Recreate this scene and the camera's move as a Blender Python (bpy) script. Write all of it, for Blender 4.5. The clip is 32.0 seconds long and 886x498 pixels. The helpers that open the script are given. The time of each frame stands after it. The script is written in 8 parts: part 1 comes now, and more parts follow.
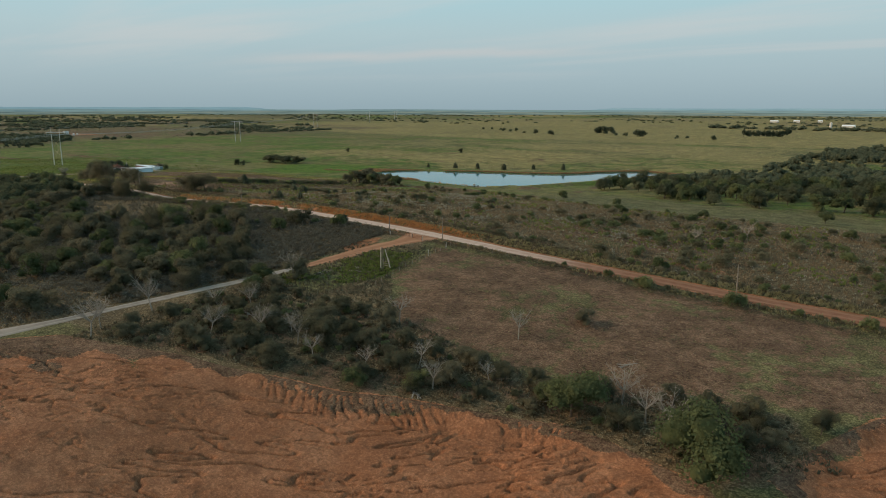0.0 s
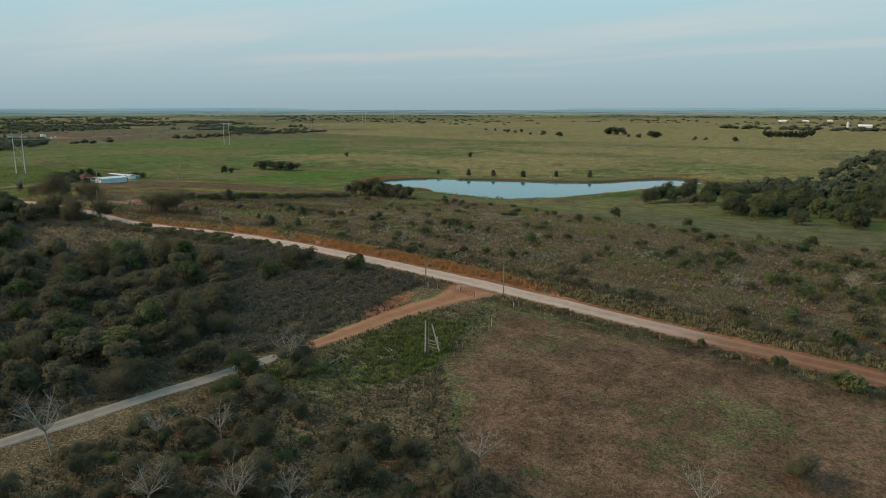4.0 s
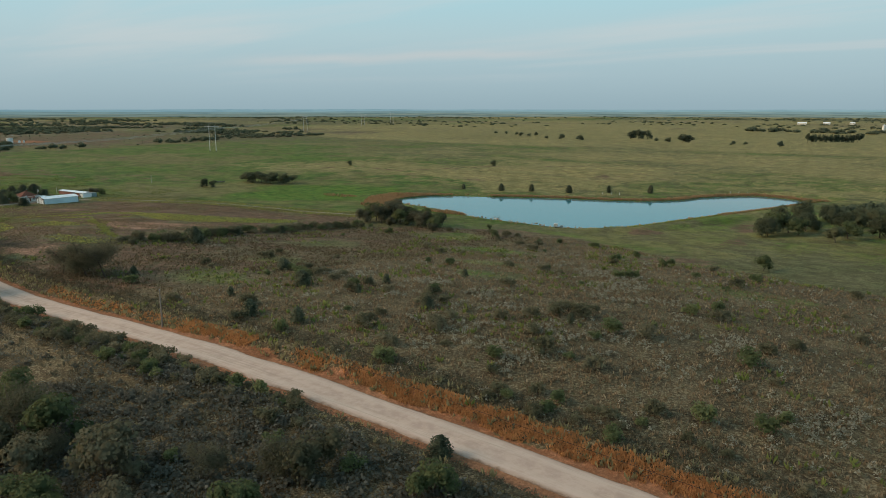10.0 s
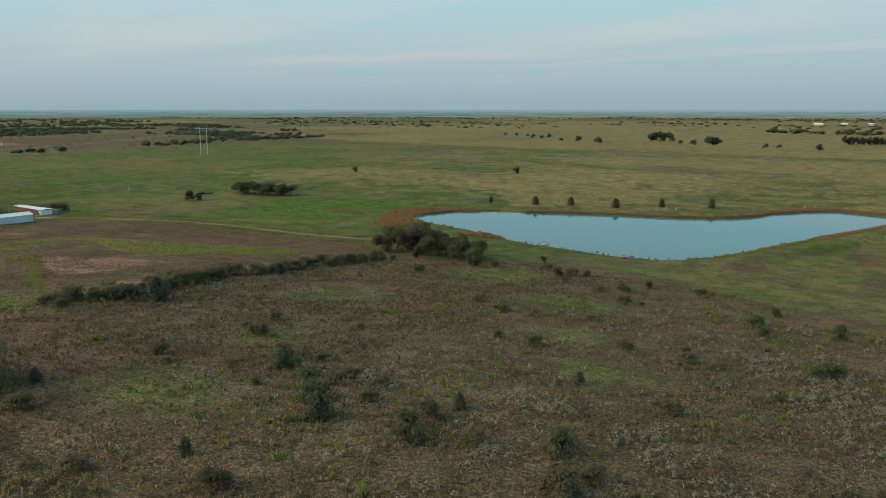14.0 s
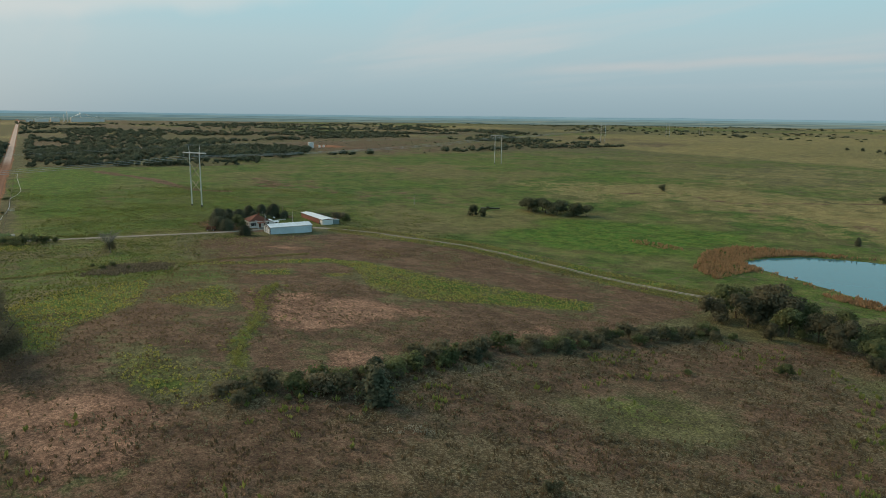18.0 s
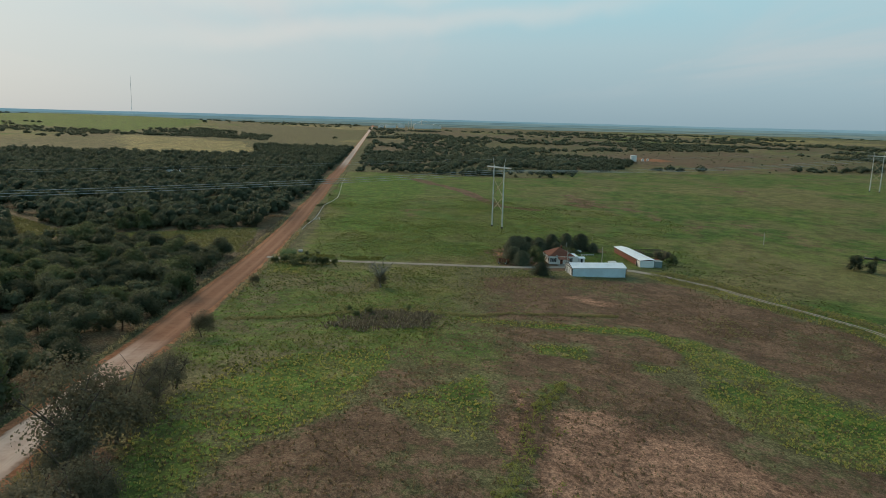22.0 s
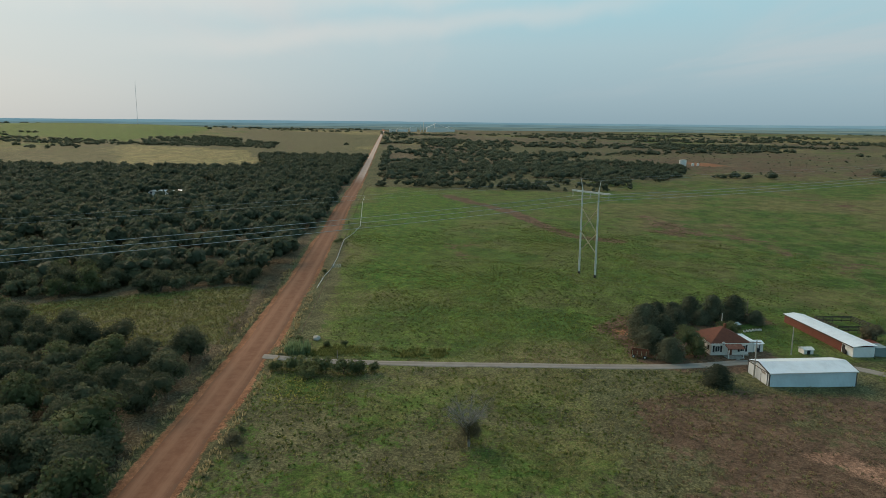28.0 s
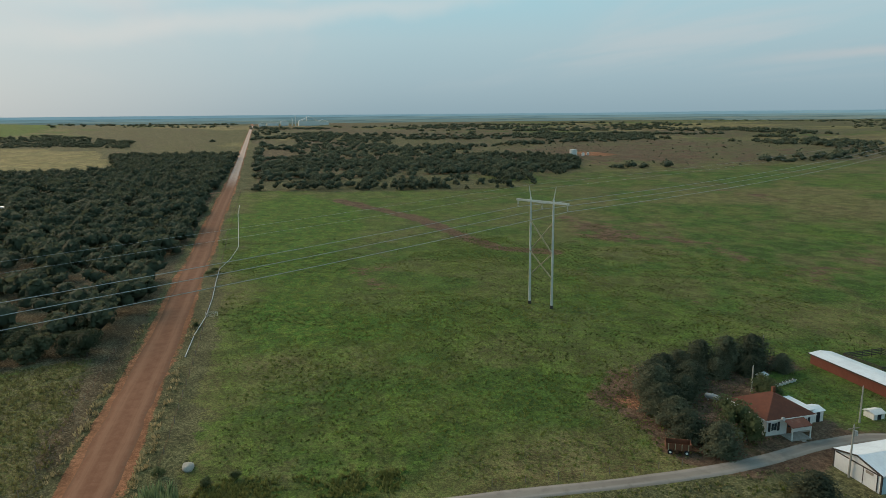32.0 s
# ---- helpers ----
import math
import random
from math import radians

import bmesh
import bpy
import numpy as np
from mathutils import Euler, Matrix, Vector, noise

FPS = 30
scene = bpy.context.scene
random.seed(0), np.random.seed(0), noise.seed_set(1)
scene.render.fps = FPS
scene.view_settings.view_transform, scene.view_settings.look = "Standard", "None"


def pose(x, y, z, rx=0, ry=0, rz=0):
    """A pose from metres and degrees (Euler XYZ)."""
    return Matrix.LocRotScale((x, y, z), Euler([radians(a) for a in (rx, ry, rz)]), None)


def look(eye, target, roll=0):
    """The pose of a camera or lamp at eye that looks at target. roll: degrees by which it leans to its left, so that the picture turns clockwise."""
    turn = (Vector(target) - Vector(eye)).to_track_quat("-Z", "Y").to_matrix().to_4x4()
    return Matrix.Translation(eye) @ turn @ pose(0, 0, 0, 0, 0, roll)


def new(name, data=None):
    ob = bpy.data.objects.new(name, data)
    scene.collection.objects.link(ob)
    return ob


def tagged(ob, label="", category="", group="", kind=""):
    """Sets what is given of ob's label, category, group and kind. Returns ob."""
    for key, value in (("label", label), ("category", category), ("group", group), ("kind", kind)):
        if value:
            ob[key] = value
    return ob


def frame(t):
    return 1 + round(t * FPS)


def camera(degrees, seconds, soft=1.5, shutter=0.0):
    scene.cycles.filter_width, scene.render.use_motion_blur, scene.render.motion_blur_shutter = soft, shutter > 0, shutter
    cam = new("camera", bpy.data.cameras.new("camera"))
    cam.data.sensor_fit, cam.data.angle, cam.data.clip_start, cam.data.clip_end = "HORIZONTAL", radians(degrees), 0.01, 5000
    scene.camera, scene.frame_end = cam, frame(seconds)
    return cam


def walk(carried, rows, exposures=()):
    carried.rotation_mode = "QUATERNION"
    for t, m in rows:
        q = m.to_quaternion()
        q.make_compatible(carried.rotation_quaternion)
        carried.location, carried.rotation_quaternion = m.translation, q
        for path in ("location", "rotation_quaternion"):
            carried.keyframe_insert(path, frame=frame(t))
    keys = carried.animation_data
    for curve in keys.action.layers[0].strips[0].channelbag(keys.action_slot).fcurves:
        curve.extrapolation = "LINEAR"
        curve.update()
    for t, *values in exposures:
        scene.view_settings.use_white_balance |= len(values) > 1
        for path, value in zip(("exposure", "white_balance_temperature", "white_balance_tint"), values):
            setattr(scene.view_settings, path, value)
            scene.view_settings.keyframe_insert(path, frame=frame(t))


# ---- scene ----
cam = camera(64.6, 32.0, soft=0.45)
METRES, EYE, TILT, LEAN, TURN = 550.0, 50.0, -0.6, -0.85, 36.5
ROWS = [
    (0.0, 0.0, 0.0, 0.0, -0.13, -10.75, 0.7),
    (0.5, -0.0035, 0.016, 0.0001, -0.2, -10.76, 0.73),
    (1.0, -0.007, 0.0319, 0.0002, -0.28, -10.76, 0.77),
    (1.5, -0.0106, 0.0478, 0.0004, -0.36, -10.76, 0.8),
    (2.0, -0.0141, 0.0637, 0.0006, -0.43, -10.76, 0.81),
    (2.5, -0.0175, 0.0796, 0.0007, -0.5, -10.77, 0.86),
    (3.0, -0.0209, 0.0953, 0.0009, -0.56, -10.76, 0.88),
    (3.5, -0.0243, 0.1109, 0.0011, -0.63, -10.75, 0.89),
    (5.5, -0.037, 0.1738, 0.0023, -0.84, -10.64, 0.84),
    (6.0, -0.0401, 0.19, 0.0024, -0.87, -10.67, 0.84),
    (6.5, -0.0435, 0.2061, 0.0025, -0.9, -10.69, 0.81),
    (7.0, -0.0467, 0.2223, 0.0026, -0.95, -10.67, 0.87),
    (7.5, -0.0499, 0.2381, 0.0029, -0.99, -10.64, 0.86),
    (8.0, -0.053, 0.2541, 0.0031, -1.02, -10.62, 0.84),
    (8.5, -0.0562, 0.2703, 0.0033, -1.04, -10.62, 0.84),
    (9.0, -0.0595, 0.2864, 0.0035, -1.08, -10.62, 0.83),
    (9.5, -0.0628, 0.3024, 0.0037, -1.11, -10.63, 0.84),
    (10.0, -0.0661, 0.3184, 0.0038, -1.14, -10.62, 0.84),
    (10.5, -0.0694, 0.3344, 0.004, -1.18, -10.61, 0.82),
    (11.0, -0.0727, 0.3503, 0.0042, -1.2, -10.62, 0.83),
    (11.5, -0.076, 0.3662, 0.0044, -1.24, -10.64, 0.85),
    (12.0, -0.0794, 0.3822, 0.0047, -1.26, -10.63, 0.85),
    (12.5, -0.0827, 0.3982, 0.0049, -1.29, -10.62, 0.86),
    (13.0, -0.086, 0.4142, 0.0051, -1.32, -10.61, 0.86),
    (13.5, -0.0891, 0.43, 0.0053, -1.33, -10.6, 0.86),
    (14.0, -0.0921, 0.4458, 0.0056, -1.32, -10.59, 0.85),
    (14.5, -0.0951, 0.4617, 0.0056, -1.3, -10.56, 0.85),
    (16.5, -0.1093, 0.5263, 0.0059, -1.39, -10.58, 0.94),
    (17.0, -0.1133, 0.5416, 0.0061, 2.16, -10.4, 0.84),
    (17.5, -0.1172, 0.5569, 0.0064, 13.28, -10.0, 0.39),
    (18.0, -0.1213, 0.5723, 0.0068, 22.26, -9.82, -0.09),
    (18.5, -0.1261, 0.5877, 0.0069, 29.79, -9.67, -0.41),
    (19.0, -0.1321, 0.6025, 0.0071, 33.37, -9.61, -0.56),
    (19.5, -0.1394, 0.6165, 0.0077, 34.55, -9.61, -0.64),
    (20.0, -0.1483, 0.6295, 0.0081, 37.99, -9.57, -0.84),
    (20.5, -0.1572, 0.6424, 0.0086, 44.52, -9.48, -1.15),
    (21.0, -0.1672, 0.6544, 0.009, 46.3, -9.45, -1.28),
    (21.5, -0.1784, 0.6655, 0.0096, 46.95, -9.42, -1.34),
    (22.0, -0.1902, 0.676, 0.01, 47.9, -9.37, -1.36),
    (22.5, -0.2027, 0.6858, 0.0104, 49.05, -9.3, -1.41),
    (23.0, -0.2153, 0.6947, 0.0109, 49.82, -9.24, -1.42),
    (23.5, -0.2284, 0.7032, 0.0113, 50.3, -9.18, -1.39),
    (24.0, -0.2417, 0.7113, 0.0117, 50.6, -9.12, -1.34),
    (24.5, -0.2553, 0.719, 0.0122, 50.82, -9.09, -1.26),
    (25.0, -0.2688, 0.7263, 0.0127, 50.99, -9.06, -1.16),
    (25.5, -0.2821, 0.7332, 0.0131, 51.13, -9.05, -1.07),
    (27.5, -0.333, 0.7597, 0.0156, 48.66, -9.17, -0.55),
    (28.0, -0.3456, 0.7661, 0.0161, 48.54, -9.2, -0.41),
    (28.5, -0.3579, 0.7726, 0.0164, 46.18, -9.27, -0.15),
    (29.0, -0.3702, 0.7793, 0.0166, 42.65, -9.4, 0.16),
    (29.5, -0.3825, 0.7859, 0.017, 40.92, -9.5, 0.34),
    (30.0, -0.394, 0.793, 0.0174, 40.25, -9.56, 0.47),
    (30.5, -0.4052, 0.8005, 0.0177, 39.77, -9.62, 0.58),
    (31.0, -0.4153, 0.8078, 0.0181, 39.35, -9.71, 0.67),
    (31.5, -0.4259, 0.8161, 0.0185, 38.78, -9.81, 0.76),
    (32.0, -0.4364, 0.8243, 0.0189, 38.23, -9.9, 0.82),
]
walk(cam, [(t, pose(0, 0, EYE, TILT, LEAN, TURN) @ pose(METRES * x, METRES * y, METRES * z, 90 + pitch, roll, yaw)) for t, x, y, z, yaw, pitch, roll in ROWS],
     exposures=((0.0, 0.05, 6850, 13), (3.0, 0.08, 6750, 12), (7.0, 0.11, 6700, 11), (12.0, 0.10, 6650, 10), (14.0, 0.09, 6780, 12), (17.0, 0.05, 6800, 12), (20.0, -0.01, 6550, 10), (32.0, -0.03, 6500, 10)))


# ---- light: evening, thin high cloud, low sun in the west-south-west ----
SUN_DIR = Vector((-0.80, -0.55, 0.42)).normalized()
world = bpy.data.worlds.new("evening_sky")
scene.world = world
world.use_nodes = True


def build_world():
    nt = world.node_tree
    N, L = nt.nodes, nt.links
    N.clear()
    out = N.new("ShaderNodeOutputWorld")
    bg = N.new("ShaderNodeBackground")
    bg.inputs["Strength"].default_value = 1.0
    L.new(bg.outputs[0], out.inputs[0])
    sky = N.new("ShaderNodeTexSky")
    sky.sky_type = 'NISHITA'
    sky.sun_disc = False
    sky.sun_elevation = math.asin(SUN_DIR.z)
    sky.sun_rotation = math.atan2(SUN_DIR.x, SUN_DIR.y)
    sky.air_density, sky.dust_density, sky.ozone_density = 1.2, 1.5, 2.0
    skyk = N.new("ShaderNodeVectorMath"); skyk.operation = 'SCALE'
    skyk.inputs[3].default_value = 0.06
    L.new(sky.outputs[0], skyk.inputs[0])
    tc = N.new("ShaderNodeTexCoord")
    sep = N.new("ShaderNodeSeparateXYZ")
    L.new(tc.outputs["Generated"], sep.inputs[0])
    ramp = N.new("ShaderNodeValToRGB")
    cr = ramp.color_ramp
    cr.elements[0].position, cr.elements[0].color = 0.0, (0.29, 0.42, 0.49, 1)
    cr.elements[1].position, cr.elements[1].color = 1.0, (0.17, 0.34, 0.45, 1)
    for p, c in ((0.045, (0.355, 0.50, 0.57, 1)), (0.10, (0.415, 0.585, 0.645, 1)), (0.17, (0.385, 0.66, 0.745, 1)), (0.4, (0.30, 0.55, 0.66, 1))):
        e = cr.elements.new(p); e.color = c
    L.new(sep.outputs["Z"], ramp.inputs[0])
    # brighter, whiter sky round the hidden sun
    dot = N.new("ShaderNodeVectorMath"); dot.operation = 'DOT_PRODUCT'
    dot.inputs[1].default_value = (-0.72, -0.62, 0.32)
    L.new(tc.outputs["Generated"], dot.inputs[0])
    gl = N.new("ShaderNodeMapRange"); gl.interpolation_type = 'SMOOTHSTEP'
    gl.inputs[1].default_value, gl.inputs[2].default_value = 0.58, 1.0
    gl.inputs[3].default_value, gl.inputs[4].default_value = 0.0, 0.60
    L.new(dot.outputs["Value"], gl.inputs[0])
    warm = N.new("ShaderNodeMixRGB"); warm.inputs[2].default_value = (0.66, 0.67, 0.66, 1)
    L.new(gl.outputs[0], warm.inputs[0]); L.new(ramp.outputs[0], warm.inputs[1])
    # cirrus streaks: noise on a plane overhead, stretched
    zc = N.new("ShaderNodeMath"); zc.operation = 'MAXIMUM'; zc.inputs[1].default_value = 0.02
    L.new(sep.outputs["Z"], zc.inputs[0])
    za = N.new("ShaderNodeMath"); za.operation = 'ADD'; za.inputs[1].default_value = 0.06
    L.new(zc.outputs[0], za.inputs[0])
    div = N.new("ShaderNodeVectorMath"); div.operation = 'DIVIDE'
    comb = N.new("ShaderNodeCombineXYZ")
    for i in range(3):
        L.new(za.outputs[0], comb.inputs[i])
    L.new(tc.outputs["Generated"], div.inputs[0]); L.new(comb.outputs[0], div.inputs[1])
    mp = N.new("ShaderNodeMapping")
    mp.inputs["Rotation"].default_value = (0, 0, radians(62))
    mp.inputs["Scale"].default_value = (0.16, 0.62, 0.0)
    L.new(div.outputs[0], mp.inputs[0])
    nz = N.new("ShaderNodeTexNoise"); nz.inputs["Scale"].default_value = 1.0
    nz.inputs["Detail"].default_value = 5; nz.inputs["Roughness"].default_value = 0.55; nz.inputs["Distortion"].default_value = 0.6
    L.new(mp.outputs[0], nz.inputs["Vector"])
    cm = N.new("ShaderNodeMapRange"); cm.interpolation_type = 'SMOOTHSTEP'
    cm.inputs[1].default_value, cm.inputs[2].default_value = 0.44, 0.72
    cm.inputs[3].default_value, cm.inputs[4].default_value = 0.0, 0.46
    L.new(nz.outputs[0], cm.inputs[0])
    lowf = N.new("ShaderNodeMapRange"); lowf.interpolation_type = 'SMOOTHSTEP'
    lowf.inputs[1].default_value, lowf.inputs[2].default_value = 0.02, 0.10
    L.new(sep.outputs["Z"], lowf.inputs[0])
    cmul = N.new("ShaderNodeMath"); cmul.operation = 'MULTIPLY'
    L.new(cm.outputs[0], cmul.inputs[0]); L.new(lowf.outputs[0], cmul.inputs[1])
    cloud = N.new("ShaderNodeMixRGB"); cloud.inputs[2].default_value = (0.62, 0.63, 0.64, 1)
    L.new(cmul.outputs[0], cloud.inputs[0]); L.new(warm.outputs[0], cloud.inputs[1])
    # one long thin cloud, lit warm, and a brighter veil higher in the west
    def calc(op, a, b=0.0):
        n = N.new("ShaderNodeMath"); n.operation = op
        for i, v in ((0, a), (1, b)):
            if isinstance(v, (int, float)):
                n.inputs[i].default_value = v
            else:
                L.new(v, n.inputs[i])
        return n.outputs[0]
    az = calc('ARCTAN2', sep.outputs["X"], sep.outputs["Y"])
    nz2 = N.new("ShaderNodeTexNoise"); nz2.inputs["Scale"].default_value = 9.0; nz2.inputs["Detail"].default_value = 4
    L.new(tc.outputs["Generated"], nz2.inputs["Vector"])
    col = cloud.outputs[0]
    for a0, e0, k, c2, half, wide, amount, tint in ((-0.66, 0.0735, 0.030, -0.10, 0.34, 0.010, 0.32, (0.66, 0.61, 0.60, 1)), (-1.52, 0.128, 0.10, 0.0, 0.46, 0.024, 0.42, (0.74, 0.72, 0.69, 1)), (-1.70, 0.165, 0.05, 0.0, 0.50, 0.034, 0.46, (0.76, 0.74, 0.70, 1))):
        u = calc('SUBTRACT', az, a0)
        mid = calc('ADD', calc('ADD', calc('MULTIPLY', u, k), e0), calc('MULTIPLY', calc('MULTIPLY', u, u), c2))
        off = calc('ABSOLUTE', calc('ADD', calc('SUBTRACT', sep.outputs["Z"], mid), calc('MULTIPLY', calc('SUBTRACT', nz2.outputs[0], 0.5), wide * 1.6)))
        a = N.new("ShaderNodeMapRange"); a.interpolation_type = 'SMOOTHSTEP'
        a.inputs[1].default_value, a.inputs[2].default_value, a.inputs[3].default_value, a.inputs[4].default_value = 0.0, wide, amount, 0.0
        L.new(off, a.inputs[0])
        b = N.new("ShaderNodeMapRange"); b.interpolation_type = 'SMOOTHSTEP'
        b.inputs[1].default_value, b.inputs[2].default_value, b.inputs[3].default_value, b.inputs[4].default_value = half * 0.3, half, 1.0, 0.0
        L.new(calc('ABSOLUTE', u), b.inputs[0])
        mc = N.new("ShaderNodeMixRGB"); mc.inputs[2].default_value = tint
        L.new(calc('MULTIPLY', a.outputs[0], b.outputs[0]), mc.inputs[0]); L.new(col, mc.inputs[1])
        col = mc.outputs[0]
    mix = N.new("ShaderNodeMixRGB"); mix.inputs[0].default_value = 0.90
    L.new(skyk.outputs[0], mix.inputs[1]); L.new(col, mix.inputs[2])
    L.new(mix.outputs[0], bg.inputs[0])


build_world()
sun_data = bpy.data.lights.new("sun", 'SUN')
sun_data.energy, sun_data.angle, sun_data.color = 3.2, radians(45), (1.0, 0.75, 0.50)
sun = new("sun", sun_data)
sun.matrix_world = look(SUN_DIR * 300, (0, 0, 0))


# ---- materials ----
def nodes_of(name):
    m = bpy.data.materials.new(name)
    m.use_nodes = True
    nt = m.node_tree
    return m, nt, nt.nodes, nt.links, nt.nodes["Principled BSDF"]


def noise_node(nt, scale, detail=4, rough=0.55, vec=None):
    n = nt.nodes.new("ShaderNodeTexNoise")
    n.inputs["Scale"].default_value, n.inputs["Detail"].default_value, n.inputs["Roughness"].default_value = scale, detail, rough
    if vec is not None:
        nt.links.new(vec, n.inputs["Vector"])
    return n.outputs[0]


def maprange(nt, src, a, b, c=0.0, d=1.0, smooth=True):
    n = nt.nodes.new("ShaderNodeMapRange")
    if smooth:
        n.interpolation_type = 'SMOOTHSTEP'
    for i, v in enumerate((a, b, c, d)):
        n.inputs[i + 1].default_value = v
    nt.links.new(src, n.inputs[0])
    return n.outputs[0]


def mixcol(nt, fac, a, b, mode='MIX'):
    n = nt.nodes.new("ShaderNodeMixRGB")
    n.blend_type = mode
    for i, v in ((0, fac), (1, a), (2, b)):
        if isinstance(v, (int, float)):
            n.inputs[i].default_value = v
        elif isinstance(v, tuple):
            n.inputs[i].default_value = (*v, 1) if len(v) == 3 else v
        else:
            nt.links.new(v, n.inputs[i])
    return n.outputs[0]


def arith(nt, op, a, b):
    n = nt.nodes.new("ShaderNodeMath")
    n.operation = op
    for i, v in ((0, a), (1, b)):
        if isinstance(v, (int, float)):
            n.inputs[i].default_value = v
        else:
            nt.links.new(v, n.inputs[i])
    return n.outputs[0]


def bump(nt, height, strength, dist, bsdf):
    n = nt.nodes.new("ShaderNodeBump")
    n.inputs["Strength"].default_value, n.inputs["Distance"].default_value = strength, dist
    nt.links.new(height, n.inputs["Height"])
    nt.links.new(n.outputs[0], bsdf.inputs["Normal"])


def coords(nt, kind="Object"):
    return nt.nodes.new("ShaderNodeTexCoord").outputs[kind]


def surface(name, a, b, scale=3.0, rough=0.7, metal=0.0, fine=30.0, relief=0.15, dist=0.02, spec=0.3, kind="Object", stain=None):
    """Two-tone weathered surface: broad stains, fine grain, slight relief."""
    m, nt, N, L, p = nodes_of(name)
    co = coords(nt, kind)
    big = noise_node(nt, scale, 4, 0.6, co)
    small = noise_node(nt, fine, 3, 0.6, co)
    c = mixcol(nt, maprange(nt, big, 0.35, 0.68), a, b)
    c = mixcol(nt, maprange(nt, small, 0.3, 0.75, 0.0, 0.35), c, tuple(v * 0.6 for v in a))
    if stain:
        st = noise_node(nt, scale * 2.7, 6, 0.7, co)
        c = mixcol(nt, maprange(nt, st, 0.56, 0.72), c, stain)
    L.new(c, p.inputs["Base Color"])
    p.inputs["Roughness"].default_value, p.inputs["Metallic"].default_value = rough, metal
    p.inputs["Specular IOR Level"].default_value = spec
    if relief:
        bump(nt, small, relief, dist, p)
    return m


def foliage(name, dark, light, tip=None, thin=0.3, flat=0.0):
    """Leaves: shade differs from leaf to leaf and plant to plant; thin, so a little light comes through."""
    m, nt, N, L, p = nodes_of(name)
    geo = N.new("ShaderNodeNewGeometry")
    info = N.new("ShaderNodeObjectInfo")
    co = coords(nt, "Object")
    big = noise_node(nt, 0.55, 2, 0.5, co)
    f = arith(nt, 'ADD', arith(nt, 'MULTIPLY', geo.outputs["Random Per Island"], 0.55), arith(nt, 'MULTIPLY', maprange(nt, big, 0.3, 0.7), 0.45))
    c = mixcol(nt, f, dark, light)
    if tip:
        c = mixcol(nt, maprange(nt, geo.outputs["Random Per Island"], 0.8, 0.97), c, tip)
    v = maprange(nt, info.outputs["Random"], 0, 1, 0.72, 1.28, False)
    hsv = N.new("ShaderNodeHueSaturation")
    L.new(v, hsv.inputs["Value"]); L.new(c, hsv.inputs["Color"])
    h = maprange(nt, info.outputs["Random"], 0, 1, 0.515, 0.485, False)
    L.new(h, hsv.inputs["Hue"])
    L.new(hsv.outputs[0], p.inputs["Base Color"])
    p.inputs["Roughness"].default_value = 0.75
    p.inputs["Specular IOR Level"].default_value = 0.15
    tr = N.new("ShaderNodeBsdfTranslucent")
    L.new(hsv.outputs[0], tr.inputs[0])
    if flat:
        nm = N.new("ShaderNodeVectorMath"); nm.operation = 'SCALE'; nm.inputs[3].default_value = 1 - flat
        L.new(geo.outputs["Normal"], nm.inputs[0])
        na = N.new("ShaderNodeVectorMath"); na.inputs[1].default_value = (0, 0, flat * 1.3)
        L.new(nm.outputs[0], na.inputs[0])
        nn = N.new("ShaderNodeVectorMath"); nn.operation = 'NORMALIZE'
        L.new(na.outputs[0], nn.inputs[0]); L.new(nn.outputs[0], p.inputs["Normal"])
    ms = N.new("ShaderNodeMixShader"); ms.inputs[0].default_value = thin
    L.new(p.outputs[0], ms.inputs[1]); L.new(tr.outputs[0], ms.inputs[2])
    L.new(ms.outputs[0], N["Material Output"].inputs[0])
    return m


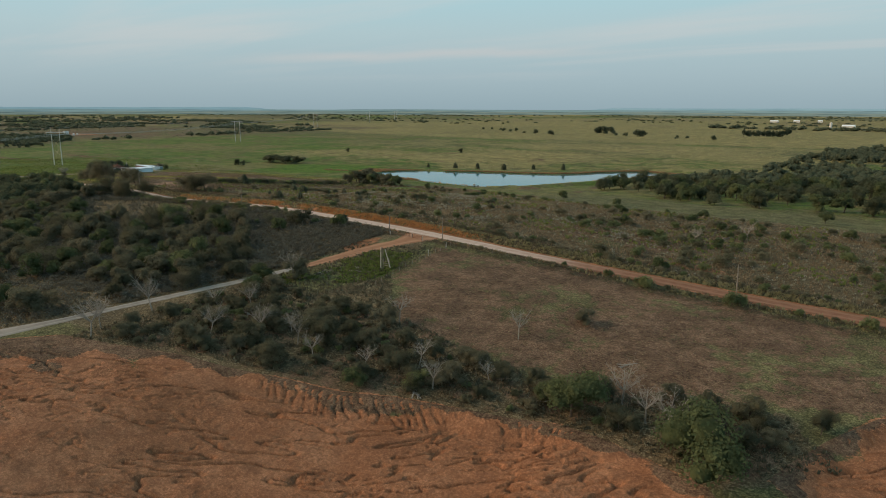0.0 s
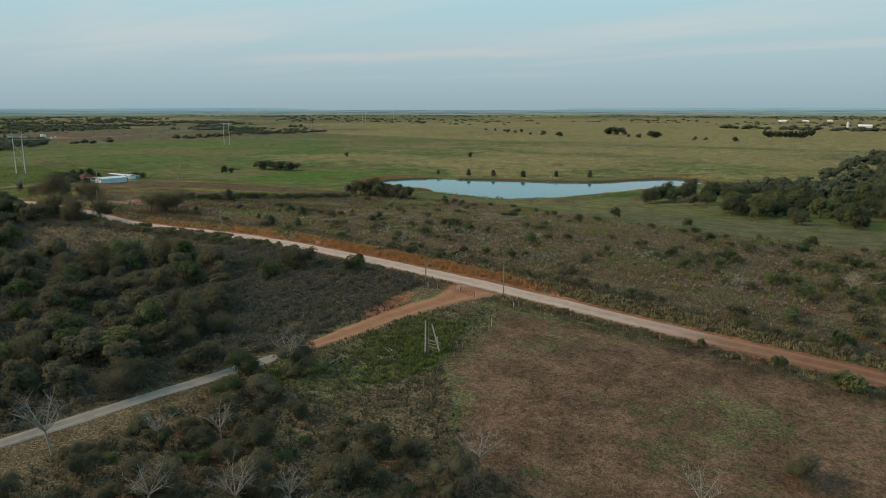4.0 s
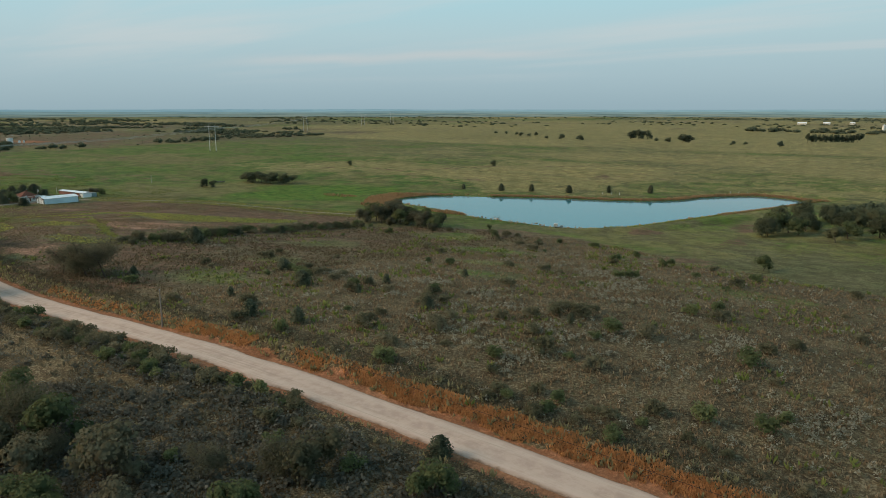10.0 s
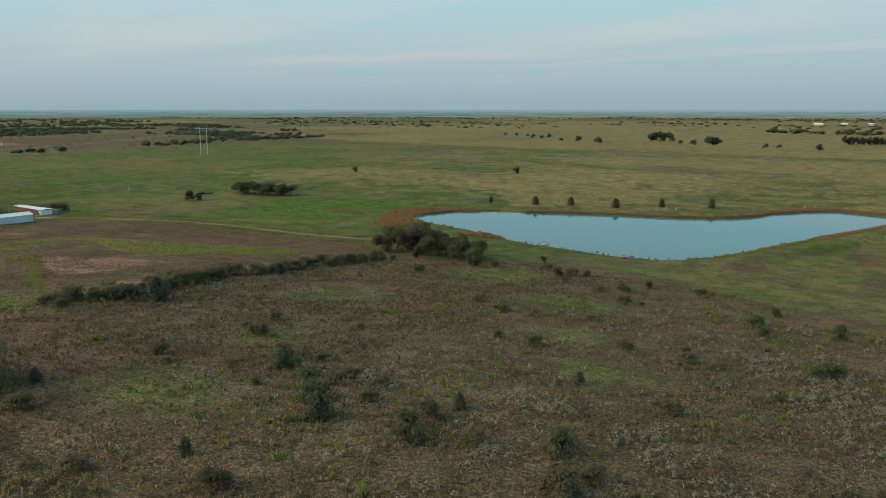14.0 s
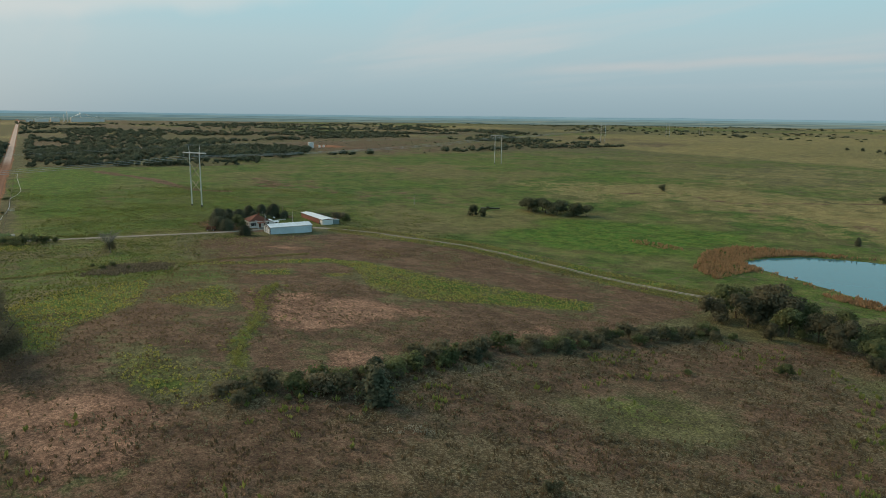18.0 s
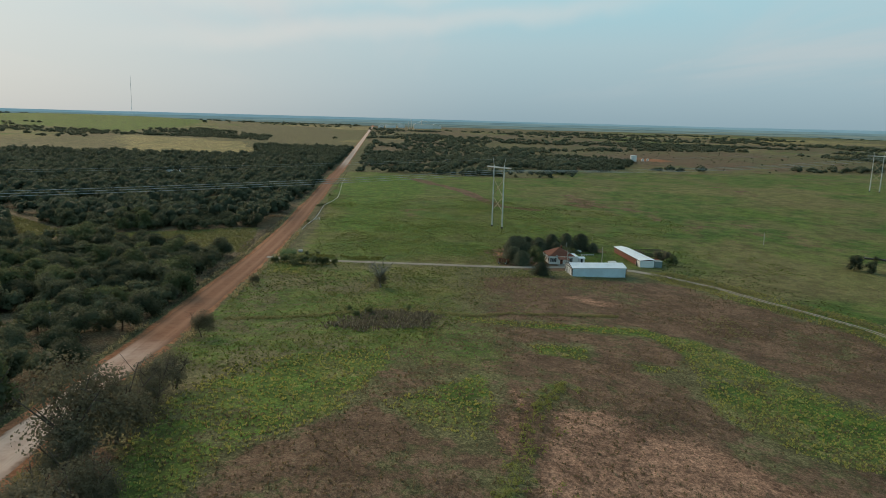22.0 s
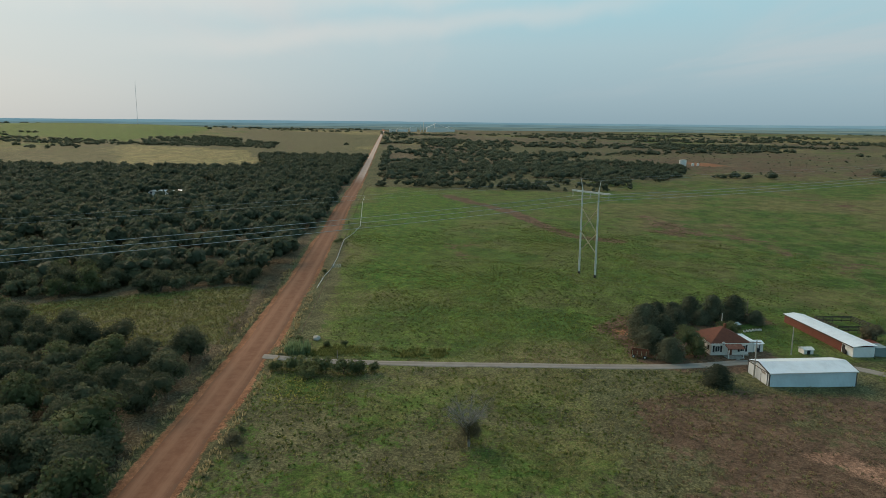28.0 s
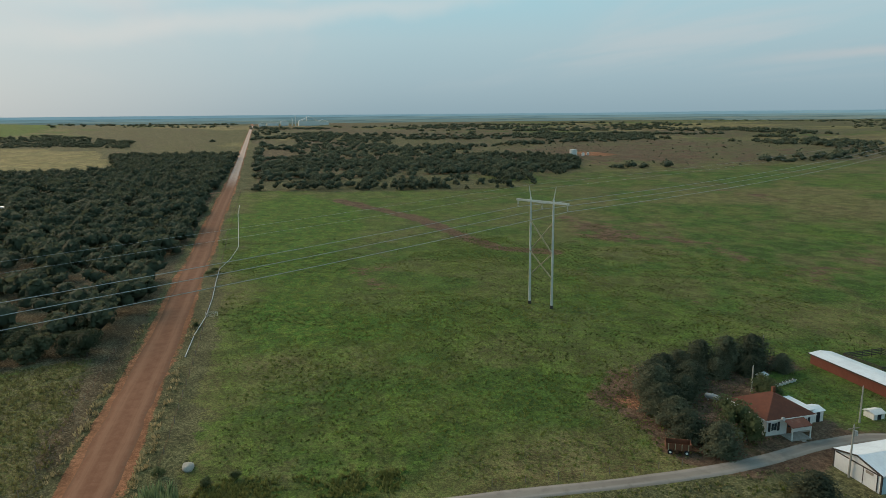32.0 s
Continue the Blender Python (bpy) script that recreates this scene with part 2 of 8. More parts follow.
def ground_material():
    """Land cover by painted weights (green grass, bare soil, tall weeds / red earth, straw, pale crust), broken up by noise at three sizes."""
    m, nt, N, L, p = nodes_of("land")
    co = coords(nt)
    A = N.new("ShaderNodeVertexColor"); A.layer_name = "cover_a"
    B = N.new("ShaderNodeVertexColor"); B.layer_name = "cover_b"
    sa, sb = N.new("ShaderNodeSeparateColor"), N.new("ShaderNodeSeparateColor")
    L.new(A.outputs[0], sa.inputs[0]); L.new(B.outputs[0], sb.inputs[0])
    n0 = noise_node(nt, 0.008, 4, 0.6, co)
    n1 = noise_node(nt, 0.05, 5, 0.62, co)
    n2 = noise_node(nt, 0.35, 5, 0.65, co)
    n3 = noise_node(nt, 2.2, 4, 0.7, co)
    brk = arith(nt, 'ADD', arith(nt, 'MULTIPLY', n1, 0.5), arith(nt, 'ADD', arith(nt, 'MULTIPLY', n2, 0.35), arith(nt, 'MULTIPLY', n3, 0.25)))

    def weight(sock, lo=0.42, hi=0.60, amp=3.2):
        w = arith(nt, 'ADD', sock, arith(nt, 'MULTIPLY', arith(nt, 'SUBTRACT', brk, 0.55), amp))
        return maprange(nt, w, lo, hi)
    # dry olive grassland under everything
    n4 = noise_node(nt, 0.9, 5, 0.75, co)
    dry = mixcol(nt, maprange(nt, n1, 0.40, 0.60), (0.118, 0.112, 0.052), (0.096, 0.102, 0.043))
    dry = mixcol(nt, maprange(nt, n3, 0.46, 0.64, 0, 0.6), dry, (0.190, 0.172, 0.088))
    dry = mixcol(nt, maprange(nt, n4, 0.47, 0.60, 0, 0.55), dry, (0.085, 0.078, 0.036))
    green = mixcol(nt, maprange(nt, n1, 0.42, 0.58), (0.066, 0.114, 0.026), (0.134, 0.146, 0.045))
    green = mixcol(nt, maprange(nt, n2, 0.45, 0.60, 0, 0.8), green, (0.072, 0.128, 0.021))
    green = mixcol(nt, maprange(nt, n0, 0.48, 0.57, 0, 0.8), green, (0.176, 0.152, 0.064))
    green = mixcol(nt, maprange(nt, noise_node(nt, 0.022, 4, 0.6, co), 0.50, 0.58, 0, 0.6), green, (0.160, 0.132, 0.062))
    green = mixcol(nt, maprange(nt, n4, 0.48, 0.62, 0, 0.6), green, (0.052, 0.088, 0.018))
    lush = mixcol(nt, maprange(nt, n2, 0.42, 0.60), (0.053, 0.119, 0.017), (0.102, 0.148, 0.026))
    green = mixcol(nt, maprange(nt, arith(nt, 'ADD', A.outputs[1], arith(nt, 'MULTIPLY', arith(nt, 'SUBTRACT', brk, 0.55), 1.8)), 0.2, 0.85), green, lush)
    weeds = mixcol(nt, maprange(nt, n2, 0.42, 0.58), (0.110, 0.080, 0.045), (0.152, 0.114, 0.062))
    weeds = mixcol(nt, maprange(nt, n3, 0.48, 0.62, 0, 0.8), weeds, (0.195, 0.168, 0.108))
    weeds = mixcol(nt, maprange(nt, n4, 0.46, 0.60, 0, 0.7), weeds, (0.066, 0.050, 0.028))
    soil = mixcol(nt, maprange(nt, n2, 0.42, 0.60), (0.128, 0.078, 0.050), (0.172, 0.106, 0.069))
    soil = mixcol(nt, maprange(nt, n3, 0.48, 0.64, 0, 0.7), soil, (0.112, 0.090, 0.054))
    soil = mixcol(nt, maprange(nt, n4, 0.50, 0.64, 0, 0.6), soil, (0.085, 0.054, 0.036))
    red = mixcol(nt, maprange(nt, n1, 0.40, 0.60), (0.262, 0.115, 0.058), (0.318, 0.150, 0.080))
    red = mixcol(nt, maprange(nt, n2, 0.46, 0.66, 0, 0.5), red, (0.175, 0.078, 0.042))
    red = mixcol(nt, maprange(nt, n3, 0.52, 0.70, 0, 0.35), red, (0.33, 0.170, 0.100))
    straw = mixcol(nt, maprange(nt, n1, 0.40, 0.60), (0.245, 0.202, 0.084), (0.182, 0.166, 0.068))
    crust = mixcol(nt, maprange(nt, n2, 0.42, 0.58), (0.290, 0.170, 0.112), (0.225, 0.130, 0.085))
    c = mixcol(nt, weight(sa.outputs[0]), dry, green)
    c = mixcol(nt, weight(sb.outputs[1]), c, straw)
    c = mixcol(nt, weight(sa.outputs[2]), c, weeds)
    c = mixcol(nt, weight(sa.outputs[1]), c, soil)
    c = mixcol(nt, weight(sb.outputs[2], 0.36, 0.78, 2.4), c, crust)
    c = mixcol(nt, weight(sb.outputs[0], 0.43, 0.60, 1.8), c, red)
    n5 = noise_node(nt, 5.5, 3, 0.7, co)
    n6 = noise_node(nt, 0.14, 5, 0.7, co)
    vary = arith(nt, 'MULTIPLY', arith(nt, 'MULTIPLY', maprange(nt, n6, 0.40, 0.60, 0.80, 1.20), maprange(nt, n4, 0.38, 0.62, 0.72, 1.28)), arith(nt, 'MULTIPLY', maprange(nt, n3, 0.38, 0.62, 0.70, 1.30), maprange(nt, n5, 0.36, 0.64, 0.72, 1.28)))
    calm = maprange(nt, sb.outputs[0], 0.4, 0.8, 0.0, 0.55)
    vary = arith(nt, 'ADD', vary, arith(nt, 'MULTIPLY', calm, arith(nt, 'SUBTRACT', 1.0, vary)))
    vm = N.new("ShaderNodeVectorMath"); vm.operation = 'SCALE'
    L.new(c, vm.inputs[0]); L.new(vary, vm.inputs[3])
    c = vm.outputs[0]
    L.new(c, p.inputs["Base Color"])
    p.inputs["Roughness"].default_value = 0.92
    p.inputs["Specular IOR Level"].default_value = 0.1
    hgt = arith(nt, 'ADD', arith(nt, 'MULTIPLY', n2, 1.0), arith(nt, 'MULTIPLY', n3, 0.5))
    bump(nt, hgt, 0.8, 0.6, p)
    return m


def road_material(name, a, b, rut, edge):
    """Graded dirt road: two pale wheel lanes along the length (u across, v along)."""
    m, nt, N, L, p = nodes_of(name)
    uv = N.new("ShaderNodeUVMap"); uv.uv_map = "uv"
    sep = N.new("ShaderNodeSeparateXYZ"); L.new(uv.outputs[0], sep.inputs[0])
    co = coords(nt)
    n1 = noise_node(nt, 0.03, 4, 0.6, co)
    n2 = noise_node(nt, 0.5, 5, 0.65, co)
    n3 = noise_node(nt, 5.0, 4, 0.7, co)
    mp = N.new("ShaderNodeMapping"); mp.inputs["Scale"].default_value = (3.0, 0.03, 1.0)
    L.new(uv.outputs[0], mp.inputs[0])
    st = noise_node(nt, 2.0, 4, 0.6, mp.outputs[0])
    c = mixcol(nt, maprange(nt, n1, 0.4, 0.6), a, b)
    lane = N.new("ShaderNodeMath"); lane.operation = 'PINGPONG'; lane.inputs[1].default_value = 0.25
    L.new(sep.outputs[0], lane.inputs[0])
    lf = arith(nt, 'MULTIPLY', maprange(nt, lane.outputs[0], 0.10, 0.24), maprange(nt, st, 0.3, 0.6, 0.35, 1.0))
    c = mixcol(nt, lf, c, rut)
    c = mixcol(nt, maprange(nt, n2, 0.45, 0.7, 0, 0.45), c, tuple(v * 0.72 for v in a))
    dist = arith(nt, 'ABSOLUTE', arith(nt, 'SUBTRACT', sep.outputs[0], 0.5), 0)
    ef = maprange(nt, arith(nt, 'ADD', dist, arith(nt, 'MULTIPLY', arith(nt, 'SUBTRACT', n2, 0.5), 0.35)), 0.38, 0.5)
    c = mixcol(nt, ef, c, edge)
    c = mixcol(nt, maprange(nt, n3, 0.55, 0.8, 0, 0.3), c, tuple(min(1, v * 1.35) for v in b))
    L.new(c, p.inputs["Base Color"])
    p.inputs["Roughness"].default_value = 0.93
    p.inputs["Specular IOR Level"].default_value = 0.12
    bump(nt, arith(nt, 'ADD', n2, arith(nt, 'MULTIPLY', n3, 0.3)), 0.4, 0.12, p)
    return m


LAND = ground_material()
M_BARK = surface("bark", (0.085, 0.066, 0.050), (0.13, 0.108, 0.085), 3, 0.9, fine=25)
M_DEAD = surface("dead_wood", (0.24, 0.215, 0.18), (0.33, 0.30, 0.26), 2, 0.9, fine=30)
M_POST = surface("weathered_post", (0.20, 0.17, 0.135), (0.28, 0.25, 0.21), 2, 0.9, fine=25)
M_SCRUB = foliage("scrub_leaves", (0.097, 0.094, 0.059), (0.174, 0.164, 0.100), None, 0.42, 0.55)
M_BUSH = foliage("bush_leaves", (0.125, 0.122, 0.074), (0.228, 0.212, 0.128), None, 0.45, 0.6)
M_HILLGREEN = foliage("hill_bush_leaves", (0.096, 0.126, 0.054), (0.196, 0.226, 0.104), None, 0.45, 0.6)
M_GREEN = foliage("green_leaves", (0.076, 0.098, 0.042), (0.160, 0.182, 0.080), None, 0.38, 0.5)
M_CEDAR = foliage("cedar_needles", (0.060, 0.070, 0.043), (0.132, 0.143, 0.086), None, 0.25, 0.35)
M_FARWOOD = foliage("far_leaves", (0.080, 0.098, 0.062), (0.130, 0.150, 0.090), None, 0.42, 0.5)
M_WOOD = foliage("wood_leaves", (0.064, 0.077, 0.045), (0.128, 0.142, 0.077), None, 0.40, 0.45)
M_SUMAC = foliage("grey_green_leaves", (0.106, 0.103, 0.081), (0.198, 0.190, 0.152), (0.26, 0.245, 0.205), 0.40, 0.55)


def main_road_material():
    """Graded section-line road: pale gravel on the hill, red clay at both ends, worn wheel lanes."""
    m, nt, N, L, p = nodes_of("road_clay_gravel")
    uv = N.new("ShaderNodeUVMap"); uv.uv_map = "uv"
    sep = N.new("ShaderNodeSeparateXYZ"); L.new(uv.outputs[0], sep.inputs[0])
    co = coords(nt)
    pos = N.new("ShaderNodeSeparateXYZ"); L.new(co, pos.inputs[0])
    n1 = noise_node(nt, 0.04, 4, 0.6, co)
    n2 = noise_node(nt, 0.5, 5, 0.65, co)
    n3 = noise_node(nt, 5.0, 4, 0.7, co)
    xx = arith(nt, 'ADD', pos.outputs[0], arith(nt, 'MULTIPLY', arith(nt, 'SUBTRACT', n1, 0.5), 60.0))
    west = maprange(nt, xx, -405, -450)
    farw = maprange(nt, xx, -960, -1080)
    east = maprange(nt, xx, -135, -60)
    redf = arith(nt, 'MAXIMUM', east, arith(nt, 'SUBTRACT', west, farw))
    pale = mixcol(nt, maprange(nt, n2, 0.35, 0.65), (0.44, 0.325, 0.262), (0.54, 0.412, 0.338))
    clay = mixcol(nt, maprange(nt, n2, 0.35, 0.65), (0.198, 0.090, 0.052), (0.242, 0.118, 0.070))
    c = mixcol(nt, redf, pale, clay)
    mp = N.new("ShaderNodeMapping"); mp.inputs["Scale"].default_value = (6.0, 0.02, 1.0)
    L.new(uv.outputs[0], mp.inputs[0])
    st = noise_node(nt, 2.0, 5, 0.65, mp.outputs[0])
    lane = N.new("ShaderNodeMath"); lane.operation = 'PINGPONG'; lane.inputs[1].default_value = 0.25
    L.new(sep.outputs[0], lane.inputs[0])
    lf = arith(nt, 'MULTIPLY', maprange(nt, lane.outputs[0], 0.10, 0.22), maprange(nt, st, 0.35, 0.6, 0.2, 0.8))
    c = mixcol(nt, lf, c, mixcol(nt, redf, (0.57, 0.45, 0.375), (0.30, 0.160, 0.098)))
    c = mixcol(nt, maprange(nt, st, 0.52, 0.66, 0, 0.4), c, mixcol(nt, redf, (0.30, 0.235, 0.185), (0.19, 0.085, 0.048)))
    dist = arith(nt, 'ABSOLUTE', arith(nt, 'SUBTRACT', sep.outputs[0], 0.5), 0)
    ef = maprange(nt, arith(nt, 'ADD', dist, arith(nt, 'MULTIPLY', arith(nt, 'SUBTRACT', n2, 0.5), 0.3)), 0.36, 0.49)
    c = mixcol(nt, ef, c, (0.17, 0.095, 0.058))
    c = mixcol(nt, maprange(nt, n3, 0.56, 0.8, 0, 0.3), c, (0.42, 0.33, 0.26))
    L.new(c, p.inputs["Base Color"])
    p.inputs["Roughness"].default_value = 0.93
    p.inputs["Specular IOR Level"].default_value = 0.12
    bump(nt, arith(nt, 'ADD', n2, arith(nt, 'MULTIPLY', n3, 0.3)), 0.4, 0.12, p)
    return m


M_ROAD = main_road_material()
M_DRIVE = road_material("drive_gravel", (0.235, 0.205, 0.175), (0.285, 0.255, 0.22), (0.33, 0.30, 0.265), (0.14, 0.12, 0.085))
M_DRIVE_CLAY = road_material("drive_clay", (0.27, 0.135, 0.075), (0.32, 0.17, 0.10), (0.37, 0.21, 0.13), (0.20, 0.10, 0.06))


# ---- the lie of the land ----
HILLS = [(-200, 215, 75, 11.3), (-250, 200, 40, 1.7), (-130, 210, 40, 0.6), (-400, 240, 60, 5.0), (-350, 210, 50, 5.2), (-60, 60, 50, -7.9),
         (-90, 150, 50, 2.1), (-220, 330, 50, 0.4), (-560, 430, 130, -4.0), (-300, 470, 110, -4.6), (-190, 130, 50, -1.5), (-470, 160, 80, 2.2),
         (-30, 230, 80, 1.8), (-140, 50, 40, 3.2), (-180, 560, 100, -2.2), (-620, 300, 90, 1.6),
         (-2600, -760, 480, 21.0)]
WATER_Z = -5.5
POND = [(-405, 489), (-388, 500), (-367, 509), (-345, 519), (-325, 527), (-300, 533), (-280, 543), (-264, 560), (-258, 580), (-244, 599), (-230, 611), (-212, 606),
        (-191, 596), (-205, 562), (-214, 538), (-224, 515), (-236, 484), (-247, 453), (-257, 431), (-270, 423), (-285, 421), (-302, 422), (-320, 424), (-336, 427), (-352, 435), (-378, 443), (-398, 447), (-411, 453), (-412, 470)]


def road_y(x):
    """Centre line of the section road: nearly straight along x."""
    return np.interp(np.asarray(x, float), (-3000, -1300, -1000, -840, -700, -620, -570, -545, -495, -450, -390, -330, -250, -180, -130, -80, 100), (234, 211, 206.5, 203, 200.6, 199.1, 197.6, 196.5, 194.2, 193.2, 192.0, 189.8, 187.8, 186.3, 185.1, 183.4, 183))


def vnoise(x, y, s, seed=0):
    """Smooth value noise, 0..1, on arrays."""
    x, y = np.asarray(x, float) / s + seed * 17.3, np.asarray(y, float) / s - seed * 9.1
    xi, yi = np.floor(x), np.floor(y)
    fx, fy = x - xi, y - yi
    fx, fy = fx * fx * (3 - 2 * fx), fy * fy * (3 - 2 * fy)

    def hsh(a, b):
        v = np.sin(a * 127.1 + b * 311.7 + seed * 74.7) * 43758.5453
        return v - np.floor(v)
    return (hsh(xi, yi) * (1 - fx) + hsh(xi + 1, yi) * fx) * (1 - fy) + (hsh(xi, yi + 1) * (1 - fx) + hsh(xi + 1, yi + 1) * fx) * fy


def fbm(x, y, s, seed=0, n=4):
    t, a, tot = 0, 1.0, 0
    for i in range(n):
        t, tot = t + a * vnoise(x, y, s / 2 ** i, seed + i), tot + a
        a *= 0.55
    return t / tot


def inside(x, y, poly):
    """Signed distance to a polygon, positive inside."""
    x, y = np.asarray(x, float), np.asarray(y, float)
    d = np.full(x.shape, 1e9)
    odd = np.zeros(x.shape, bool)
    for (x1, y1), (x2, y2) in zip(poly, poly[1:] + poly[:1]):
        ex, ey = x2 - x1, y2 - y1
        t = np.clip(((x - x1) * ex + (y - y1) * ey) / (ex * ex + ey * ey + 1e-9), 0, 1)
        d = np.minimum(d, np.hypot(x - x1 - t * ex, y - y1 - t * ey))
        cond = (y1 > y) != (y2 > y)
        odd ^= cond & (x < (x2 - x1) * (y - y1) / (y2 - y1 + 1e-12) + x1)
    return np.where(odd, d, -d)


def along(x, y, pts):
    """Distance to a broken line."""
    x, y = np.asarray(x, float), np.asarray(y, float)
    d = np.full(x.shape, 1e9)
    for (x1, y1), (x2, y2) in zip(pts, pts[1:]):
        ex, ey = x2 - x1, y2 - y1
        t = np.clip(((x - x1) * ex + (y - y1) * ey) / (ex * ex + ey * ey + 1e-9), 0, 1)
        d = np.minimum(d, np.hypot(x - x1 - t * ex, y - y1 - t * ey))
    return d


def sstep(v, a, b):
    t = np.clip((v - a) / (b - a), 0, 1)
    return t * t * (3 - 2 * t)


DRIVE = [(-172, 45), (-162, 57), (-160.5, 70), (-159.5, 86), (-158, 98), (-155, 113), (-151.5, 128), (-148, 142), (-145.2, 156), (-141.8, 169), (-139.5, 181)]
HOME_DRIVE = [(-553, 197), (-549.5, 210), (-547.5, 225), (-546.5, 240), (-545.5, 262), (-545, 282), (-546, 295), (-548.5, 306), (-549.5, 318), (-546, 331), (-536, 341)]
TRACK = [(-536, 341), (-523, 351), (-499, 361), (-477, 371), (-447, 376), (-423, 379), (-403, 382), (-388, 386), (-372, 392), (-350, 402)]
RED_POLY = [(-190, 40), (-172, 47), (-157, 58), (-150, 67), (-137, 71), (-122, 78), (-112, 81), (-100, 86), (-90, 89), (-80, 94), (-70, 97), (-59, 100), (-50, 103), (-41, 102), (-34, 100), (-24, 97),
            (-12, 84), (0, 62), (30, 30), (40, -60), (-120, -60), (-190, -20)]
RED_EAST = [(-17, 103), (-15, 110), (-12, 118), (-6, 130), (6, 138), (25, 140), (40, 110), (20, 98), (0, 96), (-12, 98)]


def rough_height(x, y):
    """Broad land form only."""
    x, y = np.asarray(x, float), np.asarray(y, float)
    z = np.zeros(np.broadcast(x, y).shape)
    for cx, cy, s, a in HILLS:
        z = z + a * np.exp(-((x - cx) ** 2 + (y - cy) ** 2) / (2 * s * s))
    r = np.hypot(x + 300, y - 250)
    z = z + np.interp(r, (0, 330, 700, 1150, 2600, 4500), (0, 0, 2.2, 6.4, 17, 21))
    return z


def height(x, y, coarse=0.0):
    """Ground level: land form, rolling ground far off, pond basin and dam, cuttings and gullies."""
    x, y = np.asarray(x, float), np.asarray(y, float)
    z = rough_height(x, y)
    r = np.hypot(x + 300, y - 250)
    z = z + (fbm(x, y, 420, 3) - 0.5) * 9 * sstep(r, 450, 1100) * (1 - sstep(r, 3000, 4600))
    z = z + (fbm(x, y, 38, 8, 3) - 0.5) * 1.1
    # pond: basin, level shore, low dam on the east side
    near = (np.abs(x + 300) < 190) & (np.abs(y - 510) < 170)
    d = np.where(near, inside(x, y, POND), -999)
    z = np.where(d > -14, z * (1 - sstep(d, -14, -1)) + (WATER_Z + 0.35) * sstep(d, -14, -1), z)
    dam = along(x, y, [(-262, 414), (-244, 430), (-226, 476), (-205, 530), (-186, 585)])
    z = np.maximum(z, np.where(dam < 16, WATER_Z + 2.1 - 4.5 * sstep(dam, 2.5, 16), -99))
    z = np.where(d > 0, WATER_Z + 0.3 - 2.2 * sstep(d, 0, 7), z)
    # section road runs in a shallow cut over the hill
    dy = y - road_y(x)
    cut = sstep(x, -340, -300) * (1 - sstep(x, -110, -60))
    zr = rough_height(x, road_y(x))
    k = 1 - sstep(np.abs(dy), 4.6, 7.5 + 6 * sstep(np.abs(x + 220), 60, 400))
    z = z * (1 - k) + (zr - 0.9 * cut) * k
    for line, w in ((DRIVE, 2.6), (HOME_DRIVE, 2.6)):
        box = (x > min(p[0] for p in line) - 12) & (x < max(p[0] for p in line) + 12) & (y > min(p[1] for p in line) - 12) & (y < max(p[1] for p in line) + 12)
        dd = np.where(box, along(x, y, line), 99)
        kk = (1 - sstep(dd, w, w + 4)) * (1 - k)
        z = z * (1 - kk) + (rough_height(x, y) - 0.1) * kk
    # eroded red clearing: its floor lies under the finer sheet
    box = (x > -195) & (x < 45) & (y > -65) & (y < 150)
    dr = np.where(box, np.maximum(inside(x, y, RED_POLY), inside(x, y, RED_EAST)), -99)
    bankw = sstep(x, -116, -92) * (1 - sstep(x, -56, -44)) * 1.5 + 0.3 + 0.9 * sstep(x, -20, -8)
    z = z - sstep(dr, 0.0, 5.0) * (bankw + 1.6 * sstep(dr, 1.2, 4.0) * coarse)
    return z


def zat(x, y):
    return float(height(np.array([float(x)]), np.array([float(y)]))[0])


def lines(parts):
    out = []
    for a, b, s in parts:
        out += list(np.arange(a, b, s))
    return np.array(out + [parts[-1][1]])


def grow(start, end, step, f):
    """Ever wider steps from start to end."""
    v, out = start, []
    sgn = 1 if end > start else -1
    while (end - v) * sgn > 0:
        out.append(v)
        v += sgn * step
        step *= f
    return out + [end]


# ---- land cover polygons (x, y): what grows or lies bare where ----
KNOLL = [(-336, 190), (-345, 250), (-358, 300), (-356, 340), (-330, 372), (-290, 395), (-250, 385), (-200, 350), (-150, 330), (-60, 330), (60, 330), (60, 189), (-200, 189)]
SCRUB_SOUTH = [(-146, 178), (-147, 160), (-149, 142), (-152, 128), (-155, 113), (-158, 98), (-160, 80), (-162, 60), (-200, 20), (-460, 20), (-460, 180), (-330, 183)]
BROWN_FIELD = [(-340, 200), (-345, 250), (-358, 300), (-356, 345), (-368, 388), (-450, 372), (-500, 357), (-530, 340), (-531, 300), (-529, 273), (-500, 264), (-478, 262), (-440, 240), (-420, 212), (-380, 200)]
WEST_PASTURE = [(-545, 212), (-546, 284), (-556, 330), (-540, 345), (-480, 380), (-405, 395), (-395, 455), (-410, 500), (-420, 560), (-560, 700), (-900, 800), (-1010, 630), (-960, 475), (-905, 385), (-926, 300), (-948, 210), (-750, 206)]
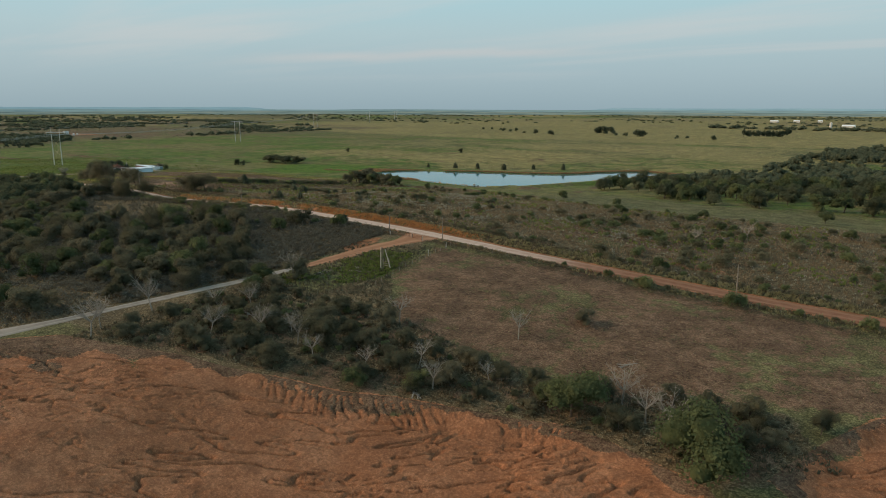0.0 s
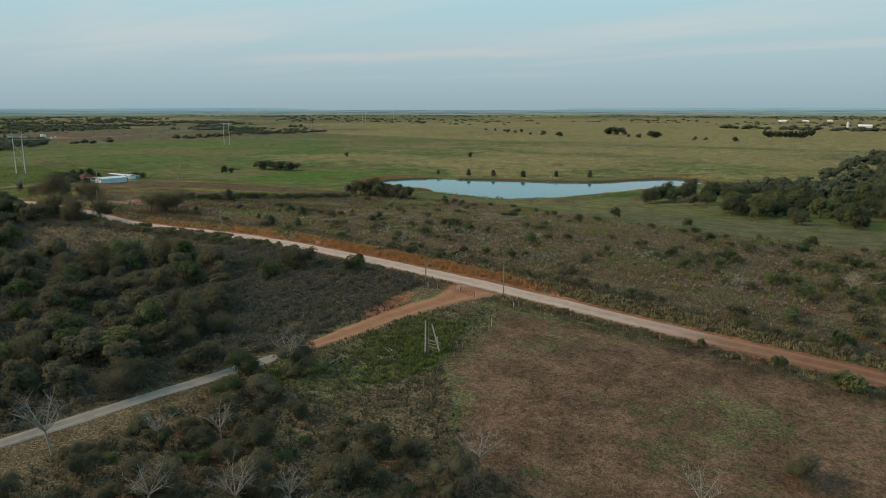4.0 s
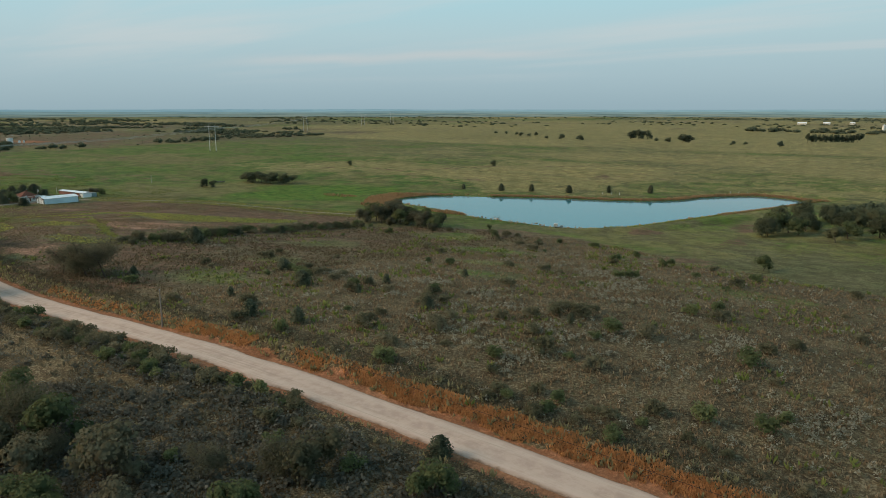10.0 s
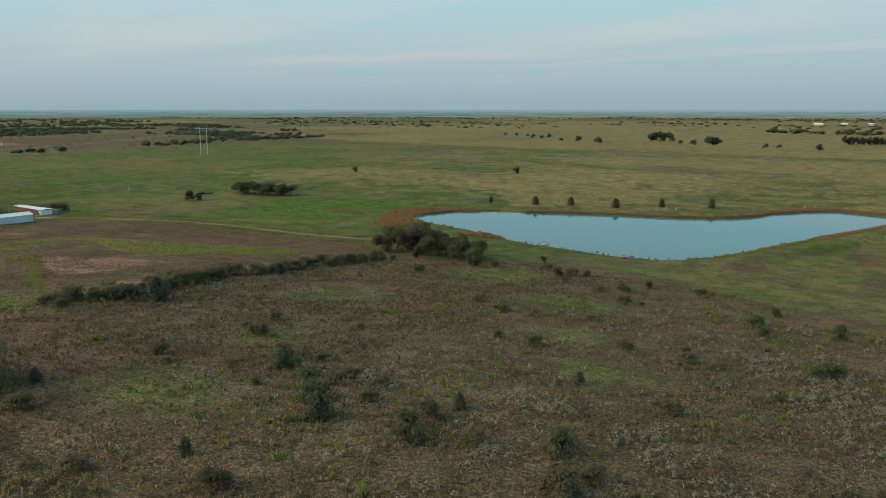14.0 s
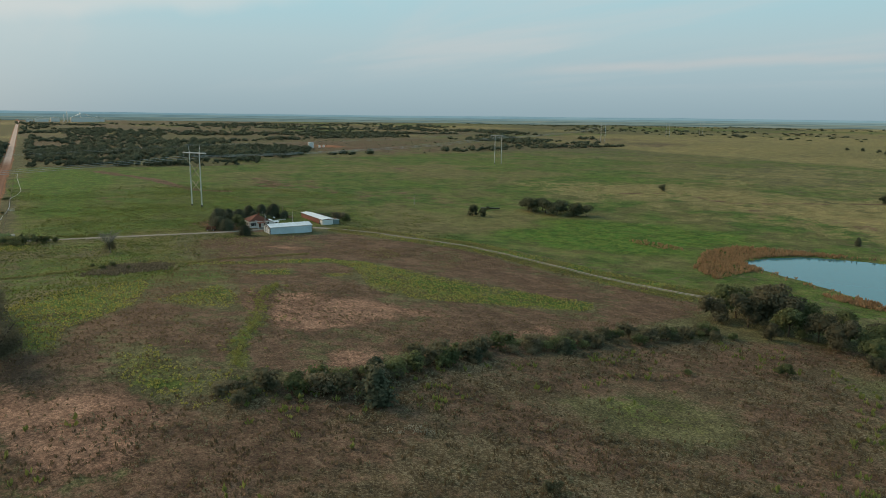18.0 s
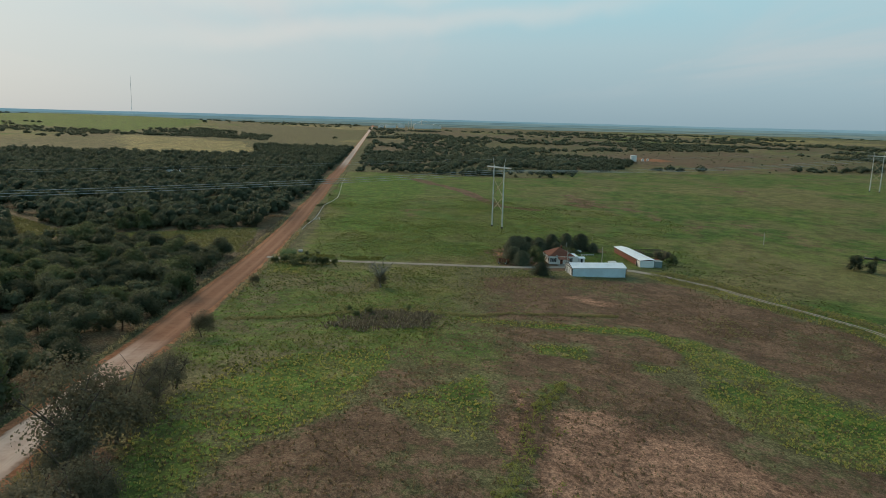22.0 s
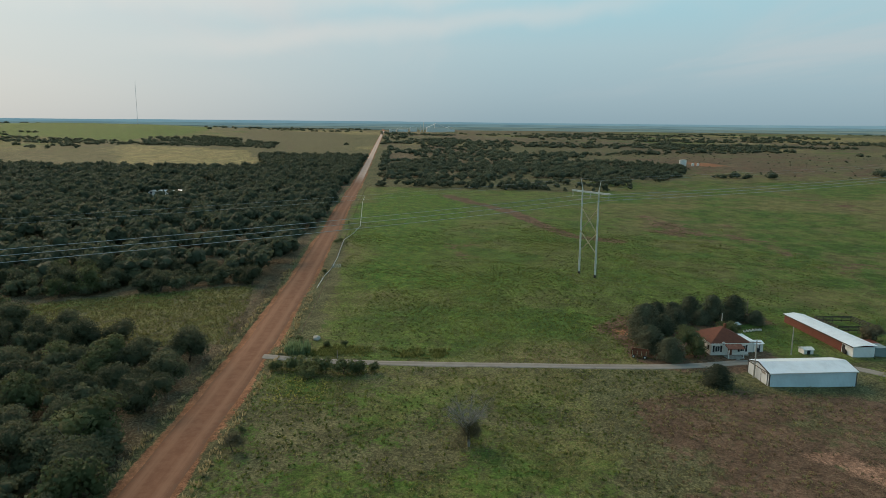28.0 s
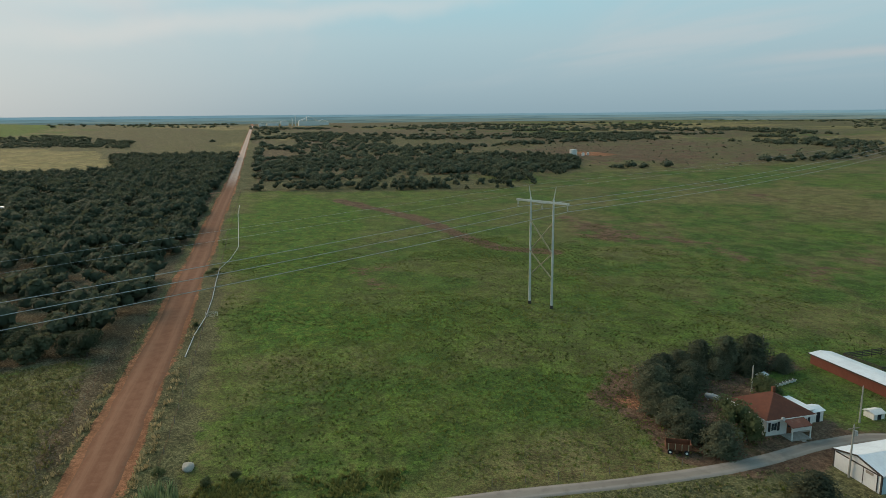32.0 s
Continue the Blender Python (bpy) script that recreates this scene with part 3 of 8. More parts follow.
SWALES = [[(-467, 302), (-447, 305), (-421, 297), (-411, 294), (-395, 301), (-388, 319), (-375, 342), (-384, 352), (-393, 344), (-410, 335), (-430, 323), (-459, 314)],
          [(-413, 246), (-422, 256), (-406, 257), (-392, 251), (-397, 244), (-406, 238)],
          [(-401, 204), (-427, 213), (-440, 240), (-429, 240), (-402, 233), (-386, 219), (-369, 216), (-376, 209)],
          [(-364, 225), (-367, 231), (-358, 232), (-346, 242), (-338, 243), (-336, 232), (-344, 226), (-351, 224)],
          [(-447, 270), (-449, 284), (-437, 280), (-440, 271)], [(-472, 258), (-470, 285), (-468, 305), (-460, 305), (-463, 280), (-466, 258)],
          [(-526, 203), (-540, 206), (-538, 216), (-524, 214)], [(-438, 290), (-434, 300), (-431, 291)]]
WEED_STRIP = [(-420, 270), (-405, 262), (-387, 256), (-375, 251), (-364, 245), (-352, 242)]
BARE = [[(-410, 267), (-409, 276), (-405, 285), (-396, 291), (-388, 299), (-386, 311), (-378, 301), (-377, 287), (-373, 270), (-369, 260), (-373, 255), (-387, 258)],
        [(-416, 258), (-414, 262), (-407, 263), (-393, 259), (-386, 253), (-396, 254)], [(-357, 240), (-346, 237), (-344, 232), (-353, 231), (-360, 237)],
        [(-349, 213), (-345, 226), (-335, 229), (-322, 222), (-321, 210), (-336, 206), (-360, 209)], [(-369, 324), (-358, 316), (-356, 284), (-362, 300)], [(-358, 262), (-346, 250), (-344, 256), (-354, 275)],
        [(-504, 290), (-490, 300), (-495, 310), (-508, 300)]]
HOLLOW = [(-458, 227), (-468, 231), (-474, 241), (-471, 257), (-460, 249), (-454, 236)]
TERRACE = [(-465, 204), (-467, 218), (-470, 225), (-477, 241), (-475, 255), (-473, 262), (-478, 272), (-480, 301)]
DRY_LOT = [(-132, 173), (-118, 140), (-104, 120), (-85, 116), (-60, 113), (-40, 112), (-18, 124), (0, 140), (40, 140), (60, 176), (-100, 176)]


def make_ground():
    gx = np.array(sorted(set(np.round(np.concatenate([grow(-720, -5200, 5, 1.075)[1:], lines([(-720, -560, 3.5), (-560, -340, 2.4), (-340, -180, 2.0), (-180, -4, 1.5), (-4, 40, 2.0)]), grow(40, 4600, 3, 1.11)[1:]]), 3))))
    gy = np.array(sorted(set(np.round(np.concatenate([grow(10, -4600, 4, 1.10)[1:], lines([(10, 34, 2.0), (34, 178, 1.5), (178, 194, 1.0), (194, 250, 2.0), (250, 420, 2.6), (420, 660, 3.4)]), grow(660, 5400, 4, 1.075)[1:]]), 3))))
    X, Y = np.meshgrid(gx, gy)
    nx, ny = len(gx), len(gy)
    # small shifts so that the rows of the mesh never show
    X, Y = X.ravel(), Y.ravel()
    Z = height(X, Y, 1.0)
    me = bpy.data.meshes.new("ground")
    i = np.arange(nx * ny).reshape(ny, nx)
    quads = np.stack([i[:-1, :-1], i[:-1, 1:], i[1:, 1:], i[1:, :-1]], -1).reshape(-1, 4)
    me.vertices.add(len(X)); me.vertices.foreach_set("co", np.stack([X, Y, Z], -1).ravel().astype(np.float32))
    me.loops.add(quads.size); me.loops.foreach_set("vertex_index", quads.ravel().astype(np.int32))
    me.polygons.add(len(quads)); me.polygons.foreach_set("loop_start", np.arange(0, quads.size, 4, dtype=np.int32))
    me.update(calc_edges=True)
    me.polygons.foreach_set("use_smooth", np.ones(len(quads), bool))
    # weights
    r = np.hypot(X + 300, Y - 250)
    wob = (fbm(X, Y, 26, 61, 3) - 0.5) * 16
    wobf = (fbm(X, Y, 160, 63, 3) - 0.5)
    dy = Y - road_y(X)

    def m(poly, soft=6.0, w=1.0):
        return sstep(inside(X, Y, poly) + wob * w, -soft, soft)
    green, soil, weeds, fresh = (np.zeros(len(X)) for _ in range(4))
    red, straw, crust = np.zeros(len(X)), np.zeros(len(X)), np.zeros(len(X))
    # north and west pastures, far quilt of fields
    green = np.maximum(green, sstep(Y, 345, 420) * (1 - sstep(r, 800, 1150)) * (0.62 + 0.5 * wobf))
    green = np.maximum(green, m(WEST_PASTURE, 5, 0.5) * 0.90)
    green = np.maximum(green, 0.9 * sstep(along(X, Y, [(-640, 430), (-540, 430), (-450, 440), (-410, 465)]) + wob, 45, 15))
    straw = np.maximum(straw, sstep(Y, 930, 1000) * (1 - sstep(r, 2300, 2700)) * (0.78 + 0.6 * wobf) * sstep(X, -2300, -900))
    farf = sstep(r, 1000, 1500)
    green = np.maximum(green, farf * sstep(fbm(X, Y, 420, 71, 3), 0.46, 0.60) * 0.9)
    straw = np.maximum(straw, farf * sstep(fbm(X, Y, 520, 73, 3), 0.52, 0.64) * 0.95)
    weeds = np.maximum(weeds, farf * sstep(fbm(X, Y, 260, 77, 4), 0.52, 0.62) * 0.45)
    soil = np.maximum(soil, m([(-1420, 520), (-1250, 470), (-1050, 500), (-1010, 640), (-1120, 900), (-1500, 900)], 60, 3) * 0.42)
    straw = np.maximum(straw, m([(-1640, -200), (-1520, 20), (-1170, 105), (-1125, 50), (-1200, -60)], 14, 1) * 1.2)
    green = np.maximum(green, m([(-1760, -250), (-1890, -470), (-2100, -1150), (-3300, -1350), (-3400, -430), (-2300, -235)], 40, 2) * 1.2)
    hill_m = m([(-1760, -250), (-1890, -470), (-2100, -1150), (-3300, -1350), (-3400, -430), (-2300, -235)], 40, 2)
    weeds, soil = weeds * (1 - hill_m), soil * (1 - hill_m)
    straw = np.where(m([(-1760, -250), (-1890, -470), (-2100, -1150), (-3300, -1350), (-3400, -430), (-2300, -235)], 40, 2) > 0.5, 0, straw)
    # lush and grazed-down parts of the pastures
    for a, b, s, t, k in ((-830, 245, 115, 36, 1.25), (-780, 232, 60, 22, 1.0), (-715, 240, 110, 34, 0.95), (-640, 300, 60, 24, 0.5), (-800, 330, 45, 22, 0.6), (-665, 318, 22, 10, 0.7), (-645, 248, 24, 9, 0.5), (-604, 298, 20, 8, 0.5), (-474, 450, 50, 55, 0.95), (-700, 470, 60, 18, 0.6), (-600, 420, 60, 14, 0.45), (-230, 470, 30, 50, 0.5), (-420, 640, 80, 16, 0.4), (-660, 640, 110, 22, 0.6), (-820, 640, 100, 40, 0.6)):
        fresh = np.maximum(fresh, k * sstep(np.hypot((X - a) / s, (Y - b) / t) + wob * 0.04 + (fbm(X, Y, 60, 91, 3) - 0.5) * 1.2, 1.25, 0.35))
    for a, b, s, t, k in ((-700, 400, 75, 28, 0.44), (-650, 440, 50, 18, 0.40), (-625, 345, 40, 14, 0.34), (-450, 575, 90, 20, 0.40), (-330, 640, 90, 26, 0.40), (-590, 262, 26, 14, 0.4), (-680, 260, 30, 10, 0.36), (-820, 520, 70, 16, 0.45)):
        soil = np.maximum(soil, k * sstep(np.hypot((X - a) / s, (Y - b) / t) + wob * 0.04 + (fbm(X, Y, 60, 93, 3) - 0.5) * 1.3, 1.3, 0.2))
    straw = np.maximum(straw, sstep(Y, 430, 600) * (1 - sstep(Y, 930, 1000)) * (X > -900) * (X < 200) * (0.60 + 1.3 * (fbm(X, Y * 2.2, 150, 92, 4) - 0.5)) * (1 - sstep(X, -600, -760)))
    soil = np.maximum(soil, 0.55 * np.maximum.reduce([sstep(np.hypot((X - a) / s, (Y - b) / t) + wob * 0.06, 1.2, 0.4) for a, b, s, t in ((-236, 425, 16, 14), (-205, 350, 18, 16), (-205, 470, 10, 40), (-196, 420, 12, 24))]))
    fresh = np.maximum(fresh, hill_m)
    weeds = np.maximum(weeds, sstep(X, -960, -1050) * (Y > 225) * sstep(Y, 1500, 1100) * (0.5 + 1.4 * (fbm(X, Y * 1.5, 150, 94, 4) - 0.47)))
    swl = m([(-1150, 175), (-1160, -60), (-1300, -240), (-1640, -330), (-2300, -235), (-2600, 100), (-2000, 185)], 30, 2) * (1 - m([(-1640, -200), (-1520, 20), (-1170, 105), (-1125, 50), (-1200, -60), (-1300, -220)], 20, 1)) * (1 - hill_m)
    weeds = np.maximum(weeds, swl * 0.35); straw = straw * (1 - swl)
    gap = m([(-660, 60), (-590, 100), (-614, 154), (-622, 186), (-562, 191), (-560, 172), (-582, 136)], 5, 0.5)
    green = np.maximum(green, gap * 0.6)
    fresh = np.maximum(fresh, m(WEST_PASTURE, 5, 0.5) * sstep(X, -540, -570) * sstep(Y, 420, 330) * 0.42)
    green = np.maximum(green, m(WEST_PASTURE, 5, 0.5) * fresh * 1.3)
    # cattle path and worn strips in the west pasture
    path = along(X, Y, [(-880, 273), (-839, 288), (-804, 300), (-775, 304), (-742, 308), (-718, 314), (-706, 330)])
    soil = np.maximum(soil, sstep(path + wob * 0.2, 7.5, 2.0) * 0.95)
    soil = np.maximum(soil, sstep(np.hypot((X + 745) / 50, (Y - 375) / 28) + wob * 0.05, 1.2, 0.3) * 0.52)
    soil = np.maximum(soil, sstep(along(X, Y, [(-594, 572), (-569, 606), (-516, 591), (-468, 666), (-403, 699), (-333, 787), (-271, 834)]) + wob * 0.15, 5, 1) * 0.55)
    # the scrubby hill
    weeds = np.maximum(weeds, m(KNOLL, 6, 0.6) * 0.88)
    weeds = np.maximum(weeds, sstep(Y - road_y(X), -4, -9) * sstep(X, -340, -370) * sstep(X, -1150, -1100) * (Y > -220) * 0.9 * (1 - gap))
    weeds = np.maximum(weeds, m(SCRUB_SOUTH, 6, 0.6) * 1.0)
    weeds = np.maximum(weeds, sstep(np.abs(dy), 16, 8) * sstep(np.abs(dy), 3.5, 5) * (1 - sstep(X, -120, -60)) * (X > -345) * 0.9)
    weeds = np.maximum(weeds, m([(-136, 178), (-143, 160), (-148, 142), (-153, 120), (-158, 98), (-160, 72), (-140, 71), (-112, 82), (-80, 95), (-40, 103), (-24, 97), (-12, 112), (-18, 124), (-60, 113), (-85, 116), (-104, 120), (-118, 140)], 4, 0.4) * 0.95)
    glade = np.maximum.reduce([sstep(np.hypot((X - a) / s, (Y - b) / t) + wob * 0.09, 1.5, 0.15) for a, b, s, t in
                               ((-275, 221, 15, 12), (-285, 252, 9, 7), (-227, 270, 13, 8), (-240, 294, 14, 6), (-258, 330, 22, 9), (-318, 300, 14, 18), (-205, 345, 22, 8), (-300, 355, 20, 12), (-165, 300, 20, 8))])
    weeds = weeds * (1 - 0.9 * glade); green = np.maximum(green, glade * 0.62); fresh = np.maximum(fresh, glade * 0.42); straw = np.maximum(straw, glade * 0.36)
    green = np.maximum(green, sstep(np.hypot((X + 250) / 70, (Y - 378) / 26) + wob * 0.03, 1.1, 0.8) * 0.75)
    green = np.maximum(green, sstep(np.hypot((X + 190) / 45, (Y - 425) / 40) + wob * 0.03, 1.1, 0.8) * 0.55)
    west_slope = m(KNOLL, 6, 0.6) * sstep(X, -255, -285)
    soil = np.maximum(soil, west_slope * (1 - glade) * 0.50)
    bare_e = sstep(np.hypot((X + 92) / 38, (Y - 228) / 20) + wob * 0.05, 1.3, 0.3)
    soil = np.maximum(soil, bare_e * 0.72); weeds = weeds * (1 - 0.6 * bare_e)
    # grass lot, weeds and pens by the lower drive
    pen = m([(-146, 160), (-150, 132), (-146, 120), (-130, 122), (-122, 140), (-128, 165)], 4, 0.3)
    green = np.maximum(green, pen * 0.42); weeds = weeds * (1 - pen)
    lot = m(DRY_LOT, 6, 0.8)
    weeds = weeds * (1 - lot); soil = np.maximum(soil, lot * (0.66 + 0.5 * (fbm(X, Y, 30, 81, 3) - 0.5)))
    green = np.maximum(green, lot * sstep(np.hypot((X + 88) / 15, (Y - 128) / 9) + wob * 0.03, 1.2, 0.6) * 0.8)
    under = m([(-154, 116), (-148, 64), (-122, 76), (-100, 84), (-80, 91), (-58, 98), (-40, 100), (-24, 95), (-8, 110), (-18, 124), (-60, 114), (-85, 117), (-104, 121), (-122, 122)], 4, 0.4)
    soil = np.maximum(soil, under * 0.40); weeds = np.maximum(weeds, under)
    # worn field by the homestead: bare crowns, green swales
    bf = m(BROWN_FIELD, 5, 0.5)
    soil = np.maximum(soil, bf * 0.66)
    weeds = weeds * (1 - bf)
    sw = np.maximum.reduce([m(q, 3.5, 0.3) for q in SWALES] + [sstep(along(X, Y, WEED_STRIP) + wob * 0.12, 2.4, 0.8)])
    edge_green = sstep(X, -400, -440) * sstep(Y, 274, 260) * (Y > 196) * (X > -552)
    fresh = np.maximum(fresh, sw * (0.50 + 1.0 * (fbm(X, Y, 14, 82, 3) - 0.5)))
    straw = np.maximum(straw, sw * 0.30)
    hol = m(HOLLOW, 3, 0.3)
    weeds = np.maximum(weeds, hol * 0.5)
    green = np.maximum(green, np.maximum(bf, sstep(X, -380, -400) * (X > -545) * (Y < 300) * (Y > 200)) * sw * 0.72); soil = soil * (1 - 0.9 * sw)
    green = np.maximum(green, edge_green * (0.46 + 0.6 * (fbm(X, Y, 40, 83, 3) - 0.45))); soil = soil * (1 - 0.5 * edge_green)
    green = np.maximum(green, sstep(along(X, Y, TRACK) + wob * 0.3, 14, 4) * 0.8)
    soil = np.where(along(X, Y, TRACK) < 10, soil * 0.5, soil)
    streak = fbm(X * 0.9 + Y * 0.45, (Y * 0.9 - X * 0.45) * 4.0, 26, 97, 3)
    cr = np.maximum.reduce([m(q, 4, 0.35) for q in BARE])
    crust = np.maximum(crust, cr * (0.62 + 1.3 * (streak - 0.46)) * (1 - sw)); green = green * (1 - 0.85 * cr * (1 - sw)); soil = np.maximum(soil, cr * 0.8)
    weeds = weeds * (1 - cr)
    # trodden earth and lawn round the farmhouse
    yard = m([(-548, 284), (-575, 281), (-590, 292), (-592, 330), (-578, 334), (-560, 325), (-547, 330), (-541, 318), (-543, 290)], 3, 0.3)
    soil = np.maximum(soil, yard * 0.78)
    lawn = m([(-552, 318), (-575, 318), (-580, 332), (-566, 345), (-548, 338)], 3, 0.3)
    soil = soil * (1 - lawn); green = np.maximum(green, lawn); fresh = np.maximum(fresh, lawn * 0.3)
    # road banks of bare orange earth, red clearing
    bankm = sstep(dy, 3.4, 4.2) * sstep(dy + wob * 0.12, 7.6, 5.6) * sstep(X + wob, -270, -235) * sstep(X + wob, -118, -135)
    red = np.maximum(red, bankm * (0.72 + 1.0 * (fbm(X, Y, 11, 85, 3) - 0.45)))
    red = np.maximum(red, sstep(np.abs(dy), 6.0, 4.2) * 0.75)
    red = np.maximum(red, np.maximum(m(RED_POLY, 1.8, 0.12), m(RED_EAST, 1.8, 0.12)))
    red = np.maximum(red, sstep(along(X, Y, DRIVE[7:]) + wob * 0.06, 3.4, 2.4) * 0.9)
    red = np.maximum(red, sstep(np.hypot((X + 150) / 4.5, (Y - 162) / 11) + wob * 0.05, 1.2, 0.6) * 0.62)
    red = np.maximum(red, sstep(np.hypot((X + 60) / 14, (Y - 205) / 5) + wob * 0.05, 1.2, 0.5) * 0.55)
    red = np.maximum(red, sstep(np.hypot((X + 1215) / 30, (Y - 610) / 26), 1.2, 0.7) * 0.9)
    red = np.maximum(red, sstep(np.hypot((X + 572) / 7, (Y - 287) / 6) + wob * 0.04, 1.2, 0.5) * 0.5)
    green = green * (1 - np.clip(red, 0, 1))
    for nm, (a, b, c) in (("cover_a", (green, soil, weeds)), ("cover_b", (red, straw, crust))):
        at = me.attributes.new(nm, 'FLOAT_COLOR', 'POINT')
        at.data.foreach_set("color", np.stack([a, b, c, np.clip(fresh, 0, 1) if nm == "cover_a" else np.ones(len(X))], -1).ravel().astype(np.float32))
    me.materials.append(LAND)
    return tagged(new("ground", me), "rolling prairie ground with grass, weeds and bare red earth", "ground", kind="structure")


ground = make_ground()


def clearing_height(x, y):
    """Washed red earth: cut bank with flutes, meandering rills, clods."""
    dr = np.maximum(inside(x, y, RED_POLY), inside(x, y, RED_EAST))
    z = height(x, y)
    bankw = sstep(x, -116, -92) * (1 - sstep(x, -56, -44)) * 1.3 + 0.9 * sstep(x, -20, -8)
    u, v = x * 0.80 + y * 0.60, -x * 0.60 + y * 0.80
    wu, wv = u + 6 * (fbm(x, y, 18, 21, 3) - 0.5), v + 6 * (fbm(x, y, 18, 27, 3) - 0.5)
    on = sstep(dr, 3, 7)

    def crack(su, sv, w, seed):
        return 1 - sstep(np.abs(fbm(wu / su, wv / sv, 1.0, seed, 3) - 0.5), 0.0, w)
    c = crack(26, 6.0, 0.016, 31) * 0.95 + crack(13, 3.4, 0.022, 35) * 0.75 * sstep(fbm(x, y, 20, 41, 2), 0.42, 0.58) + crack(7, 2.2, 0.030, 39) * 0.5 * sstep(fbm(x, y, 15, 43, 2), 0.44, 0.56)
    fl = np.abs(np.sin(u * 1.7 + 16 * (fbm(x, y, 9, 47, 3) - 0.5)))
    flute = (1 - sstep(fl, 0.0, 0.35)) * sstep(dr, 0.4, 1.8) * (1 - sstep(dr, 3.5, 6.0 + 3 * vnoise(x, y, 5, 49))) * bankw * 0.85 * sstep(fbm(x, y, 8, 48, 3), 0.36, 0.58)
    step = sstep(fbm(wu / 22, wv / 9, 1.0, 57, 3), 0.47, 0.53) * 0.45 * on
    return z - on * c - flute + 0.35 * step + sstep(dr, 1, 4) * ((fbm(x, y, 4.5, 51, 3) - 0.5) * 0.35 + (fbm(x, y, 0.9, 53, 2) - 0.5) * 0.10)


def make_clearing():
    st = 0.34
    gx, gy = np.arange(-184, 30, st), np.arange(24, 142, st)
    X, Y = np.meshgrid(gx, gy)
    shp = X.shape
    X, Y = X.ravel(), Y.ravel()
    dr = np.maximum(inside(X, Y, RED_POLY), inside(X, Y, RED_EAST))
    keep = (dr > -0.9) & (Y > 26 + (X + 180) * -0.02) & ~((X > -40) & (Y < 60)) & ~((X > -80) & (Y < 34))
    idx = np.full(len(X), -1)
    idx[keep] = np.arange(keep.sum())
    i = idx.reshape(shp)
    q = np.stack([i[:-1, :-1], i[:-1, 1:], i[1:, 1:], i[1:, :-1]], -1).reshape(-1, 4)
    q = q[(q >= 0).all(1)]
    X, Y, dr = X[keep], Y[keep], dr[keep]
    Z = clearing_height(X, Y) - 0.25 * sstep(dr, 0.3, -0.8) + 0.05
    me = bpy.data.meshes.new("red_clearing")
    me.vertices.add(len(X)); me.vertices.foreach_set("co", np.stack([X, Y, Z], -1).ravel().astype(np.float32))
    me.loops.add(q.size); me.loops.foreach_set("vertex_index", q.ravel().astype(np.int32))
    me.polygons.add(len(q)); me.polygons.foreach_set("loop_start", np.arange(0, q.size, 4, dtype=np.int32))
    me.update(calc_edges=True)
    me.polygons.foreach_set("use_smooth", np.ones(len(q), bool))
    n = len(X)
    red = 0.9 * sstep(dr + (fbm(X, Y, 7, 87, 3) - 0.5) * 7, 0.2, 4.2)
    brown = sstep(X + 14 * (fbm(X, Y, 22, 88, 4) - 0.5), -112, -138)
    red = red * (1 - 0.8 * brown * sstep(fbm(X, Y, 15, 86, 4), 0.28, 0.44))
    soil = np.maximum(0.9 * sstep(dr, 9, 2), 0.95 * brown)
    for nm, cols in (("cover_a", (np.zeros(n), soil, np.full(n, 0.5))), ("cover_b", (red, np.zeros(n), np.zeros(n)))):
        at = me.attributes.new(nm, 'FLOAT_COLOR', 'POINT')
        at.data.foreach_set("color", np.stack([*cols, np.ones(n)], -1).ravel().astype(np.float32))
    me.materials.append(LAND)
    return tagged(new("red_clearing", me), "bare red earth washed into rills and a cut bank", "clearing", kind="structure")


make_clearing()


def ribbon(name, pts, half, mat, lift, label, category, wave=0.0, n=6, step=3.0, kind="structure"):
    """A strip of road draped on the land, n faces across, edges ragged by wave."""
    P = [Vector((*p, 0)) for p in pts]
    path = []
    for a, b in zip(P, P[1:]):
        k = max(1, int((b - a).length / step))
        path += [a.lerp(b, i / k) for i in range(k)]
    path.append(P[-1])
    for it in range(4):
        path = [path[0]] + [(path[i - 1] + path[i] * 2 + path[i + 1]) / 4 for i in range(1, len(path) - 1)] + [path[-1]]
    xs, ys, us, vs, run = [], [], [], [], 0
    for i, p in enumerate(path):
        d = (path[min(i + 1, len(path) - 1)] - path[max(i - 1, 0)]).normalized()
        s = Vector((-d.y, d.x, 0))
        run += (p - path[i - 1]).length if i else 0
        for j in range(n + 1):
            f = j / n * 2 - 1
            w = half if not callable(half) else half(p.x, p.y)
            off = f * (w + wave * (float(vnoise(p.x, p.y, 6, 90 + (j > n / 2))) - 0.5) * 2 * abs(f))
            q = p + s * off
            xs.append(q.x); ys.append(q.y); us.append(j / n); vs.append(run)
    zs = height(np.array(xs), np.array(ys)) + lift - np.array([0.0 if 0 < (k % (n + 1)) < n else lift + 0.12 for k in range(len(xs))])
    me = bpy.data.meshes.new(name)
    faces = [(i * (n + 1) + j, i * (n + 1) + j + 1, (i + 1) * (n + 1) + j + 1, (i + 1) * (n + 1) + j) for i in range(len(path) - 1) for j in range(n)]
    me.from_pydata(list(zip(xs, ys, zs.tolist())), [], [f[::-1] for f in faces])
    lay = me.uv_layers.new(name="uv")
    for poly in me.polygons:
        for li in poly.loop_indices:
            v = me.loops[li].vertex_index
            lay.data[li].uv = (us[v], vs[v])
        poly.use_smooth = True
    if me.polygons[0].normal.z < 0:
        me.flip_normals()
    me.materials.append(mat)
    return tagged(new(name, me), label, category, kind=kind)


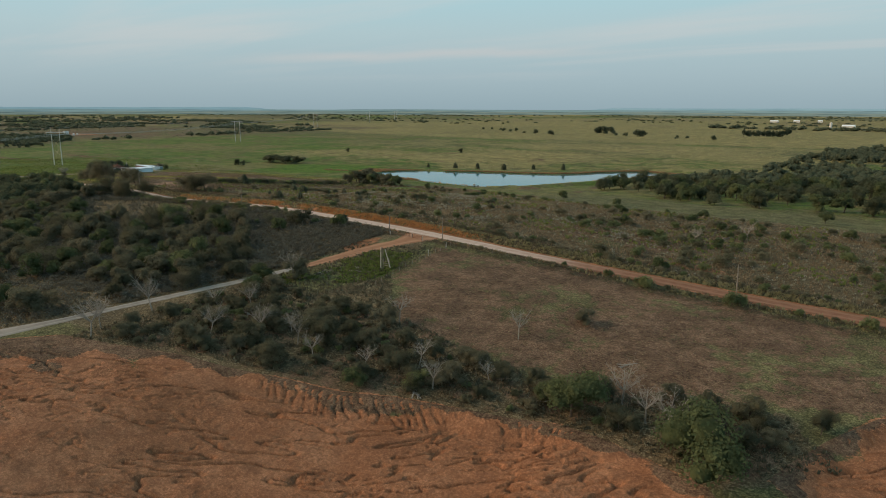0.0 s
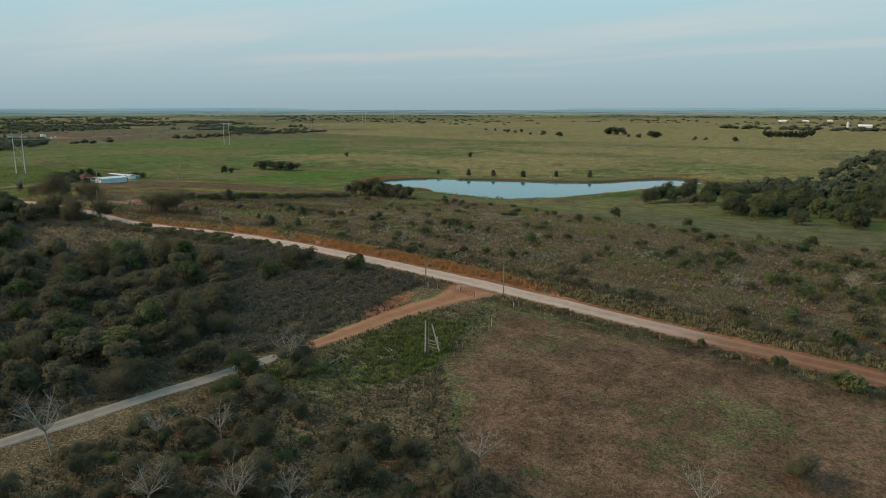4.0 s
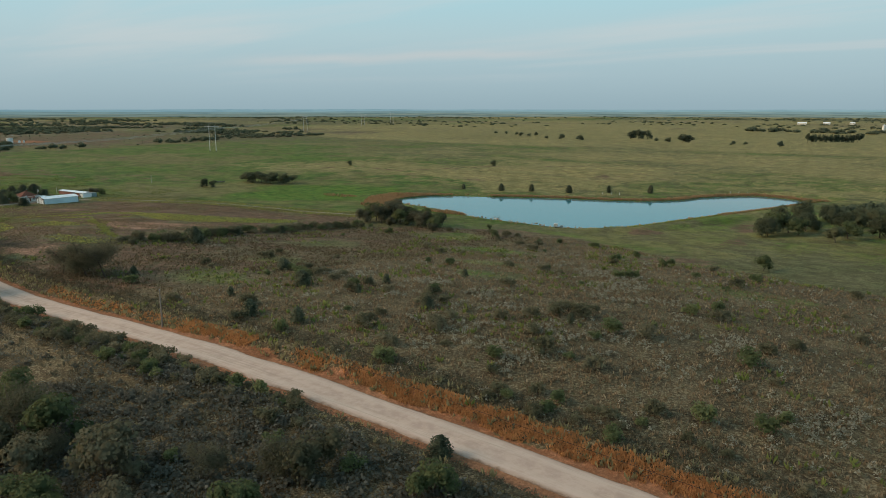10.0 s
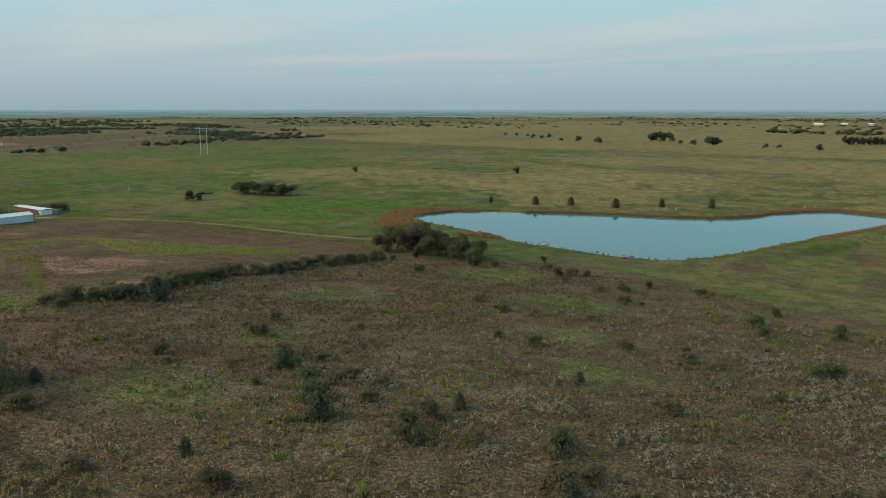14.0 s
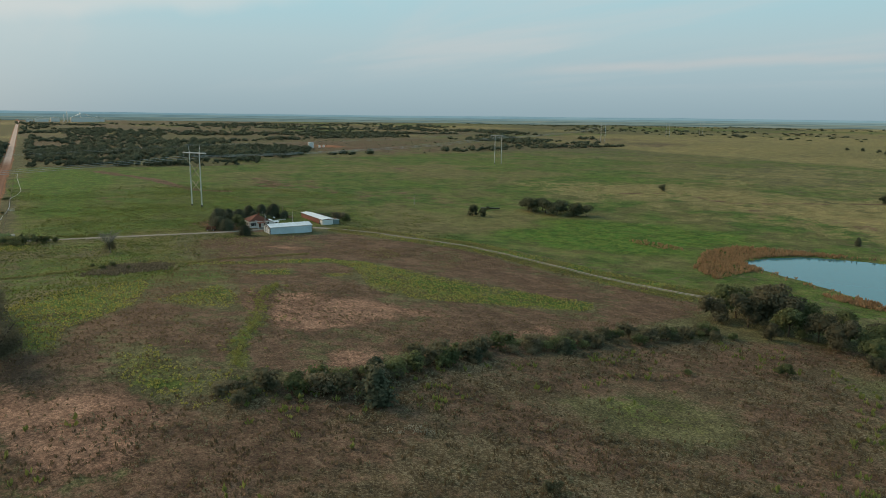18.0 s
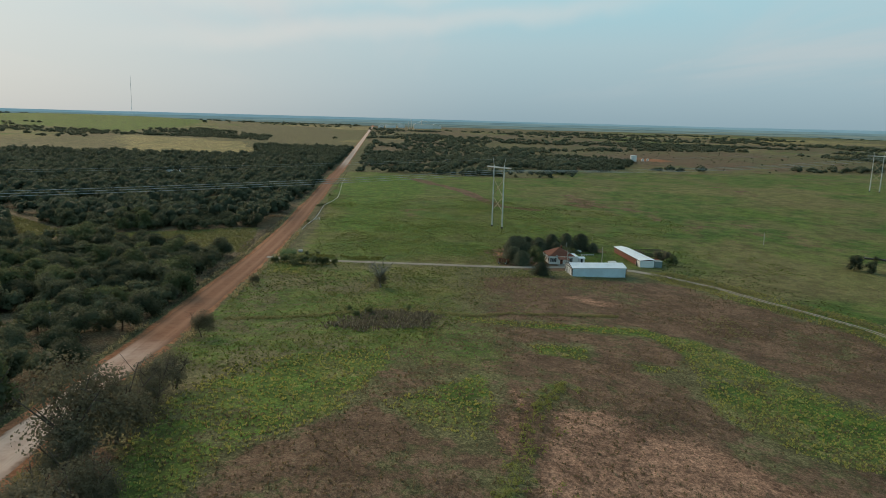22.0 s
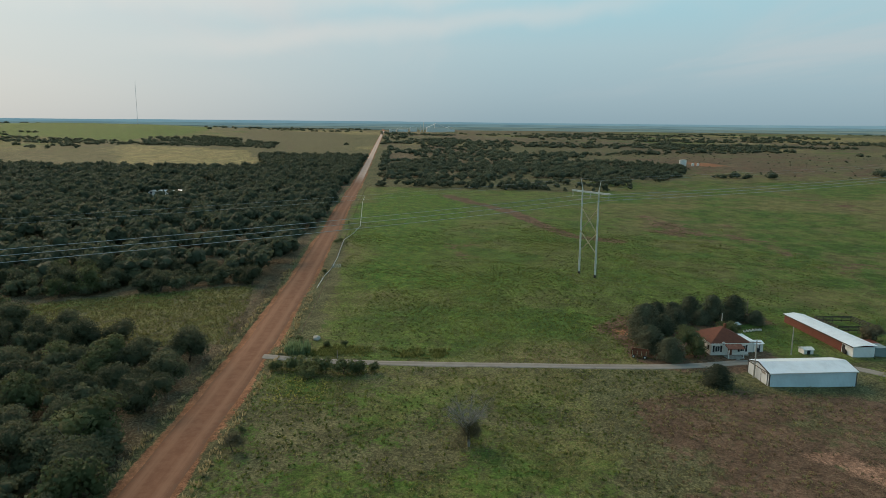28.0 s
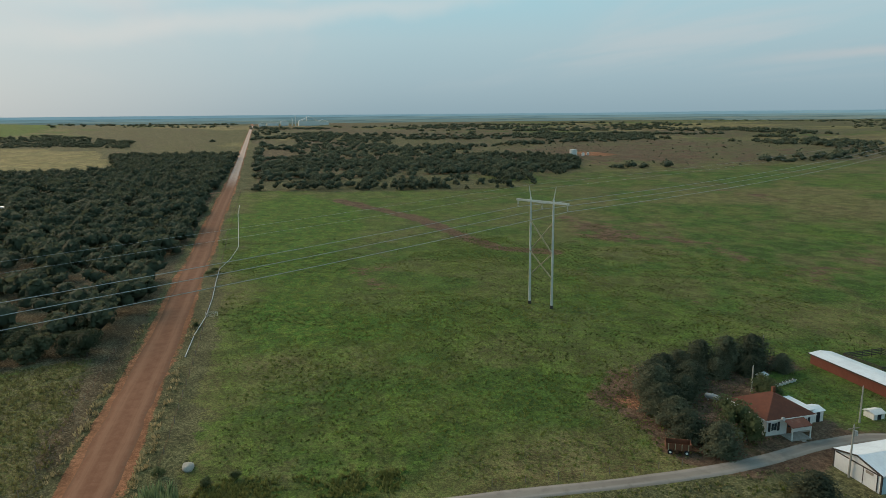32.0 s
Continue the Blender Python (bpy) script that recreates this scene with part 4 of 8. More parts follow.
road_xs = [90] + list(range(80, -1400, -20)) + list(range(-1400, -3000, -60))
road = ribbon("road", [(x, float(road_y(x))) for x in road_xs], lambda x, y: 3.65 + 0.2 * float(sstep(np.array(-x), 380.0, 480.0)), M_ROAD, 0.16, "graded dirt section road, pale gravel turning to red clay", "road", 0.5, 8, 3.0)
drive_low = ribbon("drive", DRIVE[:7] + [(-150.2, 133)], lambda x, y: 1.9 + 2.4 * float(sstep(np.array(y), 76.0, 52.0)), M_DRIVE, 0.12, "narrow grey gravel farm drive with ragged edges", "drive", 0.4, 6, 1.5)
drive_clay = ribbon("drive", [(-150.2, 133)] + DRIVE[7:], lambda x, y: 2.2 + 1.5 * float(sstep(np.array(y), 134.0, 152.0)) + 5.2 * float(sstep(np.array(y), 168.0, 182.0)), M_DRIVE_CLAY, 0.13, "red clay mouth of the farm drive at the road", "drive", 0.5, 6, 1.5)
side_lane = ribbon("drive", [(-930, 176), (-940, 184), (-950, 196), (-956, 206)], 2.6, M_DRIVE_CLAY, 0.13, "red clay side lane turning off the road", "drive", 0.5, 6, 2.0)
home_drive = ribbon("drive", HOME_DRIVE, 1.8, M_DRIVE, 0.13, "pale gravel drive to the farmhouse", "drive", 0.3, 6, 1.5)
for off in (-0.85, 0.85):
    ribbon("track_rut", [(x + off * 0.25, y + off) for x, y in TRACK], 0.32, M_DRIVE, 0.10, "worn wheel rut of a two-track farm lane", "track", 0.12, 4, 2.0)


def make_pond():
    m, nt, N, L, p = nodes_of("pond_water")
    p.inputs["Base Color"].default_value = (0.022, 0.165, 0.205, 1)
    p.inputs["Roughness"].default_value = 0.07
    p.inputs["IOR"].default_value = 1.33
    p.inputs["Specular IOR Level"].default_value = 0.4
    co = coords(nt)
    w = noise_node(nt, 0.9, 3, 0.5, co)
    bump(nt, w, 0.06, 0.05, p)
    bm = bmesh.new()
    cx, cy = sum(q[0] for q in POND) / len(POND), sum(q[1] for q in POND) / len(POND)
    ring = [bm.verts.new((cx + (x - cx) * 1.06, cy + (y - cy) * 1.06, WATER_Z)) for x, y in POND]
    bmesh.ops.triangulate(bm, faces=[bm.faces.new(ring)])
    bmesh.ops.recalc_face_normals(bm, faces=bm.faces)
    for f in bm.faces:
        if f.normal.z < 0:
            f.normal_flip()
    me = bpy.data.meshes.new("water")
    bm.to_mesh(me); bm.free()
    me.materials.append(m)
    return tagged(new("water", me), "calm blue-grey farm pond reflecting the evening sky", "pond", kind="structure")


make_pond()


def make_skyline():
    """Far hills that close the view all round, blue haze put into their colours."""
    out = []
    # painted haze: each farther ring gets a paler, bluer colour
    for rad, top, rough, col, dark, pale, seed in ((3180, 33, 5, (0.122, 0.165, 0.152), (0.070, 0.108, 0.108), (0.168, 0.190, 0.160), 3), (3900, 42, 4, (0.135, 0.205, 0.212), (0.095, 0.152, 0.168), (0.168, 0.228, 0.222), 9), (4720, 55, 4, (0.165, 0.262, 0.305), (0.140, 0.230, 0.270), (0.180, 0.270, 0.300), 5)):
        m, nt, N, L, p = nodes_of("haze_tinted_hills")
        mp = N.new("ShaderNodeMapping"); mp.inputs["Scale"].default_value = (0.0045, 0.0045, 0.30)
        L.new(coords(nt), mp.inputs[0])
        n = noise_node(nt, 1.0, 5, 0.65, mp.outputs[0])
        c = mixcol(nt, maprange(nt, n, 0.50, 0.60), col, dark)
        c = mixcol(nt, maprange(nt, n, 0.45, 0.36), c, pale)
        L.new(c, p.inputs["Base Color"])
        p.inputs["Roughness"].default_value = 1.0
        p.inputs["Specular IOR Level"].default_value = 0.0
        # part of the haze tint is emitted, so the hills glow though no lamp
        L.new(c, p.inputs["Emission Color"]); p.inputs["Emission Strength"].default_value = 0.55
        bm = bmesh.new()
        k = 420
        rings = []
        for j, f in enumerate((0.0, 0.55, 0.85, 1.0)):
            ring = []
            for i in range(k):
                a = i * 2 * math.pi / k
                x, y = math.cos(a) * (rad + j * 60) - 300, math.sin(a) * (rad + j * 60) + 250
                zt = top + rough * (float(fbm(np.array([x]), np.array([y]), 900, seed)[0]) - 0.55) * 2
                ring.append(bm.verts.new((x, y, -60 + (zt + 60) * f)))
            rings.append(ring)
        for a, b in zip(rings, rings[1:]):
            for i in range(k):
                bm.faces.new((a[i], b[i], b[(i + 1) % k], a[(i + 1) % k]))
        me = bpy.data.meshes.new("backdrop")
        bm.to_mesh(me); bm.free()
        for q in me.polygons:
            q.use_smooth = True
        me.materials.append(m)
        out.append(tagged(new("backdrop", me), "far skyline hills with blue haze painted in and a faint glow", "distant hills", kind="structure"))
    return out


make_skyline()


# ---- plants ----
def mesh_from(name, V, F, mat, smooth=False):
    """Mesh from arrays of vertices and equal-sided faces."""
    V, F = np.asarray(V, np.float32), np.asarray(F, np.int32)
    me = bpy.data.meshes.new(name)
    me.vertices.add(len(V)); me.vertices.foreach_set("co", V.ravel())
    me.loops.add(F.size); me.loops.foreach_set("vertex_index", F.ravel())
    me.polygons.add(len(F)); me.polygons.foreach_set("loop_start", np.arange(0, F.size, F.shape[1], dtype=np.int32))
    me.update(calc_edges=True)
    if smooth:
        me.polygons.foreach_set("use_smooth", np.ones(len(F), bool))
    me.materials.append(mat)
    return me


def unit(a):
    return a / (np.linalg.norm(a, axis=-1, keepdims=True) + 1e-9)


def leaves(rng, P, Nrm, size, stretch=1.0, droop=0.0):
    """Four-cornered leaf sprays at P, facing roughly Nrm, slightly folded."""
    n = len(P)
    nr = unit(Nrm + rng.normal(0, 0.55, (n, 3)))
    t = unit(np.cross(nr, rng.normal(0, 1, (n, 3))))
    b = np.cross(nr, t)
    s = size * rng.uniform(0.55, 1.45, (n, 1))
    t, b = t * s * 0.5 * stretch, b * s * 0.5
    c = nr * s * 0.18
    V = np.stack([P - t * 1.1 - c, P - b, P + t * 1.1 - c, P + b * 0.9], 1).reshape(-1, 3)
    return V, np.arange(4 * n).reshape(n, 4)


ICO = None


def ico():
    global ICO
    if ICO is None:
        bm = bmesh.new()
        bmesh.ops.create_icosphere(bm, subdivisions=2, radius=1)
        bm.verts.ensure_lookup_table()
        ICO = (np.array([v.co[:] for v in bm.verts]), np.array([[v.index for v in f.verts] for f in bm.faces]))
        bm.free()
    return ICO


def ICO1():
    bm = bmesh.new()
    bmesh.ops.create_icosphere(bm, subdivisions=1, radius=1)
    bm.verts.ensure_lookup_table()
    r = (np.array([v.co[:] for v in bm.verts]), np.array([[v.index for v in f.verts] for f in bm.faces]))
    bm.free()
    return r


def crown(name, rng, blobs, n, leaf, mat, core=0.72, stretch=1.0, lowcore=False, inner=0.70):
    """A crown: sprays over several lobes, with a ragged dark heart of leaf pieces inside each lobe."""
    B = np.array(blobs)
    vol = (B[:, 3] * B[:, 4] * B[:, 5]) ** (2 / 3)
    pick = rng.choice(len(B), n, p=vol / vol.sum())
    d = unit(rng.normal(0, 1, (n, 3)))
    d[:, 2] = np.where(d[:, 2] < -0.55, -d[:, 2], d[:, 2])
    rad = rng.uniform(inner, 1.10, (n, 1)) ** 0.8
    P = B[pick, :3] + d * rad * B[pick, 3:]
    V, F = leaves(rng, P, d + np.array([0, 0, 0.35]), leaf, stretch)
    iv, jf = ico()
    Vs, Fs = [V], [np.concatenate([F[:, [0, 1, 2]], F[:, [0, 2, 3]]])]
    base = len(V)
    if core:
        if lowcore:
            iv, jf = ICO1()
        for b in B:
            q = iv * b[3:] * core * (1 + 0.22 * rng.normal(0, 1, (len(iv), 1))) + b[:3]
            Vs.append(q); Fs.append(jf + base); base += len(q)
    return mesh_from(name, np.concatenate(Vs), np.concatenate(Fs), mat)


def limb(bm, a, b, r0, r1, n=5):
    """A tapered round piece from a to b."""
    a, b = Vector(a), Vector(b)
    d = (b - a)
    u = d.orthogonal().normalized()
    w = d.normalized().cross(u)
    ra = [bm.verts.new(a + (u * math.cos(k * 2 * math.pi / n) + w * math.sin(k * 2 * math.pi / n)) * r0) for k in range(n)]
    rb = [bm.verts.new(b + (u * math.cos(k * 2 * math.pi / n) + w * math.sin(k * 2 * math.pi / n)) * r1) for k in range(n)]
    for k in range(n):
        bm.faces.new((ra[k], ra[(k + 1) % n], rb[(k + 1) % n], rb[k]))
    bm.faces.new(rb); bm.faces.new(ra[::-1])


def trunk_mesh(name, rnd, h, r, spread, forks=4, mat=None, twigs=0):
    """Leaning, forking trunk with limbs; with twigs a bare dead tree."""
    bm = bmesh.new()
    mid = Vector((rnd.uniform(-.15, .15) * h, rnd.uniform(-.15, .15) * h, h * 0.42))
    limb(bm, (0, 0, -0.4), mid, r, r * 0.75)
    for k in range(forks):
        a = k * 2 * math.pi / forks + rnd.uniform(-.5, .5)
        e = mid + Vector((math.cos(a) * spread * rnd.uniform(.5, 1), math.sin(a) * spread * rnd.uniform(.5, 1), h * rnd.uniform(.3, .58)))
        limb(bm, mid, e, r * 0.55, r * 0.2)
        for j in range(twigs):
            s = mid.lerp(e, rnd.uniform(.35, 1))
            f = s + Vector((rnd.uniform(-1, 1) * spread * .55, rnd.uniform(-1, 1) * spread * .55, rnd.uniform(-.05, .35) * h))
            limb(bm, s, f, r * 0.2, r * 0.06, 3)
            for q in range(2):
                g = s.lerp(f, rnd.uniform(.4, .9))
                limb(bm, g, g + Vector((rnd.uniform(-1, 1), rnd.uniform(-1, 1), rnd.uniform(-.2, .8))) * spread * .3, r * 0.09, r * 0.035, 3)
    me = bpy.data.meshes.new(name)
    bm.to_mesh(me); bm.free()
    me.materials.append(mat or M_BARK)
    return me


def lobes(rng, h, w, k, low=0.12):
    """Lobes of a round, uneven crown of height h and half-width w."""
    out = [(0, 0, h * 0.55, w * 0.62, w * 0.62, h * 0.36)]
    for i in range(k):
        a = rng.uniform(0, 6.28)
        q = rng.uniform(0.35, 0.72) * w
        s = rng.uniform(0.30, 0.52)
        out.append((math.cos(a) * q, math.sin(a) * q, h * rng.uniform(low + 0.05, 0.78), w * s, w * s, h * s * 0.55))
    return out


RNG = np.random.default_rng(7)
RND = random.Random(11)


def family(kind, count, make):
    """A set of (trunk mesh, crown mesh) pairs."""
    return [make(i) for i in range(count)]


def make_scrub(mat, n, leaf, h=5.0, w=2.8):
    def f(i):
        hh, ww = h * RNG.uniform(.85, 1.15), w * RNG.uniform(.85, 1.2)
        return (trunk_mesh("trunk", RND, hh * 0.8, 0.14 * h / 5, ww * 0.6), crown("crown", RNG, lobes(RNG, hh, ww, 6), n, leaf, mat, 0.60, 1.0, True))
    return f


def make_bush(mat, n, leaf):
    def f(i):
        w = RNG.uniform(.9, 1.25)
        bl = [(0, 0, 0.55, w * .75, w * .75, 0.65)] + [(RNG.uniform(-.7, .7) * w, RNG.uniform(-.7, .7) * w, RNG.uniform(.35, .8), w * .45, w * .45, RNG.uniform(.35, .6)) for _ in range(5)]
        return (trunk_mesh("stem", RND, 1.0, 0.05, 0.5), crown("crown", RNG, bl, n, leaf, mat, 0, 1.0, True, 0.2))
    return f


def make_airy(mat, n, leaf, h=5.0, w=2.8, limbs=5):
    """Thin see-through crown on many limbs."""
    def f(i):
        hh, ww = h * RNG.uniform(.85, 1.15), w * RNG.uniform(.85, 1.2)
        return (trunk_mesh("trunk", RND, hh * 0.85, 0.12 * h / 5, ww * 0.7, limbs, None, 3), crown("crown", RNG, [(0, 0, hh * 0.38, ww * 0.66, ww * 0.66, hh * 0.36)] + lobes(RNG, hh, ww, 8, 0.02), n, leaf, mat, 0, 1.0, True, 0.12))
    return f


def make_cedar(n, leaf):
    def f(i):
        h, w = 4.3 * RNG.uniform(.85, 1.1), 1.95 * RNG.uniform(.85, 1.15)
        z = RNG.uniform(0.03, 1, n) ** 1.25
        prof = np.interp(z, (0, .12, .35, .65, .88, 1), (.7, 1.0, 1.02, .86, .56, .16)) * w
        a = RNG.uniform(0, 6.28, n)
        ray_ = 0.78 + 0.30 * np.sin(a * 6 + z * 19 + i) * np.sin(z * 27 + a * 2 + i * 2)
        rr = prof * ray_ * RNG.uniform(.50, 1.14, n)
        P = np.stack([np.cos(a) * rr, np.sin(a) * rr, z * h], -1)
        nr = np.stack([np.cos(a), np.sin(a), np.full(n, 0.6)], -1)
        V, F = leaves(RNG, P, nr, leaf, 1.5)
        iv, jf = ico()
        q = iv.copy()
        zz = (q[:, 2] + 1) / 2
        pr = np.interp(zz, (0, .12, .35, .65, .88, 1), (.36, .55, .56, .38, .15, .02)) * w
        un = unit(q[:, :2] + 1e-6)
        core = np.stack([un[:, 0] * pr, un[:, 1] * pr, zz * h * 0.93], -1) * (1 + 0.1 * RNG.normal(0, 1, (len(q), 1)))
        return (trunk_mesh("trunk", RND, 1.6, 0.14, 0.3), mesh_from("crown", np.concatenate([V, core]), np.concatenate([F[:, [0, 1, 2]], F[:, [0, 2, 3]], jf + len(V)]), M_CEDAR))
    return f


SCRUB = family("scrub", 6, make_scrub(M_SCRUB, 1250, 0.28, 4.6, 2.9))
GREEN = family("green", 5, make_scrub(M_GREEN, 1250, 0.28, 4.8, 2.9))
WOOD = family("wood", 6, make_scrub(M_WOOD, 2600, 0.185, 4.8, 2.9))
AIRY = family("airy", 5, make_airy(M_SCRUB, 5200, 0.125, 4.8, 2.8))
OAK = family("oak", 4, make_scrub(M_FARWOOD, 420, 0.75, 7.0, 4.2))
BUSH = family("bush", 6, make_bush(M_BUSH, 620, 0.155))
GBUSH = family("gbush", 5, make_bush(M_HILLGREEN, 620, 0.155))
CEDAR = family("cedar", 5, make_cedar(1500, 0.24))
FINE_CEDAR = family("cedar", 5, make_cedar(4200, 0.135))
FINE_SCRUB = family("scrub", 4, make_scrub(M_SCRUB, 3000, 0.175, 4.6, 2.9))
FINE_GREEN = family("green", 4, make_scrub(M_GREEN, 3600, 0.165, 4.8, 2.9))
DEAD = [trunk_mesh("trunk", RND, 5.0, 0.14, 2.6, 6, M_DEAD, 11) for i in range(4)]


def plant(name, fam, x, y, s, label, category, group="", tall=1.0, z=None):
    t, c = fam[RND.randrange(len(fam))]
    e = new(name)
    e.empty_display_size = 0.3
    e.location = (x, y, (zat(x, y) if z is None else z) - 0.05)
    e.rotation_euler = (0, 0, RND.uniform(0, 6.28))
    e.scale = (s, s, s * tall)
    for nm, me in (("trunk", t), ("crown", c)):
        o = new(nm, me)
        o.parent = e
    return tagged(e, label, category, group)


def dead_tree(x, y, s, label="bare grey dead tree with brittle branches"):
    o = new("dead_tree", DEAD[RND.randrange(len(DEAD))])
    o.location = (x, y, zat(x, y)); o.rotation_euler = (0, 0, RND.uniform(0, 6.28)); o.scale = (s, s, s)
    return tagged(o, label, "dead tree")


def spots(rng, n, test, x0, x1, y0, y1, gap=0.0):
    """Up to n random places that pass the test (array function), no two nearer than gap."""
    out, cells = [], {}
    for turn in range(7):
        X, Y = rng.uniform(x0, x1, n * 2), rng.uniform(y0, y1, n * 2)
        k = test(X, Y) > rng.uniform(0, 1, len(X))
        for x, y in zip(X[k].tolist(), Y[k].tolist()):
            if gap:
                cx, cy = int(x // gap), int(y // gap)
                if any((x - a) ** 2 + (y - b) ** 2 < gap * gap for i in (-1, 0, 1) for j in (-1, 0, 1) for a, b in cells.get((cx + i, cy + j), ())):
                    continue
                cells.setdefault((cx, cy), []).append((x, y))
            out.append((x, y))
        if len(out) >= n:
            break
    return out[:n]


def joined(name, fam, places, sizes, label, category, tall=(0.85, 1.2), which=1):
    """Many plants far off, as one mesh of kind stuff."""
    data = []
    for t, c in fam:
        me = c
        V = np.empty(len(me.vertices) * 3, np.float32); me.vertices.foreach_get("co", V)
        F = np.empty(len(me.loops), np.int32); me.loops.foreach_get("vertex_index", F)
        data.append((V.reshape(-1, 3), F.reshape(-1, 3)))
    xy = np.array(places)
    Z = height(xy[:, 0], xy[:, 1])
    Vs, Fs, base = [], [], 0
    for i, ((x, y), s) in enumerate(zip(places, sizes)):
        V, F = data[RND.randrange(len(data))]
        a = RND.uniform(0, 6.28)
        ca, sa = math.cos(a), math.sin(a)
        k = RND.uniform(*tall)
        Q = np.stack([(V[:, 0] * ca - V[:, 1] * sa) * s + x, (V[:, 0] * sa + V[:, 1] * ca) * s + y, V[:, 2] * s * k + Z[i] - 0.1 * s], -1)
        Vs.append(Q); Fs.append(F + base); base += len(Q)
    me = mesh_from(name, np.concatenate(Vs), np.concatenate(Fs), fam[0][1].materials[0])
    return tagged(new(name, me), label, category, kind="stuff")


def clear_of_roads(X, Y, m=6.0):
    k = np.abs(Y - road_y(X)) > m
    k &= (along(X, Y, DRIVE) > 3.2) & (along(X, Y, HOME_DRIVE) > 3.5)
    return k


# -- belt of trees between the red clearing and the dry lot
for x, y, s in ((-126, 82, 1.0), (-118, 90, 1.15), (-108, 88, 1.0), (-106, 99, 1.35), (-113, 106, 1.1), (-86, 102, 0.95), (-74, 103, 1.1), (-73, 110, 0.9), (-23, 118, 1.1), (-30, 112, 1.0), (-13, 120, 0.75), (-97, 105, 0.9), (-122, 98, 1.0), (-130, 92, 1.1), (-60, 112, 0.85), (-140, 116, 1.0), (-143, 127, 1.05), (-139, 108, 0.9), (-36, 118, 0.9)):
    plant("scrub_tree", FINE_SCRUB, x, y, s * 1.15, "grey-green scrub tree in the thicket by the clearing", "tree")
for x, y, s in ((-50, 106, 1.55), (-25, 100, 1.85), (-30, 104, 1.1), (-89, 92.5, 0.62), (-56, 108, 0.8), (-150, 120, 0.9), (-144, 112, 0.8), (-79, 99, 0.6)):
    plant("green_tree", FINE_GREEN, x, y, s * 1.3, "leafy green tree at the edge of the red clearing", "tree")
for x, y, s in ((-44, 114, 1.25), (-38, 110, 1.1), (-73, 127, 1.0), (-100, 119, 1.1), (-144, 70, 1.3), (-147, 74, 1.2), (-150, 88, 1.3), (-128, 88, 1.0), (-103, 95, 0.9), (-76, 100, 0.95), (-119, 95, 1.1), (-143, 126, 1.2), (-140, 98, 0.9), (-68, 108, 0.7), (-92, 98, 0.8), (-58, 262, 1.1), (-70, 240, 1.0), (-134, 104, 0.9), (-110, 97, 1.0), (-84, 106, 0.9), (-34, 108, 1.1), (-115, 100, 0.8)):
    dead_tree(x, y, s * 1.15)
plant("round_bush", FINE_SCRUB, -64.5, 142, 0.85, "dark round bush alone in the dry lot", "bush")
BELT = [(-152, 118), (-146, 68), (-122, 80), (-100, 89), (-80, 96), (-58, 102), (-40, 104), (-24, 100), (-10, 112), (-20, 122), (-60, 114), (-85, 116), (-104, 120), (-120, 120)]
for x, y in spots(RNG, 58, lambda X, Y: ((inside(X, Y, BELT) > 1.5) & clear_of_roads(X, Y, 8)) * 1.0, -155, -8, 64, 125, 4.2):
    plant("scrub_tree", FINE_SCRUB, x, y, RND.uniform(0.55, 1.05), "dusty grey-green scrub tree in the thicket", "tree", "thicket trees")
for x, y in spots(RNG, 150, lambda X, Y: ((inside(X, Y, [(-152, 118), (-146, 66), (-122, 79), (-100, 88), (-80, 95), (-58, 101), (-40, 103), (-24, 99), (-10, 112), (-20, 124), (-60, 115), (-85, 118), (-104, 122), (-120, 120)]) > 0.5) & clear_of_roads(X, Y, 8)) * 1.0, -155, -8, 64, 125, 2.2):
    plant("bush", BUSH if RND.random() < 0.75 else GBUSH, x, y, RND.uniform(0.7, 1.5), "low dusty bush in the thicket", "bush", "thicket bushes")

# -- hedge of weeds along the road fence of the dry lot
for x, y in spots(RNG, 80, lambda X, Y: (np.abs(Y - 176.6 - (X + 120) * -0.004) < 1.5) * 1.0, -124, 62, 173, 180, 1.5):
    plant("hedge_bush", BUSH, x, y, RND.uniform(0.55, 1.05), "dark low bush in the hedge along the road fence", "bush", "roadside hedge")
for x, y, s in ((-41, 174, 2.8), (-39, 175.5, 2.2), (-62, 174, 2.8), (-64, 175.5, 2.1), (-74, 177, 1.7), (-12, 176, 2.4), (-88, 178, 1.3), (-26, 176, 1.6)):
    plant("hedge_bush", GBUSH, x, y, s, "tall green bush in the roadside hedge", "bush", "roadside hedge")

# -- scrub hill north of the road
for x, y, s in ((-238, 203, 1.0), (-226, 204, 0.95), (-270, 240, 1.0), (-249, 227, 1.15), (-254, 211, 0.55), (-236, 241, 0.55), (-213, 226, 0.8), (-294, 213, 0.55), (-178, 181.4, 0.85), (-331, 257, 1.75), (-345, 271, 0.9), (-347, 308, 1.0), (-346, 285, 0.9), (-342, 262, 1.1), (-233, 228, 0.5), (-228, 262, 0.5), (-351, 290, 0.7), (-186, 234, 0.5)):
    plant("cedar", CEDAR, x, y, s, "dark eastern red cedar on the weedy hill" if s > 0.6 else "small young red cedar among dry weeds", "cedar", "", 0.72 if s > 0.7 else 0.9)
glades = lambda X, Y: np.minimum.reduce([np.hypot((X - a) / s, (Y - b) / t) for a, b, s, t in ((-275, 221, 15, 12), (-227, 270, 13, 8), (-240, 294, 14, 6), (-258, 330, 22, 9), (-318, 300, 14, 18), (-205, 345, 22, 8), (-300, 355, 20, 12))])
